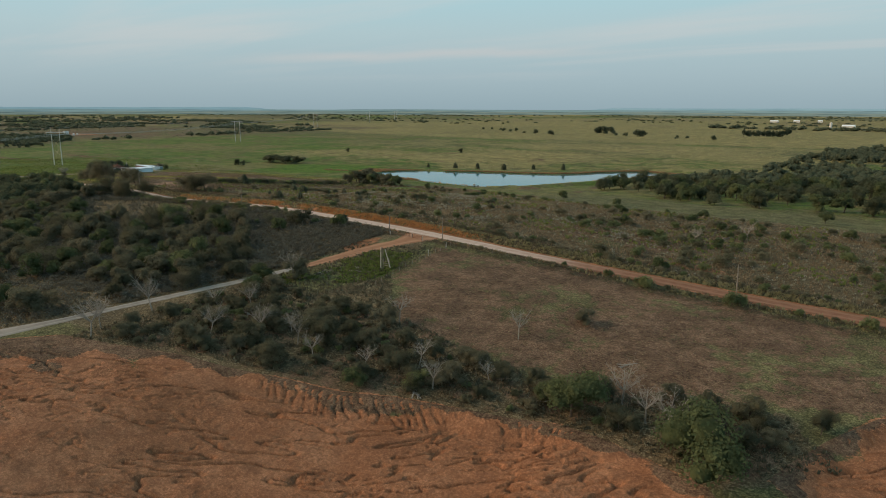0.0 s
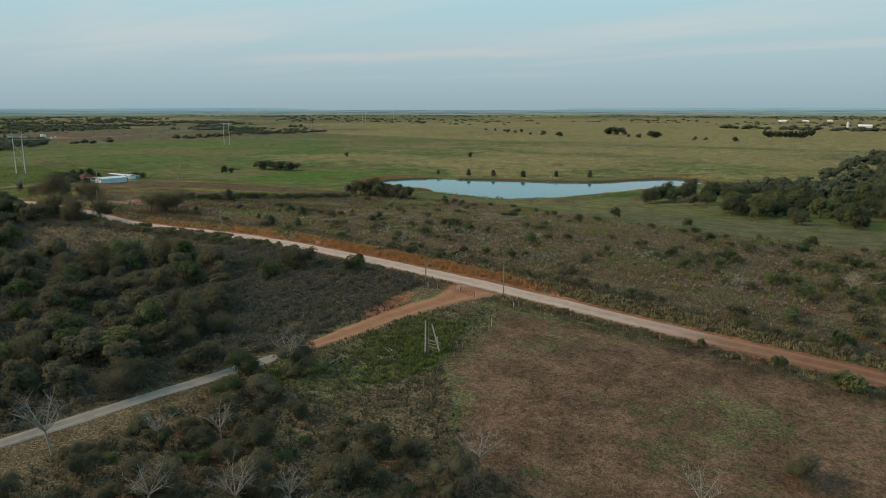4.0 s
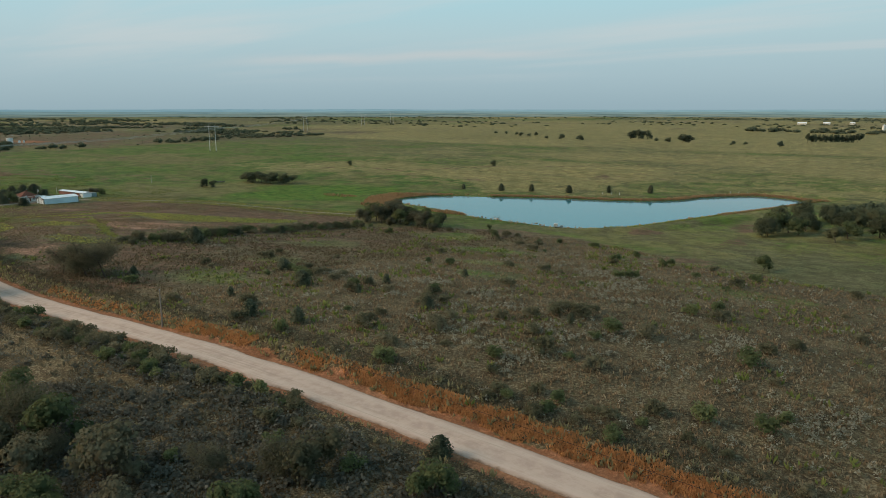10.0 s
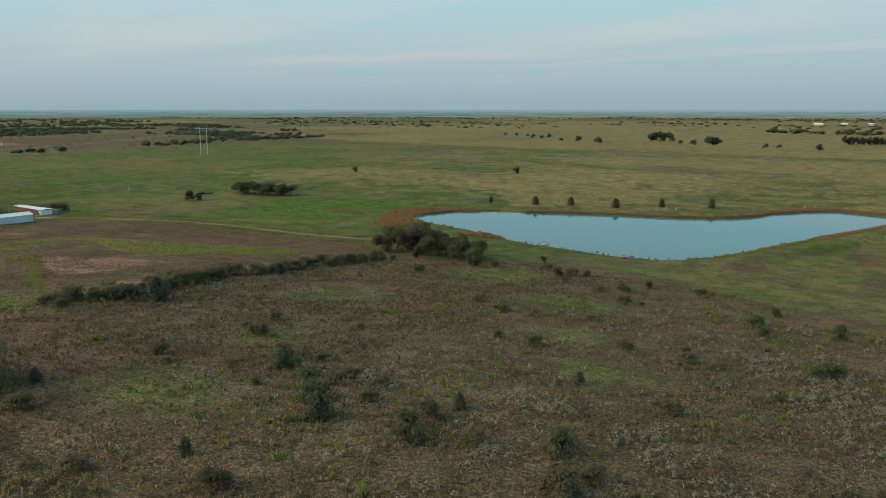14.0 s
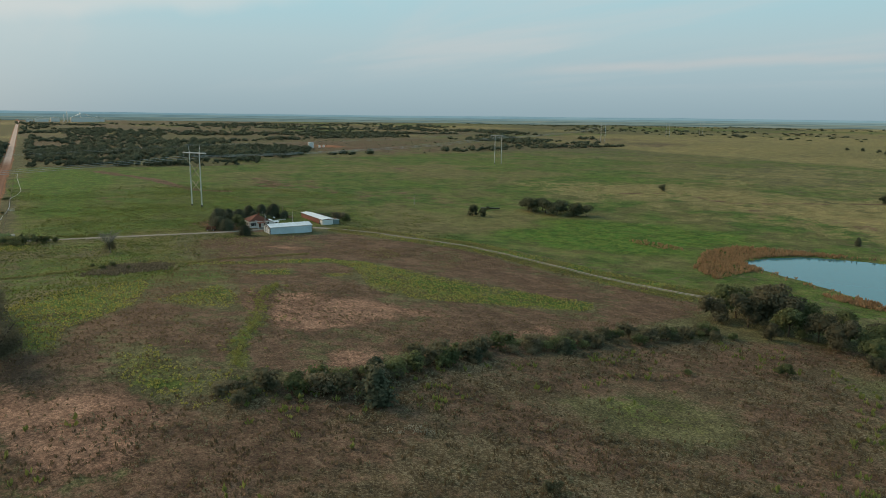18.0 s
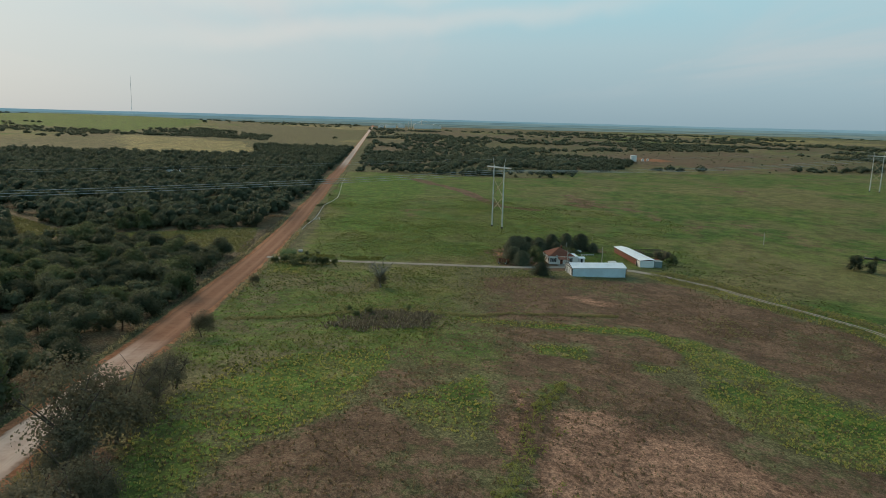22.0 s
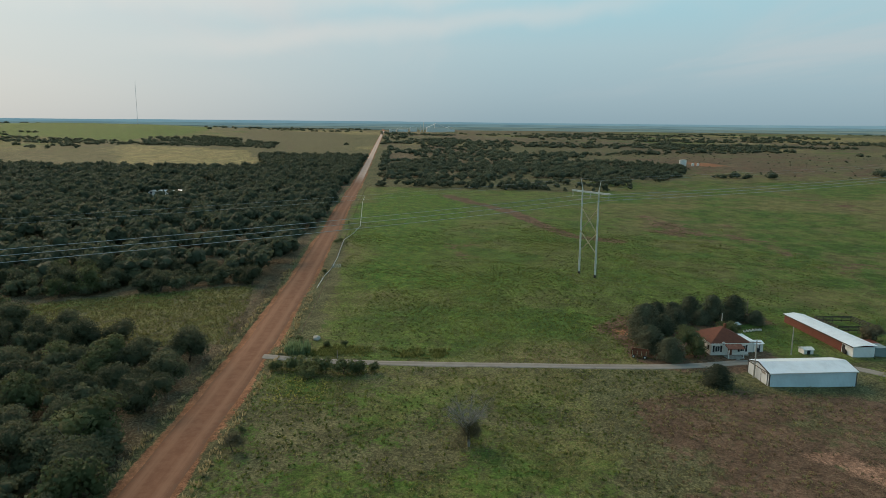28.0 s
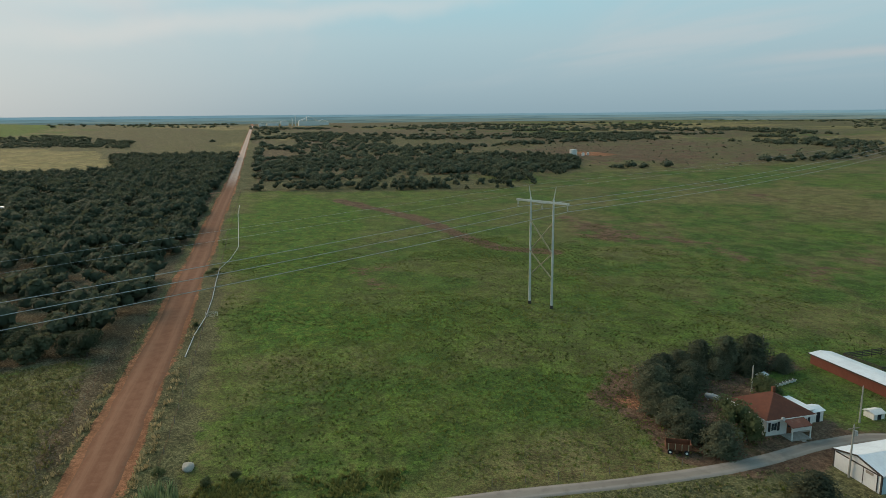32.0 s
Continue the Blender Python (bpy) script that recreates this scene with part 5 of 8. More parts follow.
for x, y in spots(RNG, 240, lambda X, Y: (inside(X, Y, KNOLL) > 4) * (inside(X, Y, BARE[3]) < -2) * (glades(X, Y) > 1.1) * clear_of_roads(X, Y, 8.5) * np.where(X > -135, 0.35 + 0.65 * sstep(fbm(X, Y, 30, 5, 3), 0.44, 0.56), 0.10 + 0.90 * sstep(fbm(X, Y, 34, 5, 3), 0.48, 0.62)) * np.where(X > -135, 1.0, np.where(X > -262, 0.5, 0.12)), -335, 40, 192, 380, 3.4):
    plant("hill_bush", GBUSH if RND.random() < 0.40 else BUSH, x, y, RND.uniform(0.9, 2.4) * (1.25 if x > -135 else 1.0), "grey-green bush among the dry hill weeds", "bush", "bushes on the hill")
for x, y, s in ((-275, 245, 1.9), (-255, 233, 2.2), (-262, 238, 1.8), (-248, 236, 1.7), (-297, 255, 1.1), (-296, 214, 0.9), (-235, 228, 1.9), (-219, 235, 1.9), (-240, 239, 1.0), (-276, 359, 1.5), (-259, 361, 1.4), (-238, 368, 1.3), (-281, 271, 0.9), (-269, 309, 1.6), (-286, 230, 1.2), (-245, 208, 2.0), (-258, 243, 1.5), (-268, 247, 1.4), (-228, 232, 1.6), (-213, 232, 1.5), (-266, 231, 1.3), (-251, 242, 1.6), (-237, 231, 2.0), (-237, 236, 1.7), (-219, 237, 2.2), (-215, 228, 2.0), (-191, 238, 2.3), (-186, 239, 2.4), (-193, 233, 2.0), (-188, 223, 1.8), (-178, 233, 2.5), (-172, 235, 2.4), (-172, 261, 2.0), (-166, 260, 2.2), (-205, 204, 1.9), (-201, 198, 2.0), (-187, 209, 1.9), (-213, 257, 1.9), (-218, 286, 2.0), (-231, 289, 1.7), (-215, 348, 1.8), (-200, 338, 2.0), (-270, 309, 1.6), (-291, 378, 1.5), (-275, 373, 1.6), (-256, 355, 1.7), (-237, 364, 1.8), (-292, 232, 1.6), (-262, 202, 1.7), (-285, 207, 1.8), (-257, 239, 1.8), (-268, 241, 1.5)):
    plant("crest_bush", BUSH if RND.random() < 0.6 else GBUSH, x, y, s, "dark bush in the thick patch on the hill crest", "bush", "hill bushes")
for x, y, s in ((-104, 262, 0.9), (-175, 350, 1.0), (-282, 366, 0.8), (-298, 388, 0.55), (-319, 342, 0.7), (-120, 300, 0.8), (-90, 320, 1.0), (-60, 290, 0.9), (-140, 340, 0.9), (-200, 330, 0.6), (-30, 300, 1.0), (0, 330, 1.0), (-45, 345, 1.1)):
    plant("green_tree", GREEN, x, y, s, "small leafy tree standing in the pasture scrub", "tree")
# shrub line down the west edge of the hill, clump by the pond
for i in range(120):
    f = i / 119
    x = np.interp(f, (0, .15, .45, .75, 1), (-338, -341, -351, -352, -346)) + RND.uniform(-4.2, 4.2)
    y = 236 + f * 122 + RND.uniform(-1.5, 1.5)
    plant("hedge_shrub", BUSH if RND.random() < .7 else GBUSH, x, y, RND.choice((0.9, 1.3, 1.6, 2.0, 2.7)), "dusty shrub in the hedgerow below the hill", "shrub", "hedgerow shrubs")
for x, y, s in ((-352, 384, 1.75), (-357, 378, 1.45), (-345, 378, 1.6), (-339, 374, 1.65), (-333, 377, 1.6), (-327, 374, 1.5), (-322, 379, 1.45), (-331, 384, 1.6), (-343, 386, 1.5), (-317, 372, 1.1), (-338, 366, 1.0), (-357, 370, 1.1), (-324, 387, 1.2), (-349, 372, 1.3), (-312, 363, 0.8), (-348, 392, 1.2), (-361, 384, 1.0)):
    plant("pond_tree", SCRUB if RND.random() < .5 else GREEN, x, y, s * (1.5 if x < -343 else 1.05), "dense dark tree in the clump beside the pond", "tree", "pond clump")
for x, y, s in ((-405, 527, 0.75), (-378, 533, 0.95), (-360, 543, 0.95), (-335, 549, 1.05), (-314, 566, 0.9), (-289, 576, 1.05)):
    plant("shore_tree", CEDAR, x, y, s * 1.25, "small dark tree on the far pond shore", "tree", "shore trees", 0.95)
# grove and lone trees in the north pasture
for x, y, s in ((-564, 468, 1.25), (-556, 464, 1.35), (-548, 468, 1.3), (-540, 470, 1.25), (-533, 476, 1.2), (-558, 474, 1.2), (-545, 478, 1.1), (-529, 482, 1.0)):
    plant("grove_tree", WOOD, x, y, s * 1.75, "rounded oak in the pasture grove", "tree", "pasture grove", 0.82)
for x, y, s in ((-559, 426, 0.95), (-554, 429, 0.7), (-586, 606, 0.75), (-467, 668, 0.8), (-577, 449, 0.35)):
    plant("lone_tree", WOOD, x, y, s * 1.55, "lone dark tree in the green pasture", "tree")
for x, y, s in ((-528, 1209, 2.3), (-515, 1212, 2.1), (-541, 1208, 2.0), (-440, 1144, 2.0), (-432, 1150, 1.7), (-482, 1155, 1.0), (-463, 1148, 1.2), (-584, 1111, 1.5), (-614, 1112, 1.4), (-304, 1096, 1.2), (-700, 1190, 1.1), (-715, 1192, 0.9), (-735, 1200, 1.0), (-760, 1230, 0.8), (-350, 1120, 0.8), (-365, 1118, 0.9), (-660, 1150, 0.8), (-790, 1245, 0.9), (-815, 1250, 0.7)):
    plant("field_tree", OAK, x, y, s, "dark spreading tree on the far pasture fence", "tree")
for i in range(15):
    plant("row_tree", OAK, -290 + i * 4.4, 1218 + i * 2.5, 0.95, "upright tree in a planted windbreak row", "tree", "windbreak", 1.85)

# -- woods
GAP = [(-660, 60), (-590, 100), (-614, 154), (-622, 186), (-562, 191), (-560, 172), (-582, 136)]
YELLOW = [(-1640, -200), (-1520, 20), (-1170, 105), (-1125, 50), (-1200, -60), (-1300, -220)]
woods_density = lambda X, Y: (np.hypot((X + 868) / 21, (Y - 84) / 16) > 1) * (inside(X, Y, GAP) < -2) * (inside(X, Y, YELLOW) < 0) * (np.abs(Y - road_y(X)) > 7.5 + 3 * vnoise(X, Y, 20, 3)) * (Y < 195)
near_w = spots(RNG, 295, lambda X, Y: woods_density(X, Y) * np.where(np.abs(Y - road_y(X)) < 70, 1.0, 0.35), -640, -360, 90, 186, 4.6)
for x, y in near_w:
    plant("wood_tree", WOOD if RND.random() < .8 else GREEN, x, y, RND.uniform(1.15, 1.85), "bushy dark tree in the roadside wood", "tree", "roadside wood")
LOW = [(t, crown("crown", RNG, lobes(RNG, 5.2, 3.6, 4), 90, 0.95, M_FARWOOD, 0.8, 1.0, True)) for t, c in SCRUB[:5]]
p0 = spots(RNG, 650, lambda X, Y: woods_density(X, Y) * 1.0, -640, -350, 60, 186, 4.0)
MID = [(t, crown("crown", RNG, lobes(RNG, 4.2, 2.9, 5), 260, 0.55, M_WOOD, 0.75, 1.0, True)) for t, c in SCRUB[:4]]
joined("woodland", MID, p0, [RND.uniform(0.75, 1.3) for _ in p0], "understorey of dusty bushes in the roadside wood", "woodland")
p1 = spots(RNG, 2500, lambda X, Y: woods_density(X, Y) * ((X < -630) | (Y < 90)) * (Y > 205 + (X + 340) * 0.72), -1130, -400, -200, 194, 4.0)
joined("woodland", LOW, p1, [RND.uniform(1.1, 1.75) for _ in p1], "dense dark wood of low trees south of the road", "woodland")
p2 = spots(RNG, 650, lambda X, Y: (inside(X, Y, [(-1330, 70), (-1140, 110), (-1100, 190), (-960, 196), (-1320, 205)]) > 0) * 1.0, -1340, -940, 60, 206, 4.4)
joined("woodland", LOW, p2, [RND.uniform(1.1, 1.7) for _ in p2], "dark wood beside the far road", "woodland")
p3 = spots(RNG, 1000, lambda X, Y: (inside(X, Y, [(-948, 222), (-930, 300), (-912, 372), (-895, 395), (-960, 440), (-1050, 515), (-1170, 565), (-1250, 500), (-1180, 380), (-1300, 240)]) > 0) * (np.abs(Y - road_y(X)) > 12) * (0.08 + 0.92 * sstep(fbm(X, Y * 1.6, 80, 15, 3), 0.45, 0.54)), -1300, -880, 215, 570, 4.0)
joined("woodland", LOW, p3, [RND.uniform(0.6, 1.2) for _ in p3], "dark creek wood behind the green pasture", "woodland")
EAST_WOOD = [(-205, 446), (-165, 426), (-135, 396), (-77, 372), (-20, 380), (80, 370), (90, 960), (-105, 960), (-138, 660), (-148, 575), (-170, 545), (-190, 500)]
e1 = spots(RNG, 120, lambda X, Y: (inside(X, Y, EAST_WOOD) > 1) * 1.0, -205, 20, 365, 520, 5.2)
for x, y in e1:
    plant("creek_tree", GREEN if RND.random() < .45 else WOOD, x, y, RND.uniform(1.4, 2.5), "dark leafy tree in the wood below the dam", "tree", "creek wood")
p4 = spots(RNG, 700, lambda X, Y: (inside(X, Y, EAST_WOOD) > 1) * (Y > 515) * (0.06 + 0.94 * sstep(fbm(X, Y, 90, 19, 3), 0.46, 0.56)), -205, 90, 515, 960, 5.5)
joined("woodland", LOW, p4, [RND.uniform(1.0, 1.6) for _ in p4], "wooded draw running up to the far fields", "woodland")
# ragged hedge on the south verge of the road
for x, y in spots(RNG, 120, lambda X, Y: ((road_y(X) - Y > 5.6) & (road_y(X) - Y < 11.5)) * np.where(X > -222, 0.25, 1.0), -346, -196, 172, 188, 1.7):
    plant("verge_bush", BUSH if RND.random() < .7 else GBUSH, x, y, RND.uniform(0.9, 2.1), "dusty bush in the ragged hedge beside the road", "bush", "verge hedge")
# scrub south of the road, west of the lower drive
CLEARING = [(-292, 148), (-325, 166), (-300, 177), (-262, 179), (-222, 173), (-237, 167), (-262, 153)]
s1 = spots(RNG, 300, lambda X, Y: (inside(X, Y, SCRUB_SOUTH) > 3) * (inside(X, Y, CLEARING) < -6) * clear_of_roads(X, Y, 9) * np.where(Y < 128 + (-160 - X) * 0.62, np.where(Y > 92, 1.0, 0.3), 0.08), -345, -158, 40, 178, 3.4)
for x, y in s1:
    plant("scrub_bush", RND.choice((SCRUB, SCRUB, AIRY, SCRUB, GREEN)), x, y, RND.uniform(0.85, 1.6), "dark scrubby bush in the weeds west of the drive", "bush", "scrub west of the drive")
for x, y, s in ((-214, 158, 1.9), (-204, 163, 1.4), (-218, 153, 1.6), (-228, 148, 1.8), (-196, 172, 1.5), (-190, 170, 1.3), (-184, 173, 1.6)):
    plant("leafy_bush", GBUSH, x, y, s, "fresh green bush standing in dark weeds south of the road", "bush")
# homestead
for x, y, s, fm in ((-550, 290.5, 1.3, CEDAR), (-556, 288.5, 1.35, CEDAR), (-561, 289.5, 1.4, CEDAR), (-566, 290, 1.4, CEDAR), (-571, 291.5, 1.45, CEDAR), (-576, 294.5, 1.45, CEDAR), (-580, 299, 1.45, CEDAR), (-582.5, 304.5, 1.4, CEDAR), (-583.5, 310, 1.45, CEDAR), (-583, 316, 1.35, CEDAR), (-582.5, 322, 1.6, CEDAR), (-578, 326, 1.0, CEDAR), (-575, 302, 1.3, CEDAR), (-570, 297, 1.2, CEDAR), (-534.5, 294, 0.95, CEDAR)):
    plant("cedar", FINE_CEDAR, x, y, s * (1.40 if x < -540 else 2.0), "dense dark cedar in the windbreak round the farmhouse" if x < -540 else "round dark cedar beside the metal shed", "cedar", "", RND.uniform(0.60, 0.84) if x < -540 else 0.52)
for x, y, s in ((-573, 296, 1.2), (-578, 304, 1.3), (-579, 311, 1.2), (-578, 318, 1.25), (-569, 294, 1.1), (-553, 291.5, 1.1)):
    plant("cedar", FINE_CEDAR, x, y, s * 1.2, "cedar filling the inside of the farmhouse windbreak", "cedar", "", 0.72)
for x, y, s in ((-556, 297, 1.25), (-552.5, 297.5, 1.05), (-565, 311, 0.95), (-571, 316, 0.7), (-562, 347, 1.0), (-558, 351, 0.9), (-566, 352, 0.9)):
    plant("yard_tree", GREEN if x > -560 or y < 340 else SCRUB, x, y, s, "leafy yard tree close to the farmhouse" if y < 340 else "dusty tree behind the long barn", "tree")
for x, y, s in ((-506, 239, 0.85), ):
    plant("thorn_tree", AIRY, x, y, s * 1.15, "twiggy half-bare thorn tree in the grass", "tree")
    dead_tree(x + .5, y, s * 1.85)
    dead_tree(x - .6, y + .4, s * 1.6)
for x, y, s in ((-472, 236, 1.7), (-469, 233, 1.3), (-478, 246, 0.9), (-476, 231, 1.0), (-466, 240, 0.9), (-544, 207, 2.5), (-543, 210.5, 2.7), (-541.5, 214, 2.7), (-541, 217.5, 2.6), (-543, 204, 1.8), (-539, 211, 2.0), (-541.5, 221, 2.3), (-542, 224, 1.8), (-564, 206, 1.1), (-559, 213, 1.3), (-561, 217, 1.1), (-641, 206, 1.1), (-700, 207, 1.6), (-705, 208, 1.4), (-760, 209, 1.0), (-512, 203, 0.9)):
    plant("roadside_bush", GBUSH, x, y, s, "green bush in rank grass near the road", "bush")
for x, y, s in ((-448, 202, 1.0), (-384, 203.5, 1.9), (-391, 204.5, 1.8), (-378, 204, 1.3), (-405, 205.5, 1.3), (-413, 206, 1.1), (-398, 206, 1.2), (-368, 206, 1.3), (-362, 207.5, 1.4), (-372, 209, 1.2), (-303, 206, 1.7), (-307, 209, 1.4), (-314, 185, 1.5), (-324, 180, 1.5), (-331, 182, 1.3), (-298, 208, 1.6), (-311, 204, 1.5), (-338, 180, 1.6), (-345, 199, 1.4), (-318, 178, 1.4), (-505, 203, 0.6)):
    plant("roadside_tree", AIRY, x, y, s * 1.3, "dark tree on the verge of the section road", "tree")
SWB = [(-1640, -330), (-1620, -40), (-1560, 50), (-1800, 30), (-2060, -170), (-1880, -230), (-1745, -235), (-1860, -480), (-1760, -560)]
p5 = spots(RNG, 650, lambda X, Y: (inside(X, Y, SWB) > 0) * 1.0, -2070, -1550, -570, 60, 5.5)
joined("woodland", LOW, p5, [RND.uniform(0.8, 1.4) for _ in p5], "dark wooded draw below the green hill", "woodland", (0.6, 0.9))
for x, y in spots(RNG, 60, lambda X, Y: ((Y - road_y(X) > 8.5) & (Y - road_y(X) < 15)) * 1.0, -205, -20, 190, 203, 2.2):
    plant("bank_bush", BUSH if RND.random() < .7 else GBUSH, x, y, RND.uniform(0.8, 1.6), "dark bush above the orange road bank", "bush", "road bank bushes")
# far country: tree lines and thickets out to the skyline
FAR = [(t, crown("crown", RNG, [(0, 0, 3.2, 4.5, 4.5, 3.0), (3.5, 1, 2.6, 3, 3, 2.4), (-3, -2, 2.4, 3.2, 3.2, 2.3)], 50, 1.7, M_FARWOOD, 0.82, 1.0, True)) for t, c in SCRUB[:4]]
wn = spots(RNG, 2100, lambda X, Y: sstep(fbm(X, Y, 150, 25, 4), 0.45, 0.55) * np.where(X < -1900, 0.35, 1.0) * ((X < -1020) & (Y > 225) & (Y < 1100 + (-X - 1000) * 0.3)) * (inside(X, Y, [(-1420, 520), (-1250, 470), (-1050, 500), (-1010, 640), (-1120, 900), (-1500, 900)]) < 0), -2700, -1000, 200, 1500, 9)
joined("thicket", FAR, wn, [RND.uniform(0.6, 1.3) for _ in wn], "dark thickets on the rough western grassland", "thicket", (0.6, 1.0))
wt = spots(RNG, 170, lambda X, Y: (inside(X, Y, [(-1420, 520), (-1250, 470), (-1050, 500), (-1010, 640), (-1120, 900), (-1500, 900)]) > 0) * 1.0, -1500, -1000, 470, 900, 14)
joined("thicket", LOW, wt, [RND.uniform(0.22, 0.5) for _ in wt], "scattered bushes on the brown slope", "thicket", (0.6, 1.0))
fr = lambda X, Y: np.hypot(X + 300, Y - 250)
ws = spots(RNG, 1300, lambda X, Y: sstep(fbm(X, Y, 240, 35, 4), 0.50, 0.55) * (fr(X, Y) > 1250) * (Y < 180) * (inside(X, Y, YELLOW) < 0) * (inside(X, Y, [(-3600, -860), (-3300, -420), (-2030, -255), (-2000, -420), (-2400, -900)]) < 0), -4200, -1100, -2200, 190, 10)
joined("thicket", FAR, ws, [RND.uniform(0.7, 1.3) for _ in ws], "dark woods among fields to the south-west", "thicket", (0.6, 1.0))
wf = spots(RNG, 1300, lambda X, Y: sstep(fbm(X, Y * 4.0, 520, 45, 4), 0.53, 0.60) * (fr(X, Y) > 1500) * (fr(X, Y) < 3150) * (Y > 1150 - 0.25 * (X + 300)), -4300, 3300, 900, 4900, 12)
joined("thicket", FAR, wf, [RND.uniform(0.6, 1.4) for _ in wf], "distant tree lines across the plain", "thicket", (0.45, 0.7))
wr = spots(RNG, 330, lambda X, Y: (((np.abs(Y - 1650 - (X + 200) * -0.06) < 45) & (X > -480)) | ((np.abs(Y - 1330 + X * 0.1) < 30) & (X > -40))) * 1.0, -480, 900, 1200, 1800, 9)
joined("thicket", FAR, wr, [RND.uniform(1.0, 1.7) for _ in wr], "belt of dark trees beyond the pastures", "thicket", (0.6, 0.9))


# ---- buildings and made things ----
def part(name, bm, mat, parent=None, label=""):
    me = bpy.data.meshes.new(name)
    bmesh.ops.recalc_face_normals(bm, faces=bm.faces)
    bm.to_mesh(me); bm.free()
    for m in (mat if isinstance(mat, (list, tuple)) else [mat]):
        me.materials.append(m)
    o = new(name, me)
    if parent is not None:
        o.parent = parent
    if label:
        o["label"] = label
    return o


def thing(name, x, y, label, category, rz=0.0, group="", z=None, sink=0.0):
    e = new(name)
    e.empty_display_size = 0.5
    e.location = (x, y, (zat(x, y) if z is None else z) - sink)
    e.rotation_euler = (0, 0, radians(rz))
    return tagged(e, label, category, group)


def box(bm, x0, x1, y0, y1, z0, z1):
    v = [bm.verts.new(p) for p in ((x0, y0, z0), (x1, y0, z0), (x1, y1, z0), (x0, y1, z0), (x0, y0, z1), (x1, y0, z1), (x1, y1, z1), (x0, y1, z1))]
    for f in ((0, 3, 2, 1), (4, 5, 6, 7), (0, 1, 5, 4), (1, 2, 6, 5), (2, 3, 7, 6), (3, 0, 4, 7)):
        bm.faces.new([v[i] for i in f])
    return v


def slab(bm, pts, t):
    """A flat plate through pts (in order), t thick downwards along z."""
    a = [bm.verts.new(p) for p in pts]
    b = [bm.verts.new((p[0], p[1], p[2] - t)) for p in pts]
    n = len(pts)
    bm.faces.new(a); bm.faces.new(b[::-1])
    for i in range(n):
        bm.faces.new((a[i], b[i], b[(i + 1) % n], a[(i + 1) % n]))


def boxes(*bs):
    bm = bmesh.new()
    for b in bs:
        box(bm, *b)
    return bm


def rod(a, b, r0, r1=None, n=8):
    bm = bmesh.new()
    limb(bm, a, b, r0, r0 if r1 is None else r1, n)
    return bm


def metal_sheet(name, col, rust=None, axis=1, pitch=0.3, rough=0.45):
    """Painted ribbed sheet metal with faint dirt streaks."""
    m, nt, N, L, p = nodes_of(name)
    co = coords(nt)
    sp = N.new("ShaderNodeSeparateXYZ"); L.new(co, sp.inputs[0])
    w = N.new("ShaderNodeMath"); w.operation = 'PINGPONG'; w.inputs[1].default_value = pitch / 2
    L.new(sp.outputs[axis], w.inputs[0])
    big = noise_node(nt, 0.35, 4, 0.6, co)
    c = mixcol(nt, maprange(nt, big, 0.42, 0.64, 0, 0.6), col, tuple(v * 0.8 for v in col))
    if rust:
        st = noise_node(nt, 0.8, 6, 0.7, co)
        c = mixcol(nt, maprange(nt, st, 0.52, 0.66), c, rust)
    c = mixcol(nt, maprange(nt, w.outputs[0], pitch * 0.42, pitch * 0.5, 0, 0.35), c, tuple(v * 0.65 for v in col))
    L.new(c, p.inputs["Base Color"])
    p.inputs["Roughness"].default_value = rough
    p.inputs["Specular IOR Level"].default_value = 0.4
    bump(nt, maprange(nt, w.outputs[0], pitch * 0.38, pitch * 0.5), 0.5, 0.03, p)
    return m


M_WHITE = metal_sheet("white_sheet", (0.74, 0.77, 0.78), None, 1, 0.3)
# blue skylight on the shaded side walls is painted into this sheet colour
M_SHEDSIDE = metal_sheet("sky_tinted_sheet", (0.58, 0.72, 0.78), None, 1, 0.3)
M_WHITEX = metal_sheet("white_sheet_end", (0.74, 0.77, 0.78), None, 0, 0.3)
M_ROOF = metal_sheet("pale_roof_sheet", (0.80, 0.85, 0.88), (0.77, 0.81, 0.83), 1, 0.6, 0.35)
M_ROOFX = metal_sheet("pale_barn_roof", (0.78, 0.84, 0.87), (0.74, 0.79, 0.81), 0, 0.6, 0.35)
M_BARN = metal_sheet("barn_red_sheet", (0.165, 0.048, 0.030), (0.135, 0.042, 0.028), 0, 0.3, 0.6)
M_TEAL = metal_sheet("grey_teal_sheet", (0.20, 0.27, 0.28), None, 1, 0.3)
M_DARKTRIM = surface("dark_trim", (0.05, 0.042, 0.038), (0.07, 0.06, 0.055), 2, 0.6)
M_PAINT = surface("white_paint", (0.70, 0.70, 0.67), (0.78, 0.78, 0.76), 1.2, 0.6, fine=12, relief=0.05)
M_SHINGLE = surface("rust_red_shingles", (0.150, 0.055, 0.034), (0.120, 0.046, 0.030), 0.9, 0.9, fine=7, relief=0.5, dist=0.05, stain=(0.095, 0.042, 0.030))
M_PORCH = metal_sheet("rusty_porch_roof", (0.17, 0.065, 0.042), (0.22, 0.10, 0.065), 1, 0.35, 0.8)
M_BLACK = surface("black_shutters_and_shade", (0.02, 0.02, 0.022), (0.035, 0.035, 0.036), 2, 0.7)
M_RUST = surface("rusty_iron", (0.20, 0.075, 0.038), (0.14, 0.06, 0.035), 2.0, 0.85, fine=18, stain=(0.27, 0.12, 0.07))
M_STEEL = surface("galvanised_steel", (0.55, 0.57, 0.56), (0.66, 0.68, 0.66), 0.4, 0.55, 0.15, fine=9, relief=0.05)
M_WIRE = surface("aluminium_cable", (0.46, 0.47, 0.46), (0.54, 0.55, 0.54), 1.0, 0.45, 0.3, relief=0)
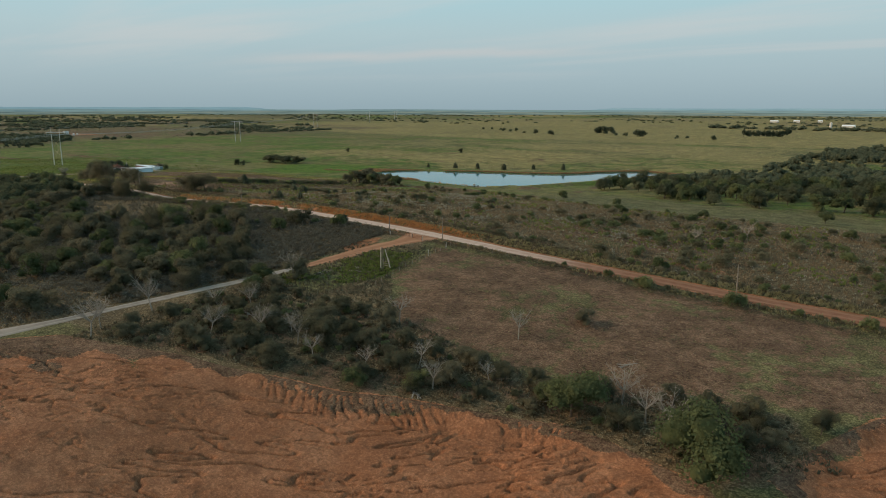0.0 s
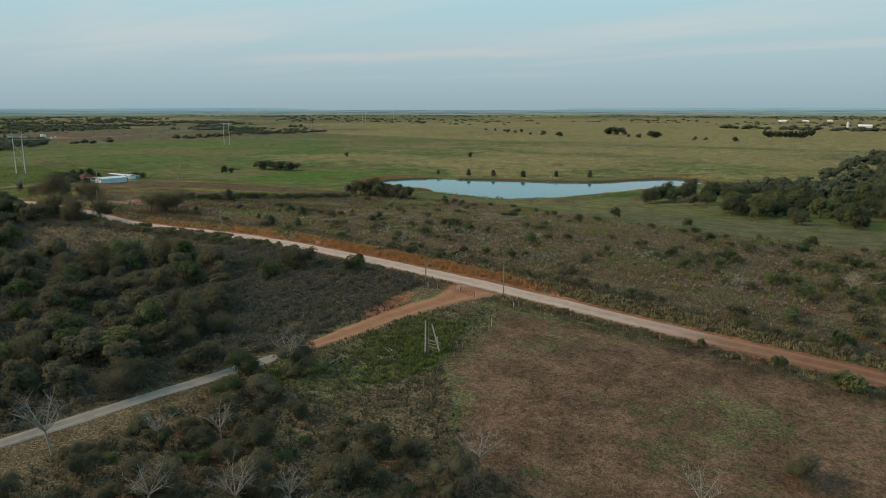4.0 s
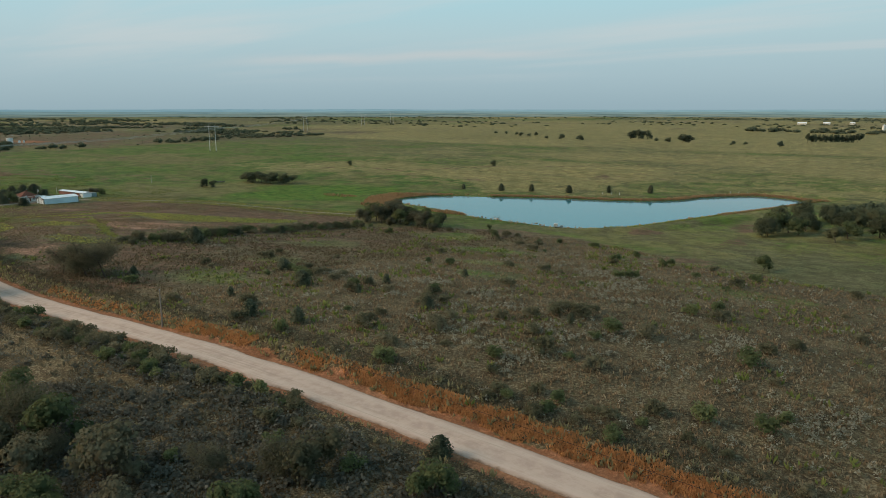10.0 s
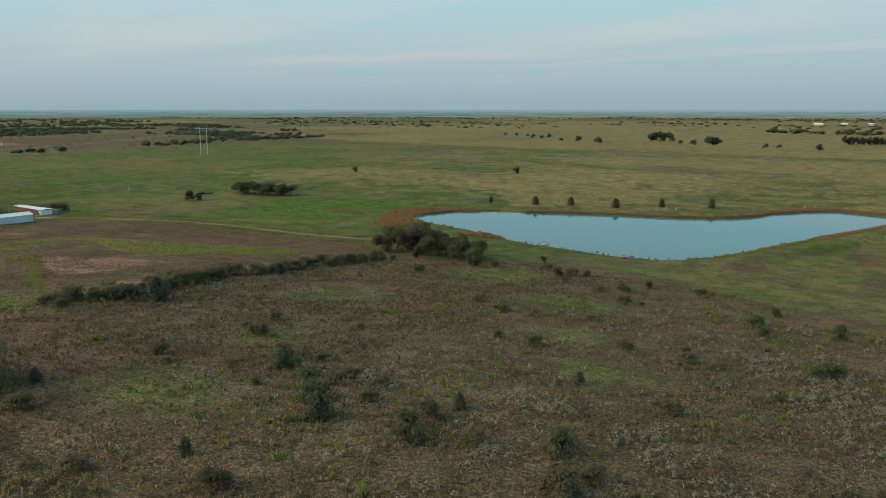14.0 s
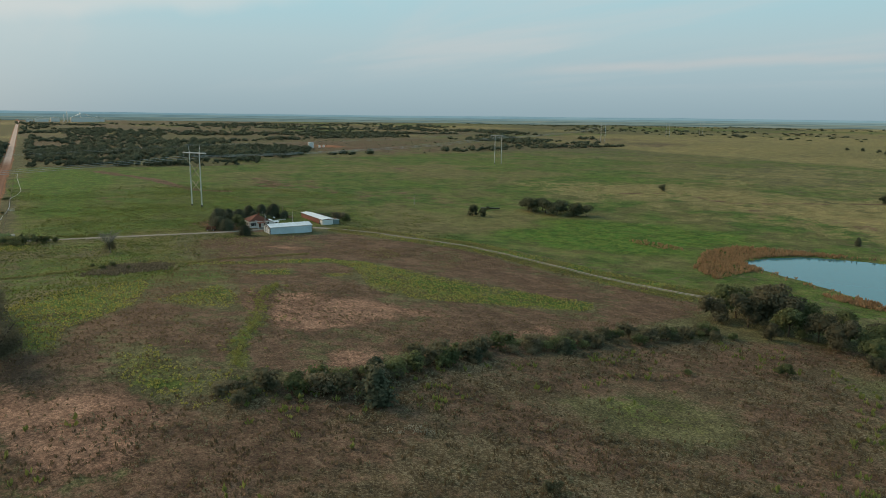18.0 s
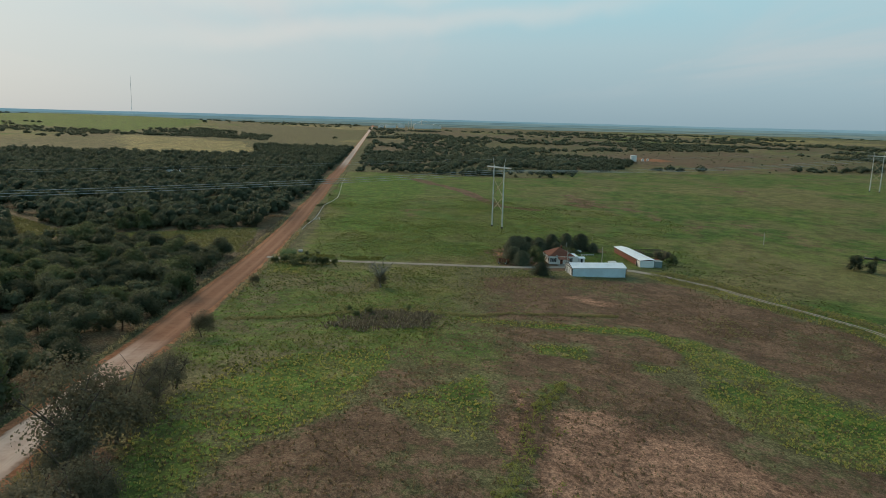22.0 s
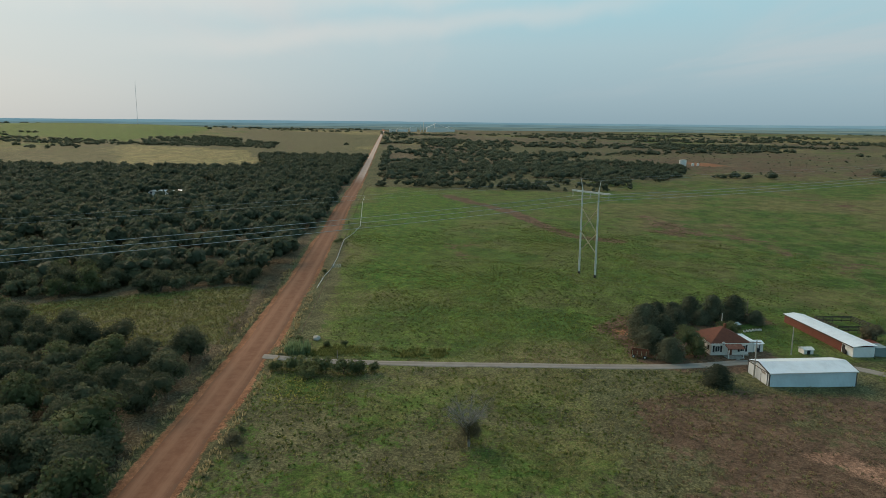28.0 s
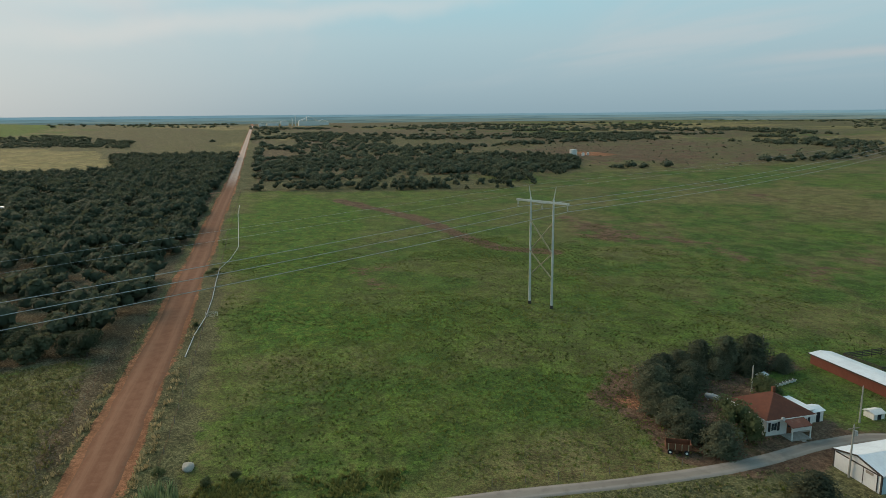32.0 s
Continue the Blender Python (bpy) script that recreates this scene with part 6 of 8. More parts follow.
M_CONC = surface("concrete", (0.34, 0.32, 0.29), (0.42, 0.40, 0.36), 1.5, 0.9, fine=14)
M_TANK = surface("grey_tank_paint", (0.36, 0.37, 0.37), (0.46, 0.47, 0.46), 1.5, 0.45, fine=14, relief=0.05)
M_POLE = surface("pole_wood", (0.20, 0.17, 0.14), (0.29, 0.25, 0.21), 1.2, 0.9, fine=16)
M_PALEPOLE = surface("pale_pole_wood", (0.38, 0.36, 0.31), (0.46, 0.43, 0.38), 1.2, 0.9, fine=16)
M_RUBBER = surface("tyre_rubber", (0.025, 0.025, 0.025), (0.04, 0.038, 0.036), 4, 0.9)
M_ORANGE = surface("faded_orange_brace", (0.46, 0.38, 0.22), (0.40, 0.35, 0.24), 1, 0.7)
M_PIPE = surface("white_poly_pipe", (0.62, 0.63, 0.62), (0.70, 0.71, 0.70), 1, 0.5, relief=0.03)
M_STRIP = surface("bird_house_wood", (0.30, 0.27, 0.23), (0.36, 0.33, 0.29), 3, 0.85)


def glass_mat():
    m, nt, N, L, p = nodes_of("window_glass")
    p.inputs["Base Color"].default_value = (0.03, 0.04, 0.045, 1)
    p.inputs["Roughness"].default_value = 0.06
    return m


M_GLASS = glass_mat()


def gable_shed():
    """Long white metal shed, low gable along y, sliding doors in the end wall."""
    L_, W_, E_, R_ = 18.9, 8.4, 2.75, 3.75
    s = thing("metal_shed", -538.2, 314.2, "long white ribbed metal shed with a shallow pale roof", "shed", 0, z=-1.05)
    x, y = W_ / 2, L_ / 2
    for sx in (-1, 1):
        part("wall", boxes((sx * x - 0.06, sx * x + 0.06, -y, y, -0.6, E_)), M_SHEDSIDE, s, "white sheet side wall with blue skylight painted in")
        bm = bmesh.new()
        slab(bm, [(0, -y - 0.25, R_), (0, y + 0.25, R_), (sx * (x + 0.3), y + 0.25, E_ - 0.02), (sx * (x + 0.3), -y - 0.25, E_ - 0.02)], 0.08)
        part("roof", bm, M_ROOF, s, "pale blue-white sheet roof slope")
        part("eave_trim", boxes((sx * (x + 0.3) - 0.05, sx * (x + 0.3) + 0.05, -y - 0.27, y + 0.27, E_ - 0.24, E_ - 0.04)), M_STEEL, s)
    for sy in (-1, 1):
        bm = bmesh.new()
        pr = [(-x + 0.07, -0.6), (x - 0.07, -0.6), (x - 0.07, E_ - 0.1), (0, R_ - 0.12), (-x + 0.07, E_ - 0.1)]
        a = [bm.verts.new((px, sy * y - 0.05, pz)) for px, pz in pr]
        b = [bm.verts.new((px, sy * y + 0.05, pz)) for px, pz in pr]
        bm.faces.new(a); bm.faces.new(b[::-1])
        for i in range(5):
            bm.faces.new((a[i], b[i], b[(i + 1) % 5], a[(i + 1) % 5]))
        part("end_wall", bm, M_WHITEX, s)
        for sx in (-1, 1):
            bm = bmesh.new()
            slab(bm, [(sx * (x + 0.32), sy * (y + 0.27) - 0.06, E_), (0, sy * (y + 0.27) - 0.06, R_ + 0.03), (0, sy * (y + 0.27) + 0.06, R_ + 0.03), (sx * (x + 0.32), sy * (y + 0.27) + 0.06, E_)], 0.22)
            part("rake_trim", bm, M_DARKTRIM, s, "dark brown rake trim")
            part("corner_trim", boxes((sx * x - 0.1, sx * x + 0.1, sy * y - 0.1, sy * y + 0.1, -0.6, E_ - 0.05)), M_DARKTRIM, s, "dark brown corner trim")
    for k in (-2.4, 0.0, 2.4):
        d = part("sliding_door", boxes((k - 1.15, k + 1.15, -y - 0.14, -y - 0.07, -0.1, 2.35)), M_WHITEX, s, "white sliding door panel")
        part("door_edge", boxes((k + 1.13, k + 1.22, -y - 0.17, -y - 0.07, -0.1, 2.4)), M_DARKTRIM, d)
    part("door_track", boxes((-3.8, 3.8, -y - 0.2, -y - 0.07, 2.42, 2.56)), M_DARKTRIM, s)
    part("vent_panel", boxes((1.6, 2.9, -y - 0.18, -y - 0.15, 1.9, 2.3)), M_STRIP, s, "slatted wooden vent panel")
    return s


gable_shed()


def long_barn():
    """Long low barn along x: red metal, pale roof falling to one side, white end room, grey lean-to."""
    s = thing("long_barn", -566, 338.6, "long low red metal barn with a pale roof", "barn", 0, z=-1.6)
    x0, x1, y0, y1 = -15.0, 9.4, -2.7, 2.7
    part("front_wall", boxes((x0, x1, y0 - 0.05, y0 + 0.05, -0.6, 2.15)), M_BARN, s)
    part("back_wall", boxes((x0, 13.6, y1 - 0.05, y1 + 0.05, -0.6, 1.95)), M_BARN, s)
    part("end_wall", boxes((x0 - 0.05, x0 + 0.05, y0 + 0.06, y1 - 0.06, -0.6, 2.05)), M_BARN, s)
    bm = bmesh.new()
    slab(bm, [(x0 - 0.4, y0 - 0.35, 2.3), (13.9, y0 - 0.35, 2.3), (13.9, 0, 2.62), (x0 - 0.4, 0, 2.62)], 0.08)
    part("roof", bm, M_ROOFX, s, "pale blue sheet roof slope")
    bm = bmesh.new()
    slab(bm, [(x0 - 0.4, 0.01, 2.62), (13.9, 0.01, 2.62), (13.9, y1 + 0.35, 2.5), (x0 - 0.4, y1 + 0.35, 2.02)], 0.08)
    part("roof", bm, M_ROOFX, s, "pale blue sheet roof slope")
    part("room_wall", boxes((x1 + 0.06, 13.6, y0 - 0.05, y0 + 0.05, -0.6, 2.15)), M_WHITEX, s, "white sheet wall of the end room")
    part("room_end", boxes((13.55, 13.66, y0 + 0.06, y1 - 0.06, -0.6, 2.1)), M_WHITE, s, "white sheet end wall")
    # flat black panel on the uncut wall paints in the shade of an open door
    part("door_shade_panel", boxes((x1 + 0.3, x1 + 1.3, y0 - 0.1, y0 - 0.06, -0.2, 1.75)), M_BLACK, s, "flat black panel painting in the shade of an open door")
    part("fascia", boxes((x0 - 0.42, 13.92, y0 - 0.42, y0 - 0.34, 2.06, 2.27)), M_DARKTRIM, s)
    t = part("tank_wheel", rod((11.2, y0 - 0.25, 0.3), (11.2, y0 - 0.5, 0.3), 0.55, None, 16), M_RUBBER, s, "old tyre leaning on the wall")
    l = part("lean_to", boxes((10.2, 13.4, y1 + 0.1, y1 + 3.2, -0.6, 1.7)), M_TEAL, s, "grey-teal sheet lean-to")
    part("lean_to_roof", boxes((10.0, 13.6, y1 + 0.45, y1 + 3.4, 1.7, 1.8)), M_TEAL, l)
    part("side_shed", boxes((6.0, 9.6, y1 + 0.5, y1 + 4.4, -0.6, 1.5)), M_BARN, s, "low red board pen")
    return s


long_barn()


def farmhouse():
    h = thing("farmhouse", -558.0, 306.2, "white wooden farmhouse with a rust-red hip roof", "house", 0, z=-1.15)
    X, Y, E = 4.5, 4.5, 3.0
    part("wall", boxes((X - 0.08, X + 0.08, -Y, Y, -0.5, E)), M_PAINT, h)
    part("wall", boxes((-X - 0.08, -X + 0.08, -Y, Y, -0.5, E)), M_PAINT, h)
    for sy in (-1, 1):
        part("wall", boxes((-X + 0.09, X - 0.09, sy * Y - 0.08, sy * Y + 0.08, -0.5, E)), M_PAINT, h)
    part("foundation", boxes((-X - 0.12, X + 0.12, -Y - 0.12, Y + 0.12, -0.7, 0.12)), M_CONC, h)
    bm = bmesh.new()
    o = 0.5
    c = [(-X - o, -Y - o, E), (X + o, -Y - o, E), (X + o, Y + o, E), (-X - o, Y + o, E)]
    r = [(-0.4, 0, 5.6), (0.4, 0, 5.6)]
    vc, vr = [bm.verts.new(p) for p in c], [bm.verts.new(p) for p in r]
    for f in ((vc[0], vc[1], vr[1], vr[0]), (vc[1], vc[2], vr[1]), (vc[2], vc[3], vr[0], vr[1]), (vc[3], vc[0], vr[0])):
        bm.faces.new(f)
    bm.faces.new(vc[::-1])
    part("roof", bm, M_SHINGLE, h, "rust-red shingled hip roof")
    part("fascia", boxes((X + o - 0.02, X + o + 0.05, -Y - o, Y + o, E - 0.16, E + 0.02)), M_PAINT, h)
    part("fascia", boxes((-X - o, X + o, -Y - o - 0.05, -Y - o + 0.02, E - 0.16, E + 0.02)), M_PAINT, h)
    part("chimney", boxes((-1.4, -0.9, 1.0, 1.5, 4.4, 6.0)), M_RUST, h)
    for yy in (-3.1, 3.0):
        w = part("window", boxes((X + 0.08, X + 0.13, yy - 0.62, yy + 0.62, 0.9, 2.35)), M_PAINT, h, "white framed window")
        for k in (-0.27, 0.27):
            part("pane", boxes((X + 0.13, X + 0.15, yy + k - 0.24, yy + k + 0.24, 1.0, 2.25)), M_GLASS, w)
        for k in (-1, 1):
            part("shutter", boxes((X + 0.08, X + 0.14, yy + k * 0.9 - 0.22, yy + k * 0.9 + 0.22, 0.85, 2.4)), M_BLACK, h, "black shutter")
    d = part("door", boxes((X + 0.08, X + 0.14, -0.5, 0.45, 0.1, 2.15)), M_RUST, h, "brown front door")
    part("door_pane", boxes((X + 0.14, X + 0.16, -0.3, 0.25, 1.2, 1.95)), M_GLASS, d)
    part("knob", boxes((X + 0.14, X + 0.2, 0.28, 0.36, 1.0, 1.08)), M_STEEL, d)
    bm = bmesh.new()
    slab(bm, [(X + 0.3, -1.7, 2.95), (X + 0.3, 2.3, 2.95), (X + 2.7, 2.3, 2.35), (X + 2.7, -1.7, 2.35)], 0.1)
    part("porch_roof", bm, M_PORCH, h, "rusty ribbed porch roof")
    for yy in (-1.5, 2.1):
        part("porch_post", boxes((X + 2.42, X + 2.58, yy - 0.08, yy + 0.08, -0.3, 2.32)), M_PAINT, h)
    part("porch_floor", boxes((X + 0.1, X + 2.7, -1.7, 2.3, -0.5, 0.1)), M_CONC, h)
    part("porch_step", boxes((X + 2.72, X + 3.2, -0.8, 1.0, -0.5, -0.05)), M_CONC, h)
    ds = part("satellite_dish", rod((X + 0.9, -2.1, 3.2), (X + 1.1, -2.1, 3.3), 0.38, 0.30, 14), M_TANK, h, "grey satellite dish")
    part("dish_mast", rod((X + 0.5, -2.1, 2.9), (X + 0.9, -2.1, 3.2), 0.04), M_STEEL, ds)
    for xx in (-2.8, 0.8, 3.2):
        w = part("window", boxes((xx - 0.5, xx + 0.5, -Y - 0.13, -Y - 0.08, 0.95, 2.3)), M_PAINT, h, "white framed side window")
        part("pane", boxes((xx - 0.4, xx + 0.4, -Y - 0.15, -Y - 0.13, 1.05, 2.2)), M_GLASS, w)
    # low white room at the back
    part("back_room", boxes((-X + 1.0, X - 2.2, Y + 0.1, Y + 2.4, -0.5, 2.5)), M_PAINT, h, "white lean-to room")
    part("back_room_roof", boxes((-X + 0.8, X - 2.0, Y + 0.55, Y + 2.6, 2.5, 2.6)), M_ROOFX, h)
    return h


farmhouse()


def small_shed(x, y, w, d, h, wall, roof, label, rz=0, name="small_shed"):
    s = thing(name, x, y, label, "shed", rz)
    part("body", boxes((-w / 2, w / 2, -d / 2, d / 2, -0.3, h)), wall, s)
    bm = bmesh.new()
    for k in (-1, 1):
        slab(bm, [(0, -d / 2 - 0.2, h + 0.45), (0, d / 2 + 0.2, h + 0.45), (k * (w / 2 + 0.25), d / 2 + 0.2, h + 0.02), (k * (w / 2 + 0.25), -d / 2 - 0.2, h + 0.02)], 0.06)
    part("roof", bm, roof, s)
    part("door", boxes((w / 2, w / 2 + 0.05, -0.4, 0.4, 0.0, min(h - 0.1, 1.8))), M_BLACK if wall is not M_BLACK else M_PAINT, s)
    return s


small_shed(-557.5, 314.6, 2.6, 2.4, 2.0, M_PAINT, M_ROOFX, "small pale blue-white garden shed beside the house", 4)
small_shed(-555.5, 326.2, 2.2, 2.4, 1.1, M_PAINT, M_PAINT, "small white well house with a white roof", 0, "well_house")
small_shed(-575.5, 319.0, 1.6, 1.6, 0.9, M_STRIP, M_STEEL, "little grey wooden dog house", 30, "dog_house")
for i in range(6):
    t = thing("planter_tub", -571.5 - i * 0.25, 319.4 + i * 1.0, "white round planter tub on the lawn", "tub", 0, "row of white tubs")
    bm = bmesh.new(); limb(bm, (0, 0, 0), (0, 0, 0.5), 0.33, 0.42, 12)
    part("tub", bm, M_PAINT, t)
    part("earth", rod((0, 0, 0.44), (0, 0, 0.52), 0.36, 0.34, 12), M_DARKTRIM, t)


def propane(x, y, rz):
    t = thing("propane_tank", x, y, "grey horizontal propane tank on short legs", "tank", rz)
    bm = bmesh.new()
    pr = [(-1.45, 0.05), (-1.38, 0.3), (-1.15, 0.48), (1.15, 0.48), (1.38, 0.3), (1.45, 0.05)]
    for (a, r0), (b, r1) in zip(pr, pr[1:]):
        limb(bm, (a, 0, 0.95), (b, 0, 0.95), r0, r1, 14)
    part("body", bm, M_TANK, t)
    for k in (-0.8, 0.8):
        part("leg", boxes((k - 0.08, k + 0.08, -0.35, 0.35, -0.2, 0.55)), M_CONC, t)
    part("valve_dome", rod((0, 0, 1.4), (0, 0, 1.62), 0.16, 0.12), M_STEEL, t)


propane(-568.5, 302.3, 35)


def hay_cart(x, y, rz):
    c = thing("farm_wagon", x, y, "rusty red open farm wagon on rubber tyres", "wagon", rz)
    part("bed", boxes((-1.9, 1.9, -0.95, 0.95, 0.75, 0.87)), M_RUST, c)
    for sy in (-1, 1):
        part("side", boxes((-1.9, 1.9, sy * 0.95 - 0.04, sy * 0.95 + 0.04, 0.87, 1.75)), M_RUST, c, "rusty side board")
        for k in (-1.5, -0.5, 0.5, 1.5):
            part("stake", boxes((k - 0.05, k + 0.05, sy * 1.02 - 0.03, sy * 1.02 + 0.03, 0.7, 1.8)), M_ORANGE, c, "faded orange side stake")
        for k in (-1.25, 1.25):
            w = part("wheel", rod((k, sy * 0.98, 0.4), (k, sy * 1.2, 0.4), 0.4, None, 16), M_RUBBER, c, "black rubber tyre")
            part("rim", rod((k, sy * 1.19, 0.4), (k, sy * 1.23, 0.4), 0.2, None, 12), M_PAINT, w, "white rim")
    for k in (-1.9, 1.9):
        part("end_board", boxes((k - 0.04, k + 0.04, -0.9, 0.9, 0.87, 1.75)), M_RUST, c)
    part("axle", rod((-1.25, -1, 0.4), (-1.25, 1, 0.4), 0.06), M_RUST, c)
    part("axle", rod((1.25, -1, 0.4), (1.25, 1, 0.4), 0.06), M_RUST, c)
    part("drawbar", rod((1.9, 0, 0.5), (3.6, 0, 0.25), 0.06), M_RUST, c)


hay_cart(-552.3, 284.2, 62)


def corral():
    """Dark board pen behind the barn."""
    P = [(-581, 344.5), (-572, 345.5), (-572.5, 357), (-582, 356), (-581, 344.5)]
    f = thing("corral_fence", -577, 350, "dark weathered board pen behind the barn", "fence")
    o = f.location
    for (ax, ay), (bx, by) in zip(P, P[1:]):
        n = max(2, int(math.hypot(bx - ax, by - ay) / 2.4))
        for i in range(n):
            x, y = ax + (bx - ax) * i / n, ay + (by - ay) * i / n
            part("post", rod((x - o.x, y - o.y, zat(x, y) - o.z - 0.3), (x - o.x, y - o.y, zat(x, y) - o.z + 1.7), 0.09, 0.08, 6), M_DARKTRIM, f)
        for k in (0.35, 0.75, 1.15, 1.5):
            za, zb = zat(ax, ay) - o.z + k, zat(bx, by) - o.z + k
            bm = bmesh.new()
            d = Vector((bx - ax, by - ay, 0)).normalized()
            s = Vector((-d.y, d.x, 0)) * 0.03
            q = [Vector((ax - o.x, ay - o.y, za)), Vector((bx - o.x, by - o.y, zb))]
            v = [bm.verts.new(p + w + Vector((0, 0, e))) for p in q for w in (s, -s) for e in (0, 0.2)]
            for g in ((0, 1, 5, 4), (2, 6, 7, 3), (1, 3, 7, 5), (0, 4, 6, 2), (0, 2, 3, 1), (4, 5, 7, 6)):
                bm.faces.new([v[i] for i in g])
            part("board", bm, M_DARKTRIM, f)


corral()
small_pen = [(-545, 346, 1.2), (-541, 349, 1.4), (-537, 352, 1.1), (-533, 350, 1.3)]
for x, y, hh in small_pen:
    p = new("yard_post"); p.location = (x, y, zat(x, y)); tagged(p, "grey wooden yard post", "post", "yard posts")
    part("shaft", rod((0, 0, -0.4), (0, 0, hh), 0.1, 0.08, 6), M_POST, p)


# ---- power line ----
ARM_Z, LEG = 29.0, 3.75
LINE_DIR = Vector((-0.50, 0.866, 0)).normalized()
SIDE = Vector((LINE_DIR.y, -LINE_DIR.x, 0))
TOWERS = [(-452, -31), (-636.0, 296.4), (-836, 641.5), (-1182, 1121), (-1367, 1500), (-1442, 1709)]


def tower(x, y, far=False):
    t = thing("power_pylon", x, y, "tall grey steel H-frame power pylon with cross bracing", "pylon", math.degrees(math.atan2(SIDE.y, SIDE.x)), "power pylons")
    for k in (-1, 1):
        leg = part("pole", rod((k * LEG, 0, -1.0), (k * LEG, 0, ARM_Z + 0.8), 0.36, 0.24, 10), M_STEEL, t)
        part("footing", rod((k * LEG, 0, -0.6), (k * LEG, 0, 0.9), 0.52, 0.46, 10), M_DARKTRIM, leg, "dark base sleeve")
        part("peak", rod((k * LEG, 0, ARM_Z + 0.6), (k * (LEG + 0.75), 0, ARM_Z + 4.2), 0.12, 0.07, 6), M_STEEL, t)
    for z, d in ((11.9, 3.4), (19.6, 4.2)):
        part("brace", rod((-LEG, 0.3, z - d), (LEG, 0.3, z + d), 0.19, None, 6), M_ORANGE, t, "weathered wooden cross brace")
        part("brace", rod((-LEG, -0.3, z + d), (LEG, -0.3, z - d), 0.19, None, 6), M_ORANGE, t, "weathered wooden cross brace")
    part("crossarm", boxes((-8.6, 8.6, -0.22, 0.22, ARM_Z - 0.35, ARM_Z + 0.2)), M_STEEL, t)
    for k in (-8.2, 0.0, 8.2):
        bm = bmesh.new()
        for j in range(5):
            limb(bm, (k, 0, ARM_Z - 0.5 - j * 0.32), (k, 0, ARM_Z - 0.7 - j * 0.32), 0.06, 0.2, 8)
        part("insulator", bm, M_TANK, t)
    return t


for tx, ty in TOWERS:
    tower(tx, ty)


def cable(name, pts, r, sag, label, n=26, mat=None, category="cable"):
    """Wires hung from point to point."""
    line = []
    for a, b in zip(pts, pts[1:]):
        a, b = Vector(a), Vector(b)
        line += [a.lerp(b, i / n) - Vector((0, 0, sag * 4 * (i / n) * (1 - i / n))) for i in range(n)]
    line.append(Vector(pts[-1]))
    bm = bmesh.new()
    rings = []
    for i, p in enumerate(line):
        d = (line[min(i + 1, len(line) - 1)] - line[max(i - 1, 0)]).normalized()
        u = d.cross(Vector((0, 0, 1))).normalized()
        w = u.cross(d)
        rings.append([bm.verts.new(p + (u * math.cos(k * math.pi / 2) + w * math.sin(k * math.pi / 2)) * r) for k in range(4)])
    for a, b in zip(rings, rings[1:]):
        for k in range(4):
            bm.faces.new((a[k], a[(k + 1) % 4], b[(k + 1) % 4], b[k]))
    bm.faces.new(rings[0][::-1]); bm.faces.new(rings[-1])
    return tagged(part(name, bm, mat or M_WIRE), label, category)


zt = [zat(*p) for p in TOWERS]
for k in (-8.2, 0.0, 8.2):
    cable("conductor", [(x + SIDE.x * k, y + SIDE.y * k, z + ARM_Z - 2.1) for (x, y), z in zip(TOWERS[:4], zt)], 0.06, 3.0, "slack aluminium power conductor between pylons")
for k in (-1, 1):
    cable("shield_wire", [(x + SIDE.x * k * (LEG + 0.75), y + SIDE.y * k * (LEG + 0.75), z + ARM_Z + 4.2) for (x, y), z in zip(TOWERS[:3], zt)], 0.018, 2.2, "thin shield wire above the conductors")


def utility_pole(x, y, h, rz=0, arm=False, mat=None, label="weathered wooden utility pole beside the road"):
    t = thing("utility_pole", x, y, label, "pole", rz)
    part("shaft", rod((0, 0, -0.8), (0, 0, h), 0.17, 0.11, 8), mat or M_POLE, t)
    if arm:
        part("crossarm", boxes((-0.06, 0.06, -1.0, 1.0, h - 0.5, h - 0.36)), M_POLE, t)
        part("transformer", rod((0.25, 0.25, h - 1.5), (0.25, 0.25, h - 0.75), 0.22, None, 10), M_TANK, t, "grey pole transformer")
    part("insulator", rod((0, 0, h), (0, 0, h + 0.22), 0.07, 0.05, 6), M_TANK, t)
    return t


ROADPOLES = [(40, 186.5), (-43, 187.0), (-133, 180.6), (-250, 192.0), (-340, 198)]
for x, y in ROADPOLES:
    utility_pole(x, y, 7.2)
for k in (0.0, ):
    cable("road_wire", [(x, y, zat(x, y) + 7.3) for x, y in ROADPOLES[:4]], 0.022, 0.9, "thin single wire along the road poles", 14, M_BLACK)
utility_pole(-152, 176.3, 6.0, label="slender bare pole beside the drive mouth")
utility_pole(-539.0, 304.2, 8.2, 0, True, M_PALEPOLE, "pale utility pole with a transformer by the shed")
utility_pole(-554.3, 321.8, 6.6, 0, False, M_PALEPOLE, "pale wooden yard light pole")
utility_pole(-570.5, 312.5, 5.2, 0, False, M_PALEPOLE, "short pale pole behind the house")
utility_pole(-586.5, 328.0, 4.8, 10, False, None, "dark leaning pole by the cedars")
utility_pole(-609, 417, 5.5, 0, False, M_PALEPOLE, "pale pole standing in the pasture")
utility_pole(-449, 172, 5.5, 0, False, None, "weathered pole standing in the roadside wood")
cable("service_wire", [(-539.0, 304.2, zat(-539, 304.2) + 8.1), (-554.3, 321.8, zat(-554.3, 321.8) + 6.5)], 0.02, 0.4, "thin service wire between yard poles", 8, M_BLACK)


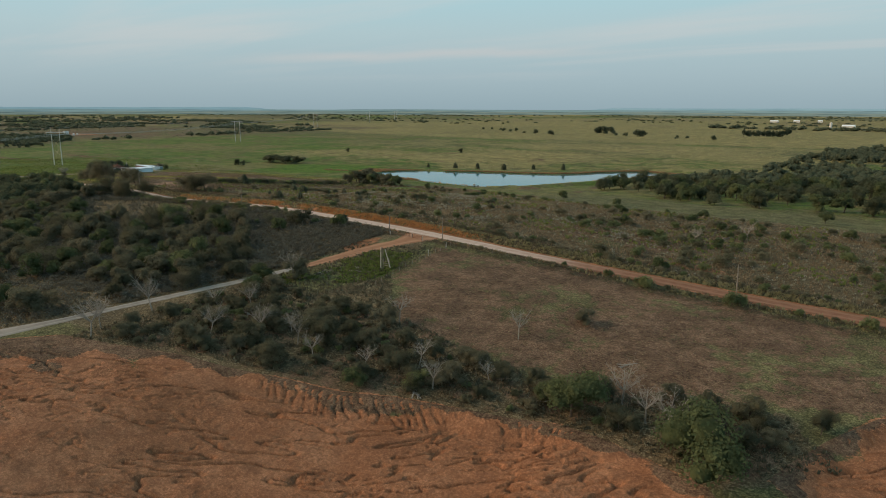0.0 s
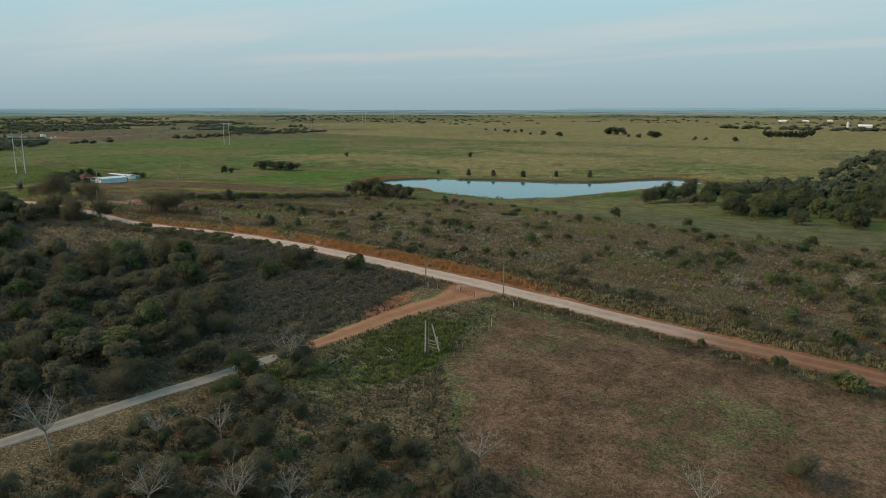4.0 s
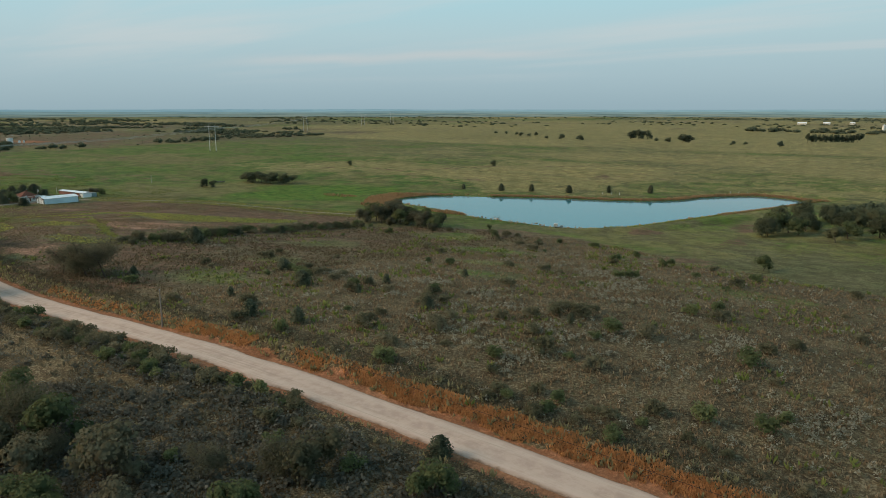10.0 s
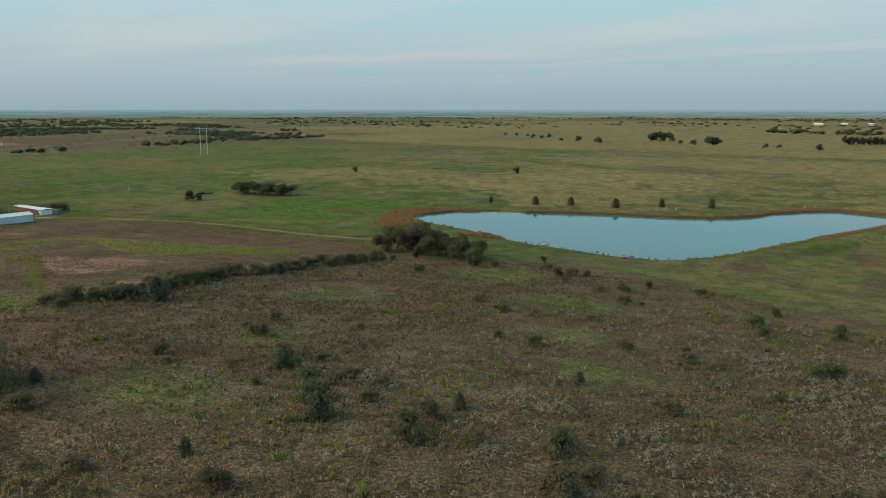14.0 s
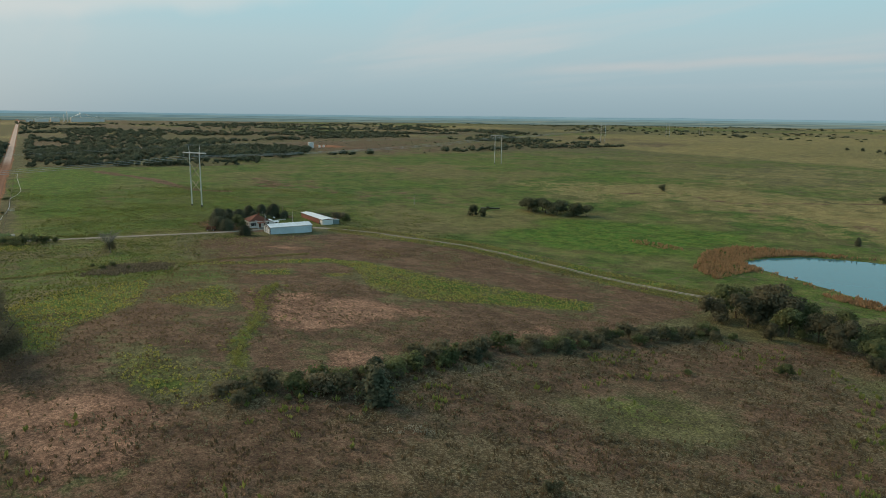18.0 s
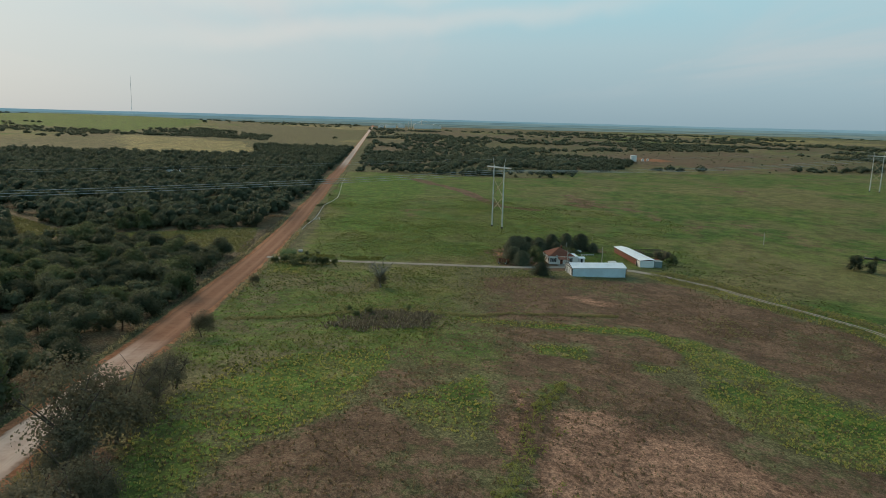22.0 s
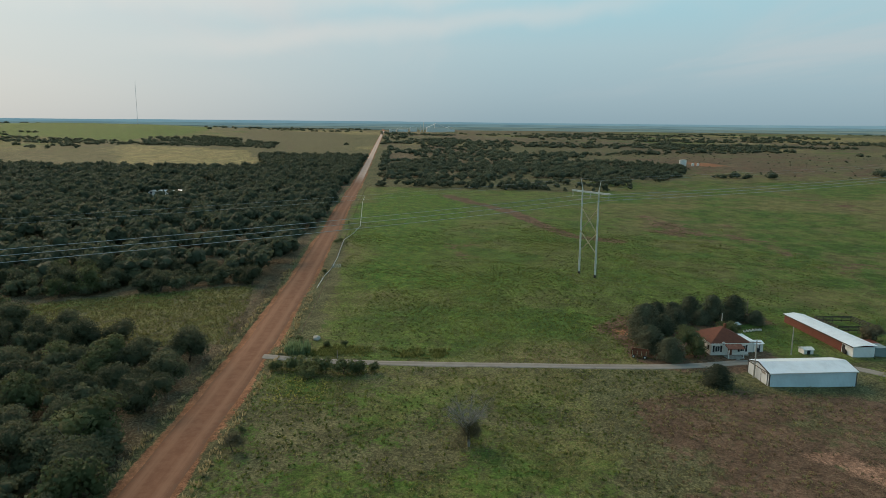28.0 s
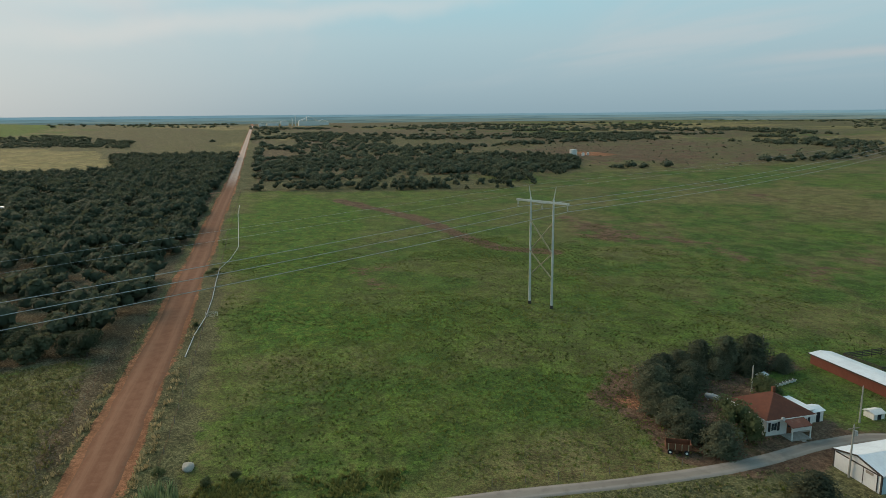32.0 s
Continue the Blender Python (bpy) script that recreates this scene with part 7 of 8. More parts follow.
# ---- fences, gate, pens ----
def fence(pts, step, label, rails=3, ph=1.25, mat=None, r=0.07, wire=0.012, name="fence", lean=0.06):
    """Posts with wires between, following the ground."""
    P = []
    for (ax, ay), (bx, by) in zip(pts, pts[1:]):
        n = max(1, int(math.hypot(bx - ax, by - ay) / step))
        P += [(ax + (bx - ax) * i / n, ay + (by - ay) * i / n) for i in range(n)]
    P.append(pts[-1])
    xs, ys = np.array([p[0] for p in P]), np.array([p[1] for p in P])
    zs = height(xs, ys)
    f = new(name)
    f.location = (xs[0], ys[0], zs[0])
    tagged(f, label, "fence")
    o = f.location.copy()
    for x, y, z in zip(xs, ys, zs):
        b = Vector((x, y, z)) - o
        part("post", rod(b - Vector((0, 0, 0.4)), b + Vector((RND.uniform(-lean, lean), RND.uniform(-lean, lean), ph * RND.uniform(0.9, 1.1))), r * RND.uniform(0.8, 1.2), r * 0.8, 6), mat or M_POST, f)
    for k in range(rails):
        bm = bmesh.new()
        hh = ph * (0.35 + 0.55 * k / max(1, rails - 1))
        pv = None
        for x, y, z in zip(xs, ys, zs):
            q = Vector((x, y, z + hh)) - o
            if pv is not None:
                limb(bm, pv, q, wire, wire, 3)
            pv = q
        part("wire", bm, M_RUST, f)
    return f


fence([(-125.5, 174.5), (-124.5, 168), (-124, 160), (-123.5, 150), (-122, 140), (-120.5, 134)], 2.6, "old grey post and wire fence round the dry lot", 4, 1.2, None, 0.10)
fence([(-125.5, 174.5), (-90, 175.6), (-40, 175.4), (10, 175.2), (60, 175)], 5.0, "wire fence with grey posts along the road hedge", 4, 1.2)
fence([(-157, 172.5), (-153, 173.5), (-147, 174.2)], 2.5, "short wire fence beside the drive mouth", 4, 1.2)
fence([(-142, 139), (-143.5, 146), (-141, 154)], 1.8, "broken grey pen fence among green weeds", 3, 1.3, None, 0.09, 0.03, "pen_fence", 0.3)
fence([(x, float(road_y(x)) + 8.5) for x in range(-565, -960, -12)], 6.0, "wire pasture fence along the road", 4, 1.2, None, 0.06)
fence([(x, float(road_y(x)) - 9.0) for x in range(-360, -640, -14)], 7.0, "thin wire fence along the roadside wood", 4, 1.2, None, 0.06)
fence([(-957, 216), (-930, 300), (-908, 384), (-955, 472), (-1000, 630), (-975, 770)], 14.0, "wire fence along the back of the pasture", 3, 1.3, None, 0.08)
fence([(-549, 252), (-548.5, 262), (-548, 274), (-547.8, 282)], 4.0, "short wire fence beside the house drive", 3, 1.1, None, 0.06)


def pipe_gate(x, y, rz, w=5.2, mat=None, label="rusty tubular farm gate standing across the drive", h=1.25):
    g = thing("farm_gate", x, y, label, "gate", rz)
    m = mat or M_RUST
    for k in (0, w):
        part("upright", rod((k, 0, 0.05), (k, 0, h + 0.1), 0.045), m, g)
    for i in range(5):
        part("bar", rod((0, 0, 0.2 + i * (h - 0.15) / 4), (w, 0, 0.2 + i * (h - 0.15) / 4), 0.03, None, 6), m, g)
    part("brace", rod((0, 0, 0.2), (w, 0, h), 0.025, None, 6), m, g)
    return g


pipe_gate(-141.5, 175.6, -18)
pipe_gate(-146.5, 174.6, 5, 4.2)
for x, y, hh, r in ((-141.9, 175.8, 1.6, 0.13), (-136.2, 173.9, 1.6, 0.13), (-124.6, 162, 1.9, 0.12), (-125.6, 172.4, 1.7, 0.13), (-149, 173.2, 1.5, 0.12)):
    p = new("gate_post"); p.location = (x, y, zat(x, y)); tagged(p, "thick grey wooden gate post", "post", "gate posts")
    part("shaft", rod((0, 0, -0.5), (0.05, 0, hh), r, r * 0.85, 8), M_PALEPOLE, p)
pipe_gate(-649.5, 208.0, 80, 3.0, M_PIPE, "white tubular gate frame by the pasture fence", 1.3)


def loading_frame():
    t = thing("ruined_windmill_posts", -128.4, 145.0, "two tall weathered posts and a leaning pale plank", "posts")
    part("post", rod((0, 0, -0.6), (0.05, 0.1, 6.3), 0.16, 0.12, 8), M_PALEPOLE, t)
    part("post", rod((0.4, 0.5, -0.6), (0.42, 0.5, 6.0), 0.13, 0.10, 8), M_POLE, t)
    bm = bmesh.new(); limb(bm, (1.9, 1.9, 0.1), (0.8, 1.0, 5.6), 0.16, 0.14, 4)
    part("leaning_plank", bm, M_PALEPOLE, t, "pale leaning plank")
    part("strut", rod((2.3, 1.2, 0.0), (1.6, 1.6, 3.2), 0.08), M_PALEPOLE, t)
    for k in (0.8, 1.4, 2.0):
        part("cross_plank", boxes((-0.2, 2.4, 1.5, 1.58, k, k + 0.14)), M_POST, t)


loading_frame()


def log_pile(x, y, n, l, rz, label="bleached fallen branches lying in the weeds"):
    t = thing("fallen_branches", x, y, label, "branches", rz)
    for i in range(n):
        a = RND.uniform(-0.7, 0.7)
        m = Vector((RND.uniform(-1, 1), RND.uniform(-.6, .6), RND.uniform(0.1, 0.35)))
        d = Vector((math.cos(a), math.sin(a), RND.uniform(-0.03, 0.22))) * l * RND.uniform(.5, 1) / 2
        bm = bmesh.new()
        limb(bm, m - d, m + d, 0.14 * RND.uniform(.6, 1.3), 0.05, 6)
        for j in range(3):
            q = m + d * RND.uniform(-.5, .9)
            limb(bm, q, q + Vector((RND.uniform(-1, 1), RND.uniform(-1, 1), RND.uniform(0, .6))) * l * .2, 0.05, 0.015, 4)
        part("branch", bm, M_DEAD, t)


for a in ((-58, 107, 6, 6, 20), (-78, 97, 5, 4, 150), (-158, 127, 5, 5, 70), (-175, 121, 5, 7, 20), (-169, 136, 4, 4, 0), (-139.5, 134, 5, 4, 100), (-133, 139, 6, 4, 40), (-134, 142, 4, 4, 10), (-49, 128, 4, 4, 60), (-33, 110, 6, 5, 0), (-66, 262, 6, 6, 40), (-95, 232, 7, 6, 90)):
    log_pile(*a)
pp = [(-618, 205.4), (-634, 206.2), (-649, 208), (-668, 208.8), (-690, 208.9), (-708, 209.2), (-725, 212.5), (-748, 215), (-790, 214.5), (-843, 213.6), (-880, 214)]
cable("water_pipe", [(x, y, zat(x, y) + 0.22) for x, y in pp], 0.11, 0.0, "white plastic pipe snaking along the pasture edge", 6, M_PIPE, "pipe")


# ---- by the pond ----
def dock_wagon(x, y, rz):
    t = thing("pond_trailer", x, y, "small grey utility trailer with a dark box at the water", "trailer", rz)
    part("bed", boxes((-1.6, 1.0, -0.9, 0.9, 0.55, 0.7)), M_TANK, t)
    part("cabin", boxes((-1.6, 0.2, -0.9, 0.9, 0.7, 2.0)), M_TANK, t, "pale grey box body")
    part("bin", boxes((1.3, 2.9, -0.8, 0.8, 0.0, 1.2)), M_TEAL, t, "dark teal bin")
    for sy in (-1, 1):
        part("wheel", rod((-0.5, sy * 0.95, 0.35), (-0.5, sy * 1.15, 0.35), 0.35, None, 12), M_RUBBER, t)


dock_wagon(-279.5, 419.0, 20)


def dock(x, y, rz):
    t = thing("fishing_dock", x, y, "small weathered fishing dock with rails", "dock", rz, z=WATER_Z)
    for i in range(8):
        part("plank", boxes((-1.2, 1.2, i * 0.4, i * 0.4 + 0.36, 0.45, 0.52)), M_PALEPOLE, t)
    for sx in (-1, 1):
        for k in (0.2, 1.6, 3.0):
            part("post", rod((sx * 1.15, k, -1.2), (sx * 1.15, k, 1.4), 0.06, None, 6), M_POST, t)
        part("rail", boxes((sx * 1.15 - 0.04, sx * 1.15 + 0.04, 0.1, 3.1, 1.35, 1.43)), M_POST, t)


dock(-318, 425.5, 0)
dock(-222.5, 503, 60)
for i, (x, y) in enumerate(((-314, 556), (-309, 558), (-304, 560), (-246, 607), (-241, 609), (-236, 611))):
    p = new("shore_post"); p.location = (x, y, zat(x, y)); tagged(p, "white post of a shore fence", "post", "white shore posts")
    part("shaft", rod((0, 0, -0.4), (0, 0, 1.5), 0.14, 0.12, 6), M_PAINT, p)


# ---- far buildings ----
def far_house(x, y, w, d, h, wall, roof, label, name="farm_building", rz=0):
    s = thing(name, x, y, label, "building", rz)
    part("wall", boxes((-w / 2, w / 2, -d / 2, d / 2, -1.5, h)), wall, s)
    bm = bmesh.new()
    for k in (-1, 1):
        slab(bm, [(-w / 2 - 0.3, 0, h + d * 0.22), (w / 2 + 0.3, 0, h + d * 0.22), (w / 2 + 0.3, k * (d / 2 + 0.4), h), (-w / 2 - 0.3, k * (d / 2 + 0.4), h)], 0.15)
    part("roof", bm, roof, s)
    for k in range(max(1, int(w / 6))):
        part("window", boxes((-w / 2 + 2 + k * 6, -w / 2 + 3.4 + k * 6, -d / 2 - 0.05, -d / 2 - 0.01, 0.9, 2.1)), M_GLASS, s)
        part("window", boxes((w / 2 + 0.01, w / 2 + 0.05, -d / 2 + 0.8 + (k % 2) * 3, -d / 2 + 1.8 + (k % 2) * 3, 0.9, 2.1)), M_GLASS, s)
    return s


mob = thing("mobile_home", -884, 84, "long white mobile home half hidden in the wood", "mobile home")
part("wall", boxes((-2.2, 2.2, -13, 13, -1.5, 3.8)), M_PAINT, mob)
part("roof", boxes((-2.4, 2.4, -13.2, 13.2, 3.81, 4.1)), M_ROOFX, mob, "pale sheet roof")
for k in (-10.5, -7, -2.5, 3.5, 7.5, 11):
    w_ = part("window", boxes((2.21, 2.26, k - 0.7, k + 0.7, 1.9, 3.1)), M_BLACK, mob, "dark window")
part("door", boxes((2.21, 2.27, 0.2, 1.2, 0.9, 3.1)), M_STEEL, mob, "grey door")

for x, y, w, d, h in ((-2930, 300, 40, 16, 6), (-2950, 340, 26, 14, 9), (-2920, 420, 70, 24, 10), (-2960, 470, 40, 20, 7), (-2900, 265, 22, 14, 5)):
    far_house(x, y, d, w, h * 1.5, M_PAINT, M_ROOFX, "white industrial hall of the far gas plant", "plant_hall")
for x, y, h, r in ((-2935, 376, 34, 1.6), (-2940, 415, 32, 1.3), (-2945, 366, 24, 1.8), (-2930, 398, 18, 2.2)):
    t = thing("plant_stack", x, y, "tall pale exhaust stack of the far gas plant", "stack")
    part("pipe", rod((0, 0, -2), (0, 0, h), r, r * 0.8, 10), M_PAINT, t)
    part("ring", rod((0, 0, h * 0.8), (0, 0, h * 0.8 + 1), r * 1.2, None, 10), M_STEEL, t)
for x, y, r, h in ((-1188, 571, 4.2, 7.5), (-1194, 586, 1.6, 3.0), (-1198, 594, 1.4, 2.6)):
    t = thing("oil_tank", x, y, "white cylindrical oil storage tank on red earth", "tank")
    part("shell", rod((0, 0, -1), (0, 0, h), r, None, 20), M_PAINT, t)
    part("cap", rod((0, 0, h), (0, 0, h + 0.5), r * 0.98, 0.3, 20), M_STEEL, t)
mast = thing("radio_mast", -4150, -1010, "tall thin lattice radio mast on the skyline", "mast")
part("shaft", rod((0, 0, -5), (0, 0, 208), 0.9, 0.7, 6), M_STEEL, mast)
part("antenna", rod((1.6, 0, 40), (1.6, 0, 56), 1.2, None, 6), M_PAINT, mast)
part("antenna", rod((0, 0, 208), (0, 0, 222), 0.35, None, 6), M_STEEL, mast)
for x, y, w, d, h in ((-210, 1800, 26, 14, 5), (-120, 1820, 20, 12, 5), (30, 1830, 30, 16, 6), (-456, 2258, 22, 10, 4), (-398, 2269, 16, 9, 4), (-340, 2290, 12, 8, 4)):
    far_house(x, y, w, d, h, M_PAINT, M_ROOFX, "distant white farm building beyond the pastures")
sil = thing("white_silo", -231, 1696, "tall white silo beside far trees", "silo")
part("shell", rod((0, 0, -1), (0, 0, 14), 2.6, None, 14), M_PAINT, sil)
part("cap", rod((0, 0, 14), (0, 0, 16), 2.7, 0.3, 14), M_STEEL, sil)


def feeder(x, y, rz):
    t = thing("hay_feeder", x, y, "low dark wooden hay feeder in the pasture", "feeder", rz)
    part("trough", boxes((-5.5, 5.5, -0.7, 0.7, 0.25, 0.75)), M_DARKTRIM, t)
    for k in (-5, -1.7, 1.7, 5):
        part("leg", boxes((k - 0.1, k + 0.1, -0.6, 0.6, -0.2, 0.25)), M_POST, t)
    part("end_post", rod((-5.6, 0, -0.2), (-5.6, 0, 1.6), 0.1), M_POST, t)
    part("end_post", rod((5.6, 0, -0.2), (5.6, 0, 1.9), 0.1), M_POST, t)


feeder(-579, 452, 58)


# ---- open gate and boulder at the farmhouse drive ----
def drive_gate():
    g = thing("farm_gate", -549.6, 216.0, "low dark steel farm gate standing open beside the drive", "gate", 8)
    part("post", rod((-1.4, 0, -0.5), (-1.4, 0, 1.7), 0.11, 0.09, 8), M_POST, g, "weathered wooden gate post")
    part("post", rod((3.6, 0.6, -0.5), (3.6, 0.6, 1.6), 0.11, 0.09, 8), M_POST, g, "weathered wooden gate post")
    for k in range(5):
        part("rail", rod((3.55, 0.65, 0.35 + k * 0.24), (3.2, 4.6, 0.35 + k * 0.24), 0.025, None, 6), M_DARKTRIM, g)
    for f in (0.02, 0.5, 0.98):
        part("upright", rod((3.55 - 0.35 * f, 0.65 + 3.95 * f, 0.3), (3.55 - 0.35 * f, 0.65 + 3.95 * f, 1.36), 0.03, None, 6), M_DARKTRIM, g)


drive_gate()


def boulder(x, y, s):
    bm = bmesh.new()
    bmesh.ops.create_icosphere(bm, subdivisions=3, radius=1.0)
    for v in bm.verts:
        k = 0.82 + 0.4 * float(vnoise(np.array(v.co.x * 3 + x), np.array(v.co.y * 3 + v.co.z * 2), 1.6, 7))
        v.co = Vector((v.co.x * k * 1.3 * s, v.co.y * k * s, max(v.co.z * k * 0.7, -0.3) * s + 0.2 * s))
    b = part("boulder", bm, M_PALEPOLE)
    b.location = (x, y, zat(x, y))
    return tagged(b, "pale grey boulder lying in the pasture corner", "rock")


boulder(-565.5, 210.0, 0.95)


# ---- grasses and weeds, too many to count ----
def tufts(name, places, size, blades, mat, label, category, wide=0.16, lean=0.55, rad=0.35):
    """One mesh of small plants, each a spray of pointed blades."""
    rng = np.random.default_rng(len(places))
    xy = np.repeat(np.array(places), blades, 0)
    n = len(xy)
    s = np.repeat(rng.uniform(0.6, 1.4, len(places)) * size, blades)
    a = rng.uniform(0, 6.28, n)
    r = rng.uniform(0, 1, n) * rad * s
    bx, by = xy[:, 0] + np.cos(a) * r, xy[:, 1] + np.sin(a) * r
    bz = height(bx, by) - 0.03
    th = rng.uniform(0, 6.28, n)
    w = wide * s * rng.uniform(0.7, 1.4, n)
    hgt = s * rng.uniform(0.55, 1.15, n)
    tx, ty = bx + np.cos(a) * hgt * lean * rng.uniform(0.2, 1, n), by + np.sin(a) * hgt * lean * rng.uniform(0.2, 1, n)
    mx, my = (bx + tx) / 2, (by + ty) / 2
    V = np.stack([np.stack([bx, by, bz], -1), np.stack([mx + np.cos(th) * w, my + np.sin(th) * w, bz + hgt * 0.55], -1),
                  np.stack([tx, ty, bz + hgt], -1), np.stack([mx - np.cos(th) * w, my - np.sin(th) * w, bz + hgt * 0.45], -1)], 1).reshape(-1, 3)
    me = mesh_from(name, V, np.arange(4 * n).reshape(n, 4), mat)
    return tagged(new(name, me), label, category, kind="stuff")


M_WEED = foliage("dry_weeds", (0.128, 0.092, 0.053), (0.250, 0.186, 0.108), (0.33, 0.27, 0.17), 0.5, 0.3)
M_DARKWEED = foliage("dark_weeds", (0.088, 0.076, 0.050), (0.170, 0.150, 0.100), (0.24, 0.22, 0.16), 0.4, 0.3)
M_GRASS = foliage("rank_grass", (0.110, 0.150, 0.038), (0.228, 0.250, 0.080), None, 0.5)
M_HERB = foliage("low_herbs", (0.075, 0.098, 0.030), (0.165, 0.185, 0.062), None, 0.45)
M_CANE = foliage("green_cane", (0.085, 0.140, 0.070), (0.175, 0.245, 0.125), None, 0.45)
M_STRAW = foliage("straw_grass", (0.24, 0.205, 0.105), (0.44, 0.375, 0.215), None, 0.5)
M_ORANGEGRASS = foliage("orange_bluestem", (0.31, 0.160, 0.062), (0.53, 0.290, 0.115), None, 0.5, 0.35)
M_PALE = foliage("pale_flower_weeds", (0.25, 0.235, 0.175), (0.54, 0.50, 0.395), None, 0.4, 0.5)
M_YELLOW = foliage("yellow_green_weeds", (0.20, 0.215, 0.055), (0.37, 0.36, 0.11), None, 0.5, 0.3)
M_OPENING = foliage("opening_grass", (0.12, 0.122, 0.046), (0.245, 0.232, 0.095), None, 0.5, 0.3)
M_REED = foliage("dry_reeds", (0.34, 0.195, 0.115), (0.56, 0.35, 0.21), None, 0.5)
M_BROWNWEED = foliage("brown_weed_leaves", (0.100, 0.073, 0.043), (0.185, 0.137, 0.080), None, 0.45, 0.3)
M_BUNCH = foliage("bunch_grass", (0.215, 0.200, 0.085), (0.40, 0.36, 0.17), None, 0.5, 0.4)
G = np.random.default_rng(23)


def clumps(name, places, wide, tall, n, leaf, mat, label, category, low=0.2):
    """One mesh of small leafy domes, n leaf sprays each."""
    rng = np.random.default_rng(len(places) + 5)
    xy = np.array(places)
    k = len(xy)
    f = np.repeat(rng.uniform(0.6, 1.4, k), n)[:, None]
    c = np.repeat(np.column_stack([xy, height(xy[:, 0], xy[:, 1])]), n, 0)
    d = unit(rng.normal(0, 1, (k * n, 3)))
    d[:, 2] = np.abs(d[:, 2])
    P = c + d * f * rng.uniform(0.55, 1.05, (k * n, 1)) * np.array([wide, wide, tall]) + np.array([0, 0, low])
    V, F = leaves(rng, P, d + np.array([0, 0, 0.5]), leaf)
    return tagged(new(name, mesh_from(name, V, F, mat)), label, category, kind="stuff")


on_hill = lambda X, Y: (inside(X, Y, KNOLL) > 0.5) * (np.abs(Y - road_y(X)) > 6.4)
hill = spots(G, 44000, lambda X, Y: on_hill(X, Y) * (0.35 + 0.65 * sstep(fbm(X, Y, 12, 5, 3), 0.35, 0.6)) * np.where(glades(X, Y) < 1, 0.15, 1.0) * np.where(Y > 300, 0.6, 1.0), -345, 30, 190, 380)
hill_w = [q for q in hill if q[0] < -265]
hill = [q for q in hill if q[0] >= -265]
tufts("brown_weeds", hill_w, 0.50, 4, M_BROWNWEED, "dull brown weeds on the west slope of the hill", "weeds")
tufts("hill_weeds", hill, 0.55, 4, M_WEED, "dry brown and olive weeds covering the hill", "weeds")
DRIFTS = ((-252, 246, 8), (-212, 241, 9), (-203, 237, 9), (-198, 279, 9), (-190, 275, 9), (-183, 226, 9), (-177, 230, 9), (-195, 219, 8), (-231, 216, 8), (-197, 208, 7), (-170, 223, 9), (-228, 229, 7), (-210, 218, 8), (-185, 212, 8), (-248, 248, 9), (-242, 230, 4), (-226, 247, 7), (-236, 219, 5), (-213, 236, 9), (-203, 240, 8), (-196, 287, 13), (-209, 297, 8), (-317, 256, 4), (-180, 262, 14), (-160, 240, 12), (-140, 215, 12), (-120, 250, 15), (-90, 230, 15))
drift = lambda X, Y: np.minimum.reduce([np.hypot(X - a, Y - b) / r for a, b, r in DRIFTS])
pale = spots(G, 3600, lambda X, Y: on_hill(X, Y) * np.maximum(sstep(drift(X, Y), 1.3, 0.3), 0.10 * (X > -262)) * sstep(fbm(X, Y, 6, 55, 3), 0.44, 0.60) * np.where(glades(X, Y) < 1, 0.1, 1.0), -335, 30, 190, 340)
clumps("pale_weeds", pale, 0.45, 0.60, 18, 0.21, M_PALE, "pale cream flowering weeds in drifts", "weeds", 0.30)
olive = spots(G, 5200, lambda X, Y: on_hill(X, Y) * (0.15 + 0.85 * sstep(fbm(X, Y, 15, 58, 3), 0.42, 0.58)) * np.where(glades(X, Y) < 1, 0.2, 1.0), -345, 40, 190, 375)
clumps("olive_weeds", olive, 0.60, 0.70, 18, 0.20, M_BUSH, "knee-high olive weeds and seedlings on the hill", "weeds")
tall = spots(G, 2600, lambda X, Y: on_hill(X, Y) * sstep(fbm(X, Y, 18, 65, 3), 0.52, 0.62), -345, 10, 192, 370)
tufts("green_weeds", tall, 0.8, 7, M_GRASS, "patches of greener weeds on the hill", "weeds", 0.18, 0.5, 0.5)
south = spots(G, 15000, lambda X, Y: (inside(X, Y, SCRUB_SOUTH) > 1) * (np.abs(Y - road_y(X)) > 6.0) * (along(X, Y, DRIVE) > 3.0) * np.where(inside(X, Y, CLEARING) > 0, 0.10, 1.0) * np.where(Y > 88, 1.0, 0.35), -345, -152, 45, 182)
clumps("dark_weeds", south, 0.95, 1.15, 24, 0.35, M_SUMAC, "waist-high grey-green leafy scrub beside the drive", "scrub")
south_low = spots(G, 7000, lambda X, Y: (inside(X, Y, SCRUB_SOUTH) > 1) * (np.abs(Y - road_y(X)) > 6.0) * (along(X, Y, DRIVE) > 3.0), -345, -152, 45, 182)
tufts("dry_stalks", south_low, 0.7, 5, M_DARKWEED, "dry brown stalks among the leafy scrub", "weeds", 0.14, 0.5, 0.45)
verge = spots(G, 8500, lambda X, Y: (along(X, Y, DRIVE) > 6.5) * np.where((X < -345) & (Y > road_y(X)), 0.0, np.where(X < -345, 0.5, 1.0)) * ((np.abs(Y - road_y(X)) > 4.8) & (np.abs(Y - road_y(X)) < np.where(X < -345, 9, 13))) * np.where(Y > road_y(X), np.where((X > -330) & (X < -130) & (Y - road_y(X) < 8), 0.16, 0.9), 0.7) * 1.0, -640, 60, 165, 215)
clumps("verge_weeds", verge, 0.50, 0.62, 14, 0.18, M_DARKWEED, "rank weeds on the road verges", "weeds")
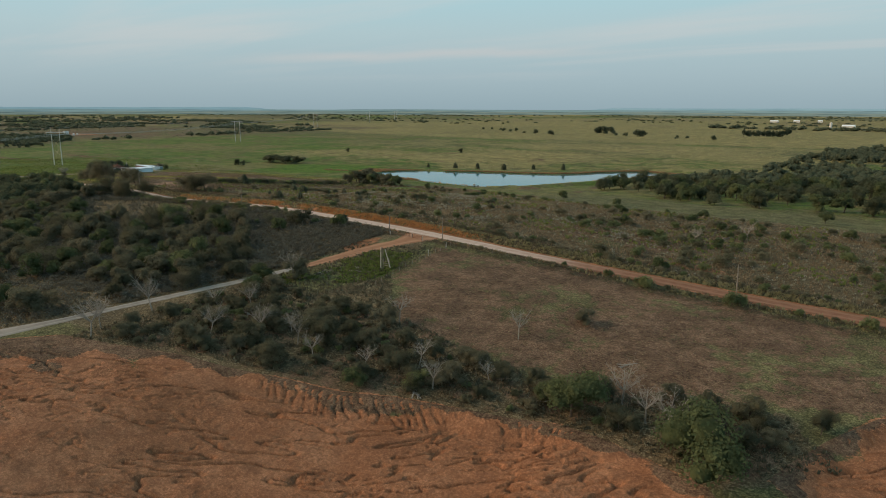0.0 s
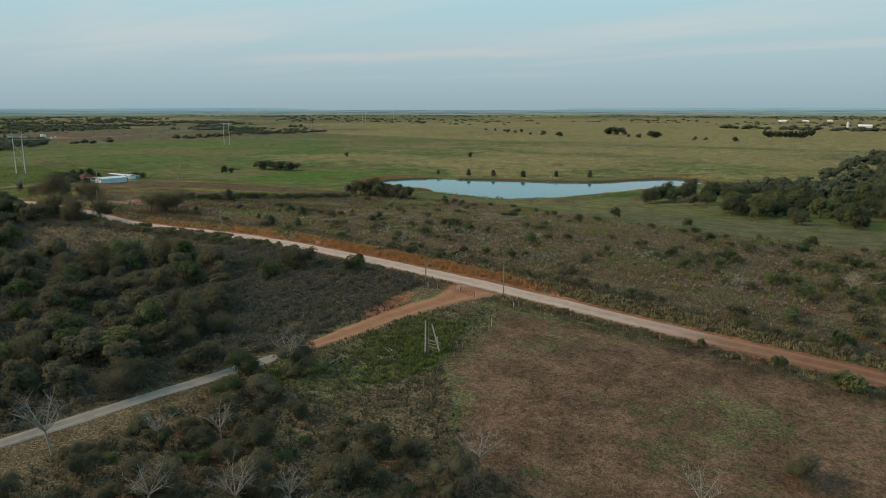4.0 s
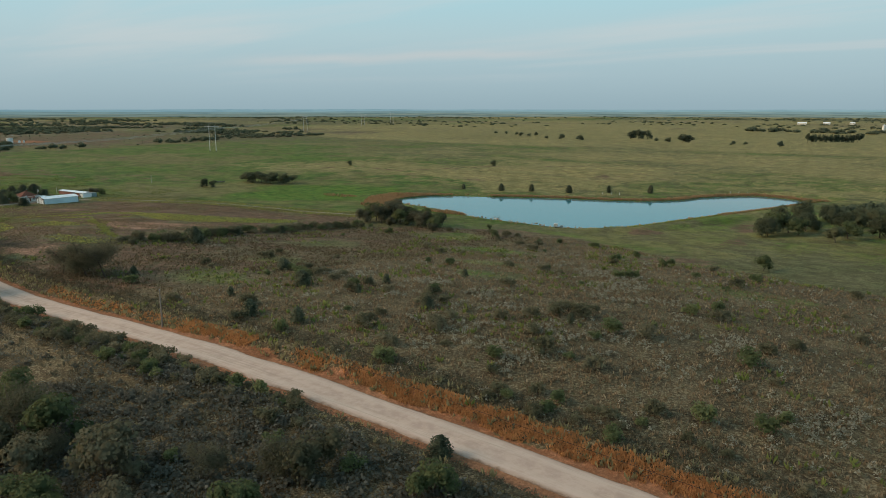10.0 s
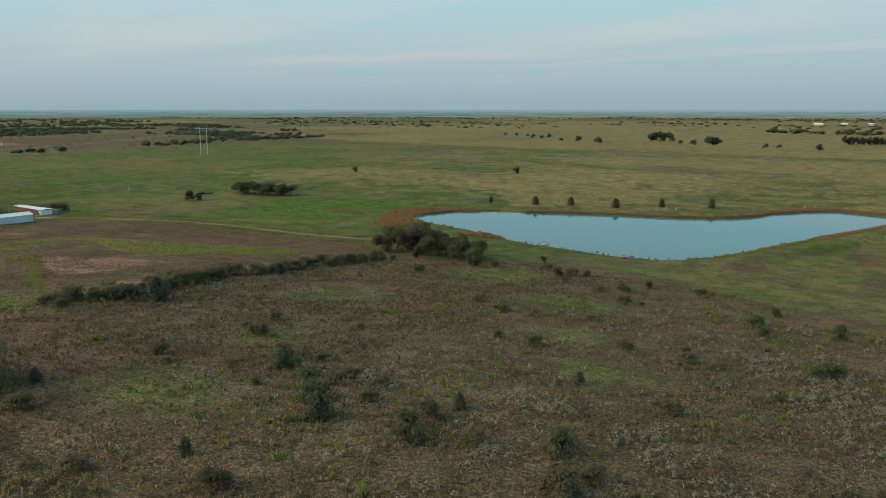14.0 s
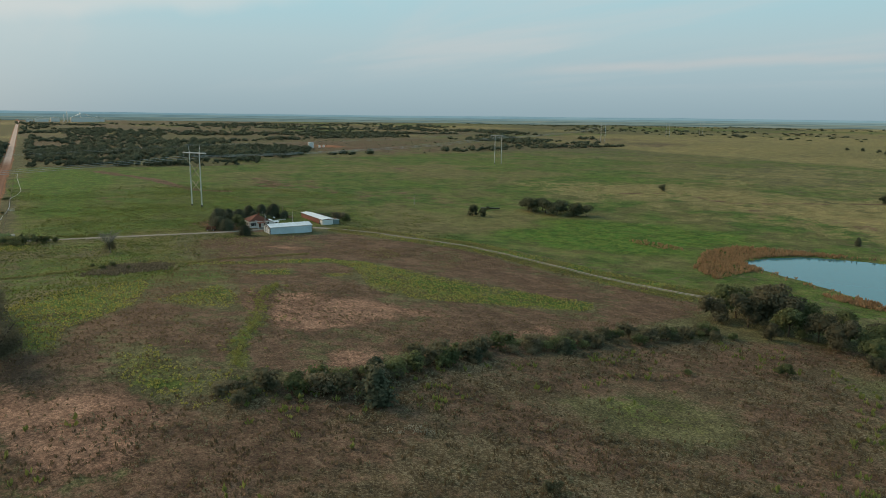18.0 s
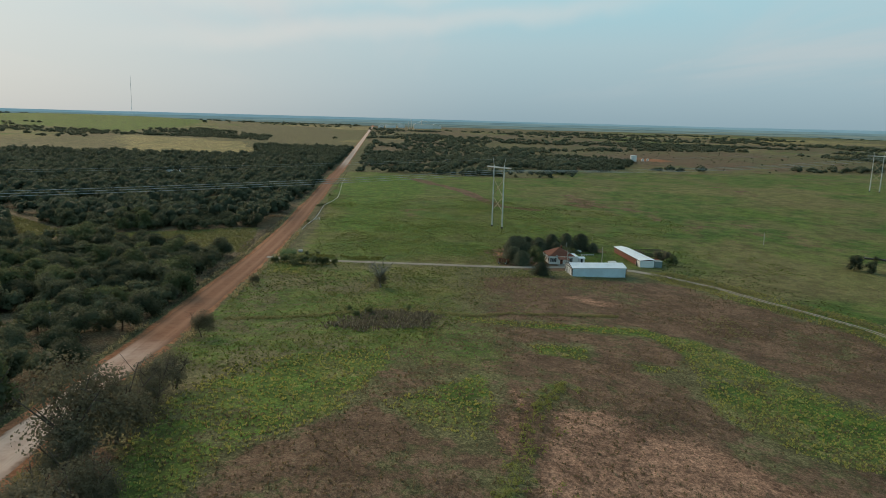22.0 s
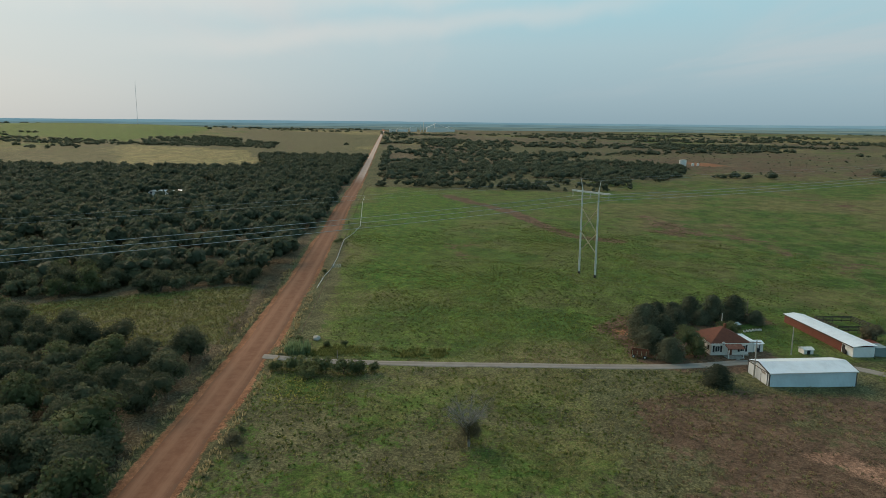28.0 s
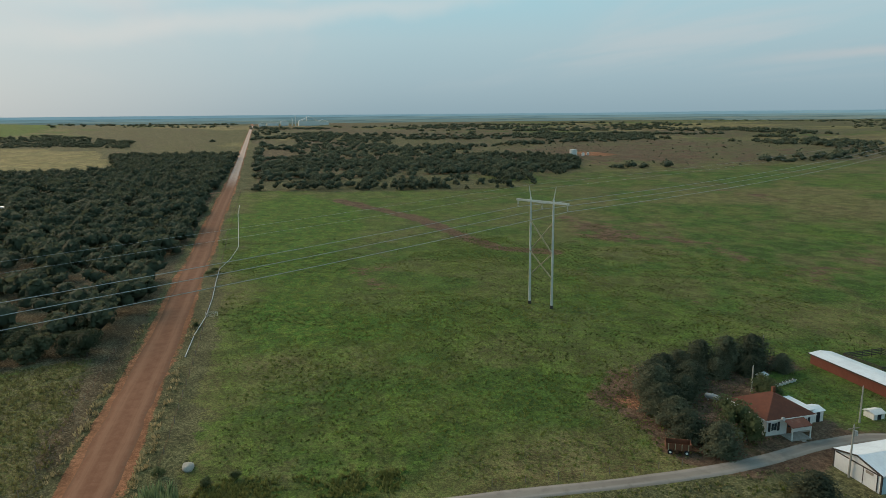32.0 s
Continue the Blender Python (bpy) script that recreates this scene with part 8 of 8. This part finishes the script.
straw = spots(G, 3600, lambda X, Y: ((np.abs(Y - road_y(X)) > 4.4) & (np.abs(Y - road_y(X)) < 9.5)) * np.where(Y > road_y(X), 1.0, 0.25) * np.where(X > -130, 1.0, 0.35) * (along(X, Y, DRIVE) > 7) * 1.0, -420, 60, 170, 205)
tufts("straw_grass", straw, 0.75, 6, M_STRAW, "tall straw-coloured grass along the road", "grass")
belt = spots(G, 5000, lambda X, Y: (inside(X, Y, [(-152, 160), (-148, 66), (-122, 79), (-100, 88), (-80, 95), (-58, 101), (-40, 103), (-24, 98), (-8, 112), (-20, 124), (-60, 115), (-85, 118), (-104, 122), (-122, 142), (-126, 172)]) > 0) * (along(X, Y, DRIVE) > 2.6), -155, -5, 64, 175)
tufts("thicket_weeds", belt, 0.6, 6, M_DARKWEED, "dusty weeds under the thicket", "weeds")
pen = spots(G, 1100, lambda X, Y: (inside(X, Y, [(-147, 158), (-150, 132), (-146, 120), (-130, 122), (-123, 140), (-129, 160)]) > 0) * sstep(fbm(X, Y, 9, 74, 3), 0.36, 0.56) * (along(X, Y, DRIVE) > 2.4), -152, -120, 118, 165)
tufts("pen_weeds", pen, 0.6, 7, M_GRASS, "bright green rank weeds in the old pen", "weeds", 0.2)
lot = spots(G, 5000, lambda X, Y: (inside(X, Y, DRY_LOT) > 0) * 1.0, -130, 60, 112, 176)
tufts("lot_grass", lot, 0.22, 5, M_WEED, "short grazed dry grass in the lot", "grass", 0.22)
swale = spots(G, 9000, lambda X, Y: (np.maximum.reduce([inside(X, Y, p) for p in SWALES]) > 0) | (along(X, Y, TRACK) < 9) * (along(X, Y, TRACK) > 1.6), -545, -335, 200, 400)
strip = spots(G, 520, lambda X, Y: np.exp(-(along(X, Y, WEED_STRIP) / 1.1) ** 2) + 0.06 * np.exp(-(along(X, Y, WEED_STRIP) / 5) ** 2), -425, -335, 225, 285)
clumps("strip_weeds", strip, 0.55, 0.60, 20, 0.20, M_YELLOW, "yellow-green weeds along a washed furrow", "weeds", 0.1)
trackside = spots(G, 5200, lambda X, Y: sstep(along(X, Y, TRACK), 10.0, 3.0) * (along(X, Y, TRACK) > 1.5) * sstep(fbm(X, Y, 10, 72, 3), 0.36, 0.54), -560, -340, 290, 440)
clumps("track_grass", trackside, 0.42, 0.42, 14, 0.20, M_BUNCH, "yellowing bunch grass beside the wheel ruts", "grass", 0.05)
hollow = spots(G, 1100, lambda X, Y: sstep(inside(X, Y, HOLLOW) + 8 * (fbm(X, Y, 9, 62, 3) - 0.5), -3, 4) * sstep(fbm(X, Y, 6, 64, 3), 0.36, 0.56), -480, -450, 222, 262)
tufts("hollow_weeds", hollow, 0.65, 6, M_DARKWEED, "dark rank weeds in the hollow below the terrace", "weeds", 0.18)
terrace = spots(G, 1300, lambda X, Y: np.exp(-(along(X, Y, TERRACE) / 1.0) ** 2), -485, -455, 202, 305)
clumps("terrace_grass", terrace, 0.48, 0.36, 14, 0.20, M_BUNCH, "pale bunch grass on the terrace ridge", "grass", 0.05)
herbs = spots(G, 8000, lambda X, Y: ((inside(X, Y, WEST_PASTURE) > 2) | (X > -548) & (X < -400) & (Y < 300) & (Y > 206)) * (inside(X, Y, BROWN_FIELD) < 3) * (along(X, Y, HOME_DRIVE) > 2.6) * sstep(fbm(X, Y, 17, 66, 4), 0.47, 0.60), -760, -400, 205, 380)
tufts("pasture_herbs", herbs, 0.3, 6, M_HERB, "dark low herbs in patches of the pasture", "weeds", 0.28, 0.7, 0.6)
rank = spots(G, 900, lambda X, Y: sstep(fbm(X, Y, 8, 68, 3), 0.42, 0.58) * sstep(along(X, Y, [(-552, 207), (-557, 216), (-555, 232), (-552, 252)]), 4.5, 1.5) * (along(X, Y, HOME_DRIVE) > 2.8), -566, -545, 203, 258)
tufts("rank_weeds", rank, 0.5, 7, M_HERB, "dark rank weeds along the farmhouse drive", "weeds", 0.2)
cane = spots(G, 70, lambda X, Y: (np.hypot((X + 555) / 3.4, (Y - 207) / 2.6) < 1) * 1.0, -560, -550, 203, 211)
tufts("cane_clump", cane, 2.1, 16, M_CANE, "clump of tall blue-green cane beside the drive", "cane", 0.045, 0.35, 0.2)
verge_straw = spots(G, 600, lambda X, Y: ((np.abs(Y - road_y(X)) > 5.2) & (np.abs(Y - road_y(X)) < 7.0)) * sstep(fbm(X, Y, 18, 69, 3), 0.42, 0.56), -660, -430, 175, 212)
tufts("verge_straw", verge_straw, 0.7, 6, M_STRAW, "thin dry grass along the red road edge", "grass")
tufts("swale_grass", swale, 0.34, 7, M_YELLOW, "fresh green grass along the swales of the worn field", "grass", 0.2)
worn = spots(G, 15000, lambda X, Y: (inside(X, Y, BROWN_FIELD) > 0) * (0.2 + 0.8 * sstep(fbm(X, Y, 16, 5, 3), 0.4, 0.6)), -535, -338, 198, 392)
tufts("worn_weeds", worn, 0.32, 5, M_WEED, "sparse low weeds on the worn brown field", "weeds", 0.2)
home = spots(G, 5000, lambda X, Y: (Y > road_y(X) + 6) * (inside(X, Y, BROWN_FIELD) < 2) * (along(X, Y, HOME_DRIVE) > 2.6) * (0.25 + 0.75 * sstep(fbm(X, Y, 20, 95, 3), 0.42, 0.6)), -548, -400, 200, 300)
tufts("meadow_grass", home, 0.36, 6, M_GRASS, "uneven green meadow grass near the drive", "grass", 0.18)
bank = spots(G, 8500, lambda X, Y: sstep(Y - road_y(X) + 3.0 * (fbm(X, Y, 5, 70, 3) - 0.5), 4.4, 5.6) * sstep(Y - road_y(X) + 3.0 * (fbm(X, Y, 5, 70, 3) - 0.5), 8.2, 6.4) * sstep(fbm(X, Y, 13, 67, 3), 0.28, 0.56) * np.where(X < -245, 0.2, 1.0), -300, -118, 186, 200)
tufts("bank_grass", bank, 0.42, 6, M_ORANGEGRASS, "bright orange dry grass on the road bank", "grass")
lawn = spots(G, 16000, lambda X, Y: (inside(X, Y, WEST_PASTURE) > 2) * (along(X, Y, HOME_DRIVE) > 2.6) * (X > -720), -720, -545, 205, 340)
tufts("pasture_grass", lawn, 0.2, 5, M_GRASS, "short grazed pasture grass", "grass", 0.22, 0.6)
seed = spots(G, 1900, lambda X, Y: (Y > road_y(X) + 6) * (along(X, Y, HOME_DRIVE) > 2.8) * sstep(fbm(X, Y, 24, 99, 3), 0.48, 0.6), -546, -440, 205, 335)
clumps("seeded_grass", seed, 0.38, 0.40, 14, 0.17, M_BUNCH, "clumps of yellowing bunch grass", "grass", 0.05)
past = spots(G, 9000, lambda X, Y: (inside(X, Y, WEST_PASTURE) > 4) * (0.1 + 0.9 * sstep(fbm(X, Y, 22, 105, 4), 0.50, 0.62)) * (along(X, Y, HOME_DRIVE) > 3) * (X > -740), -740, -545, 205, 400)
tufts("pasture_weeds", past, 0.32, 6, M_GRASS, "broad-leaved green weeds in patches of the pasture", "weeds", 0.26, 0.7, 0.6)
gapw = spots(G, 6500, lambda X, Y: (inside(X, Y, GAP) > 0) * (np.abs(Y - road_y(X)) > 6), -665, -538, 60, 194)
tufts("gap_grass", gapw, 0.5, 5, M_OPENING, "tall olive grass in the opening of the wood", "grass")
REEDBED = [(-409, 424), (-392, 415), (-396, 444), (-412, 450), (-414, 475), (-408, 495), (-430, 476), (-428, 454)]
reeds = spots(G, 8000, lambda X, Y: ((np.abs(inside(X, Y, POND) + 2.2) < 3.0) * np.where((X < -395) | (Y > 505) & (X > -372), 1.0, 0.06)) + (inside(X, Y, REEDBED) > 0) * (inside(X, Y, POND) < -0.5) * 0.7 + (np.hypot((X + 347) / 16, (Y - 430) / 4.5) < 1) * (inside(X, Y, POND) < 0.5) * 0.9 + (np.hypot((X + 448) / 14, (Y - 447) / 5) < 1) * 0.2, -465, -180, 405, 625)
tufts("reeds", reeds, 1.0, 7, M_REED, "rust-brown dry reeds round the pond", "reeds", 0.13, 0.3, 0.4)
dam = spots(G, 2400, lambda X, Y: (np.abs(inside(X, Y, POND) + 2.5) < 2.5) * (Y < 600) * (X > -262) * (Y < 415 + (X + 262) * 2.6), -275, -185, 410, 600)
tufts("dam_grass", dam, 0.7, 6, M_GRASS, "fresh green growth along the dam waterline", "grass", 0.2)
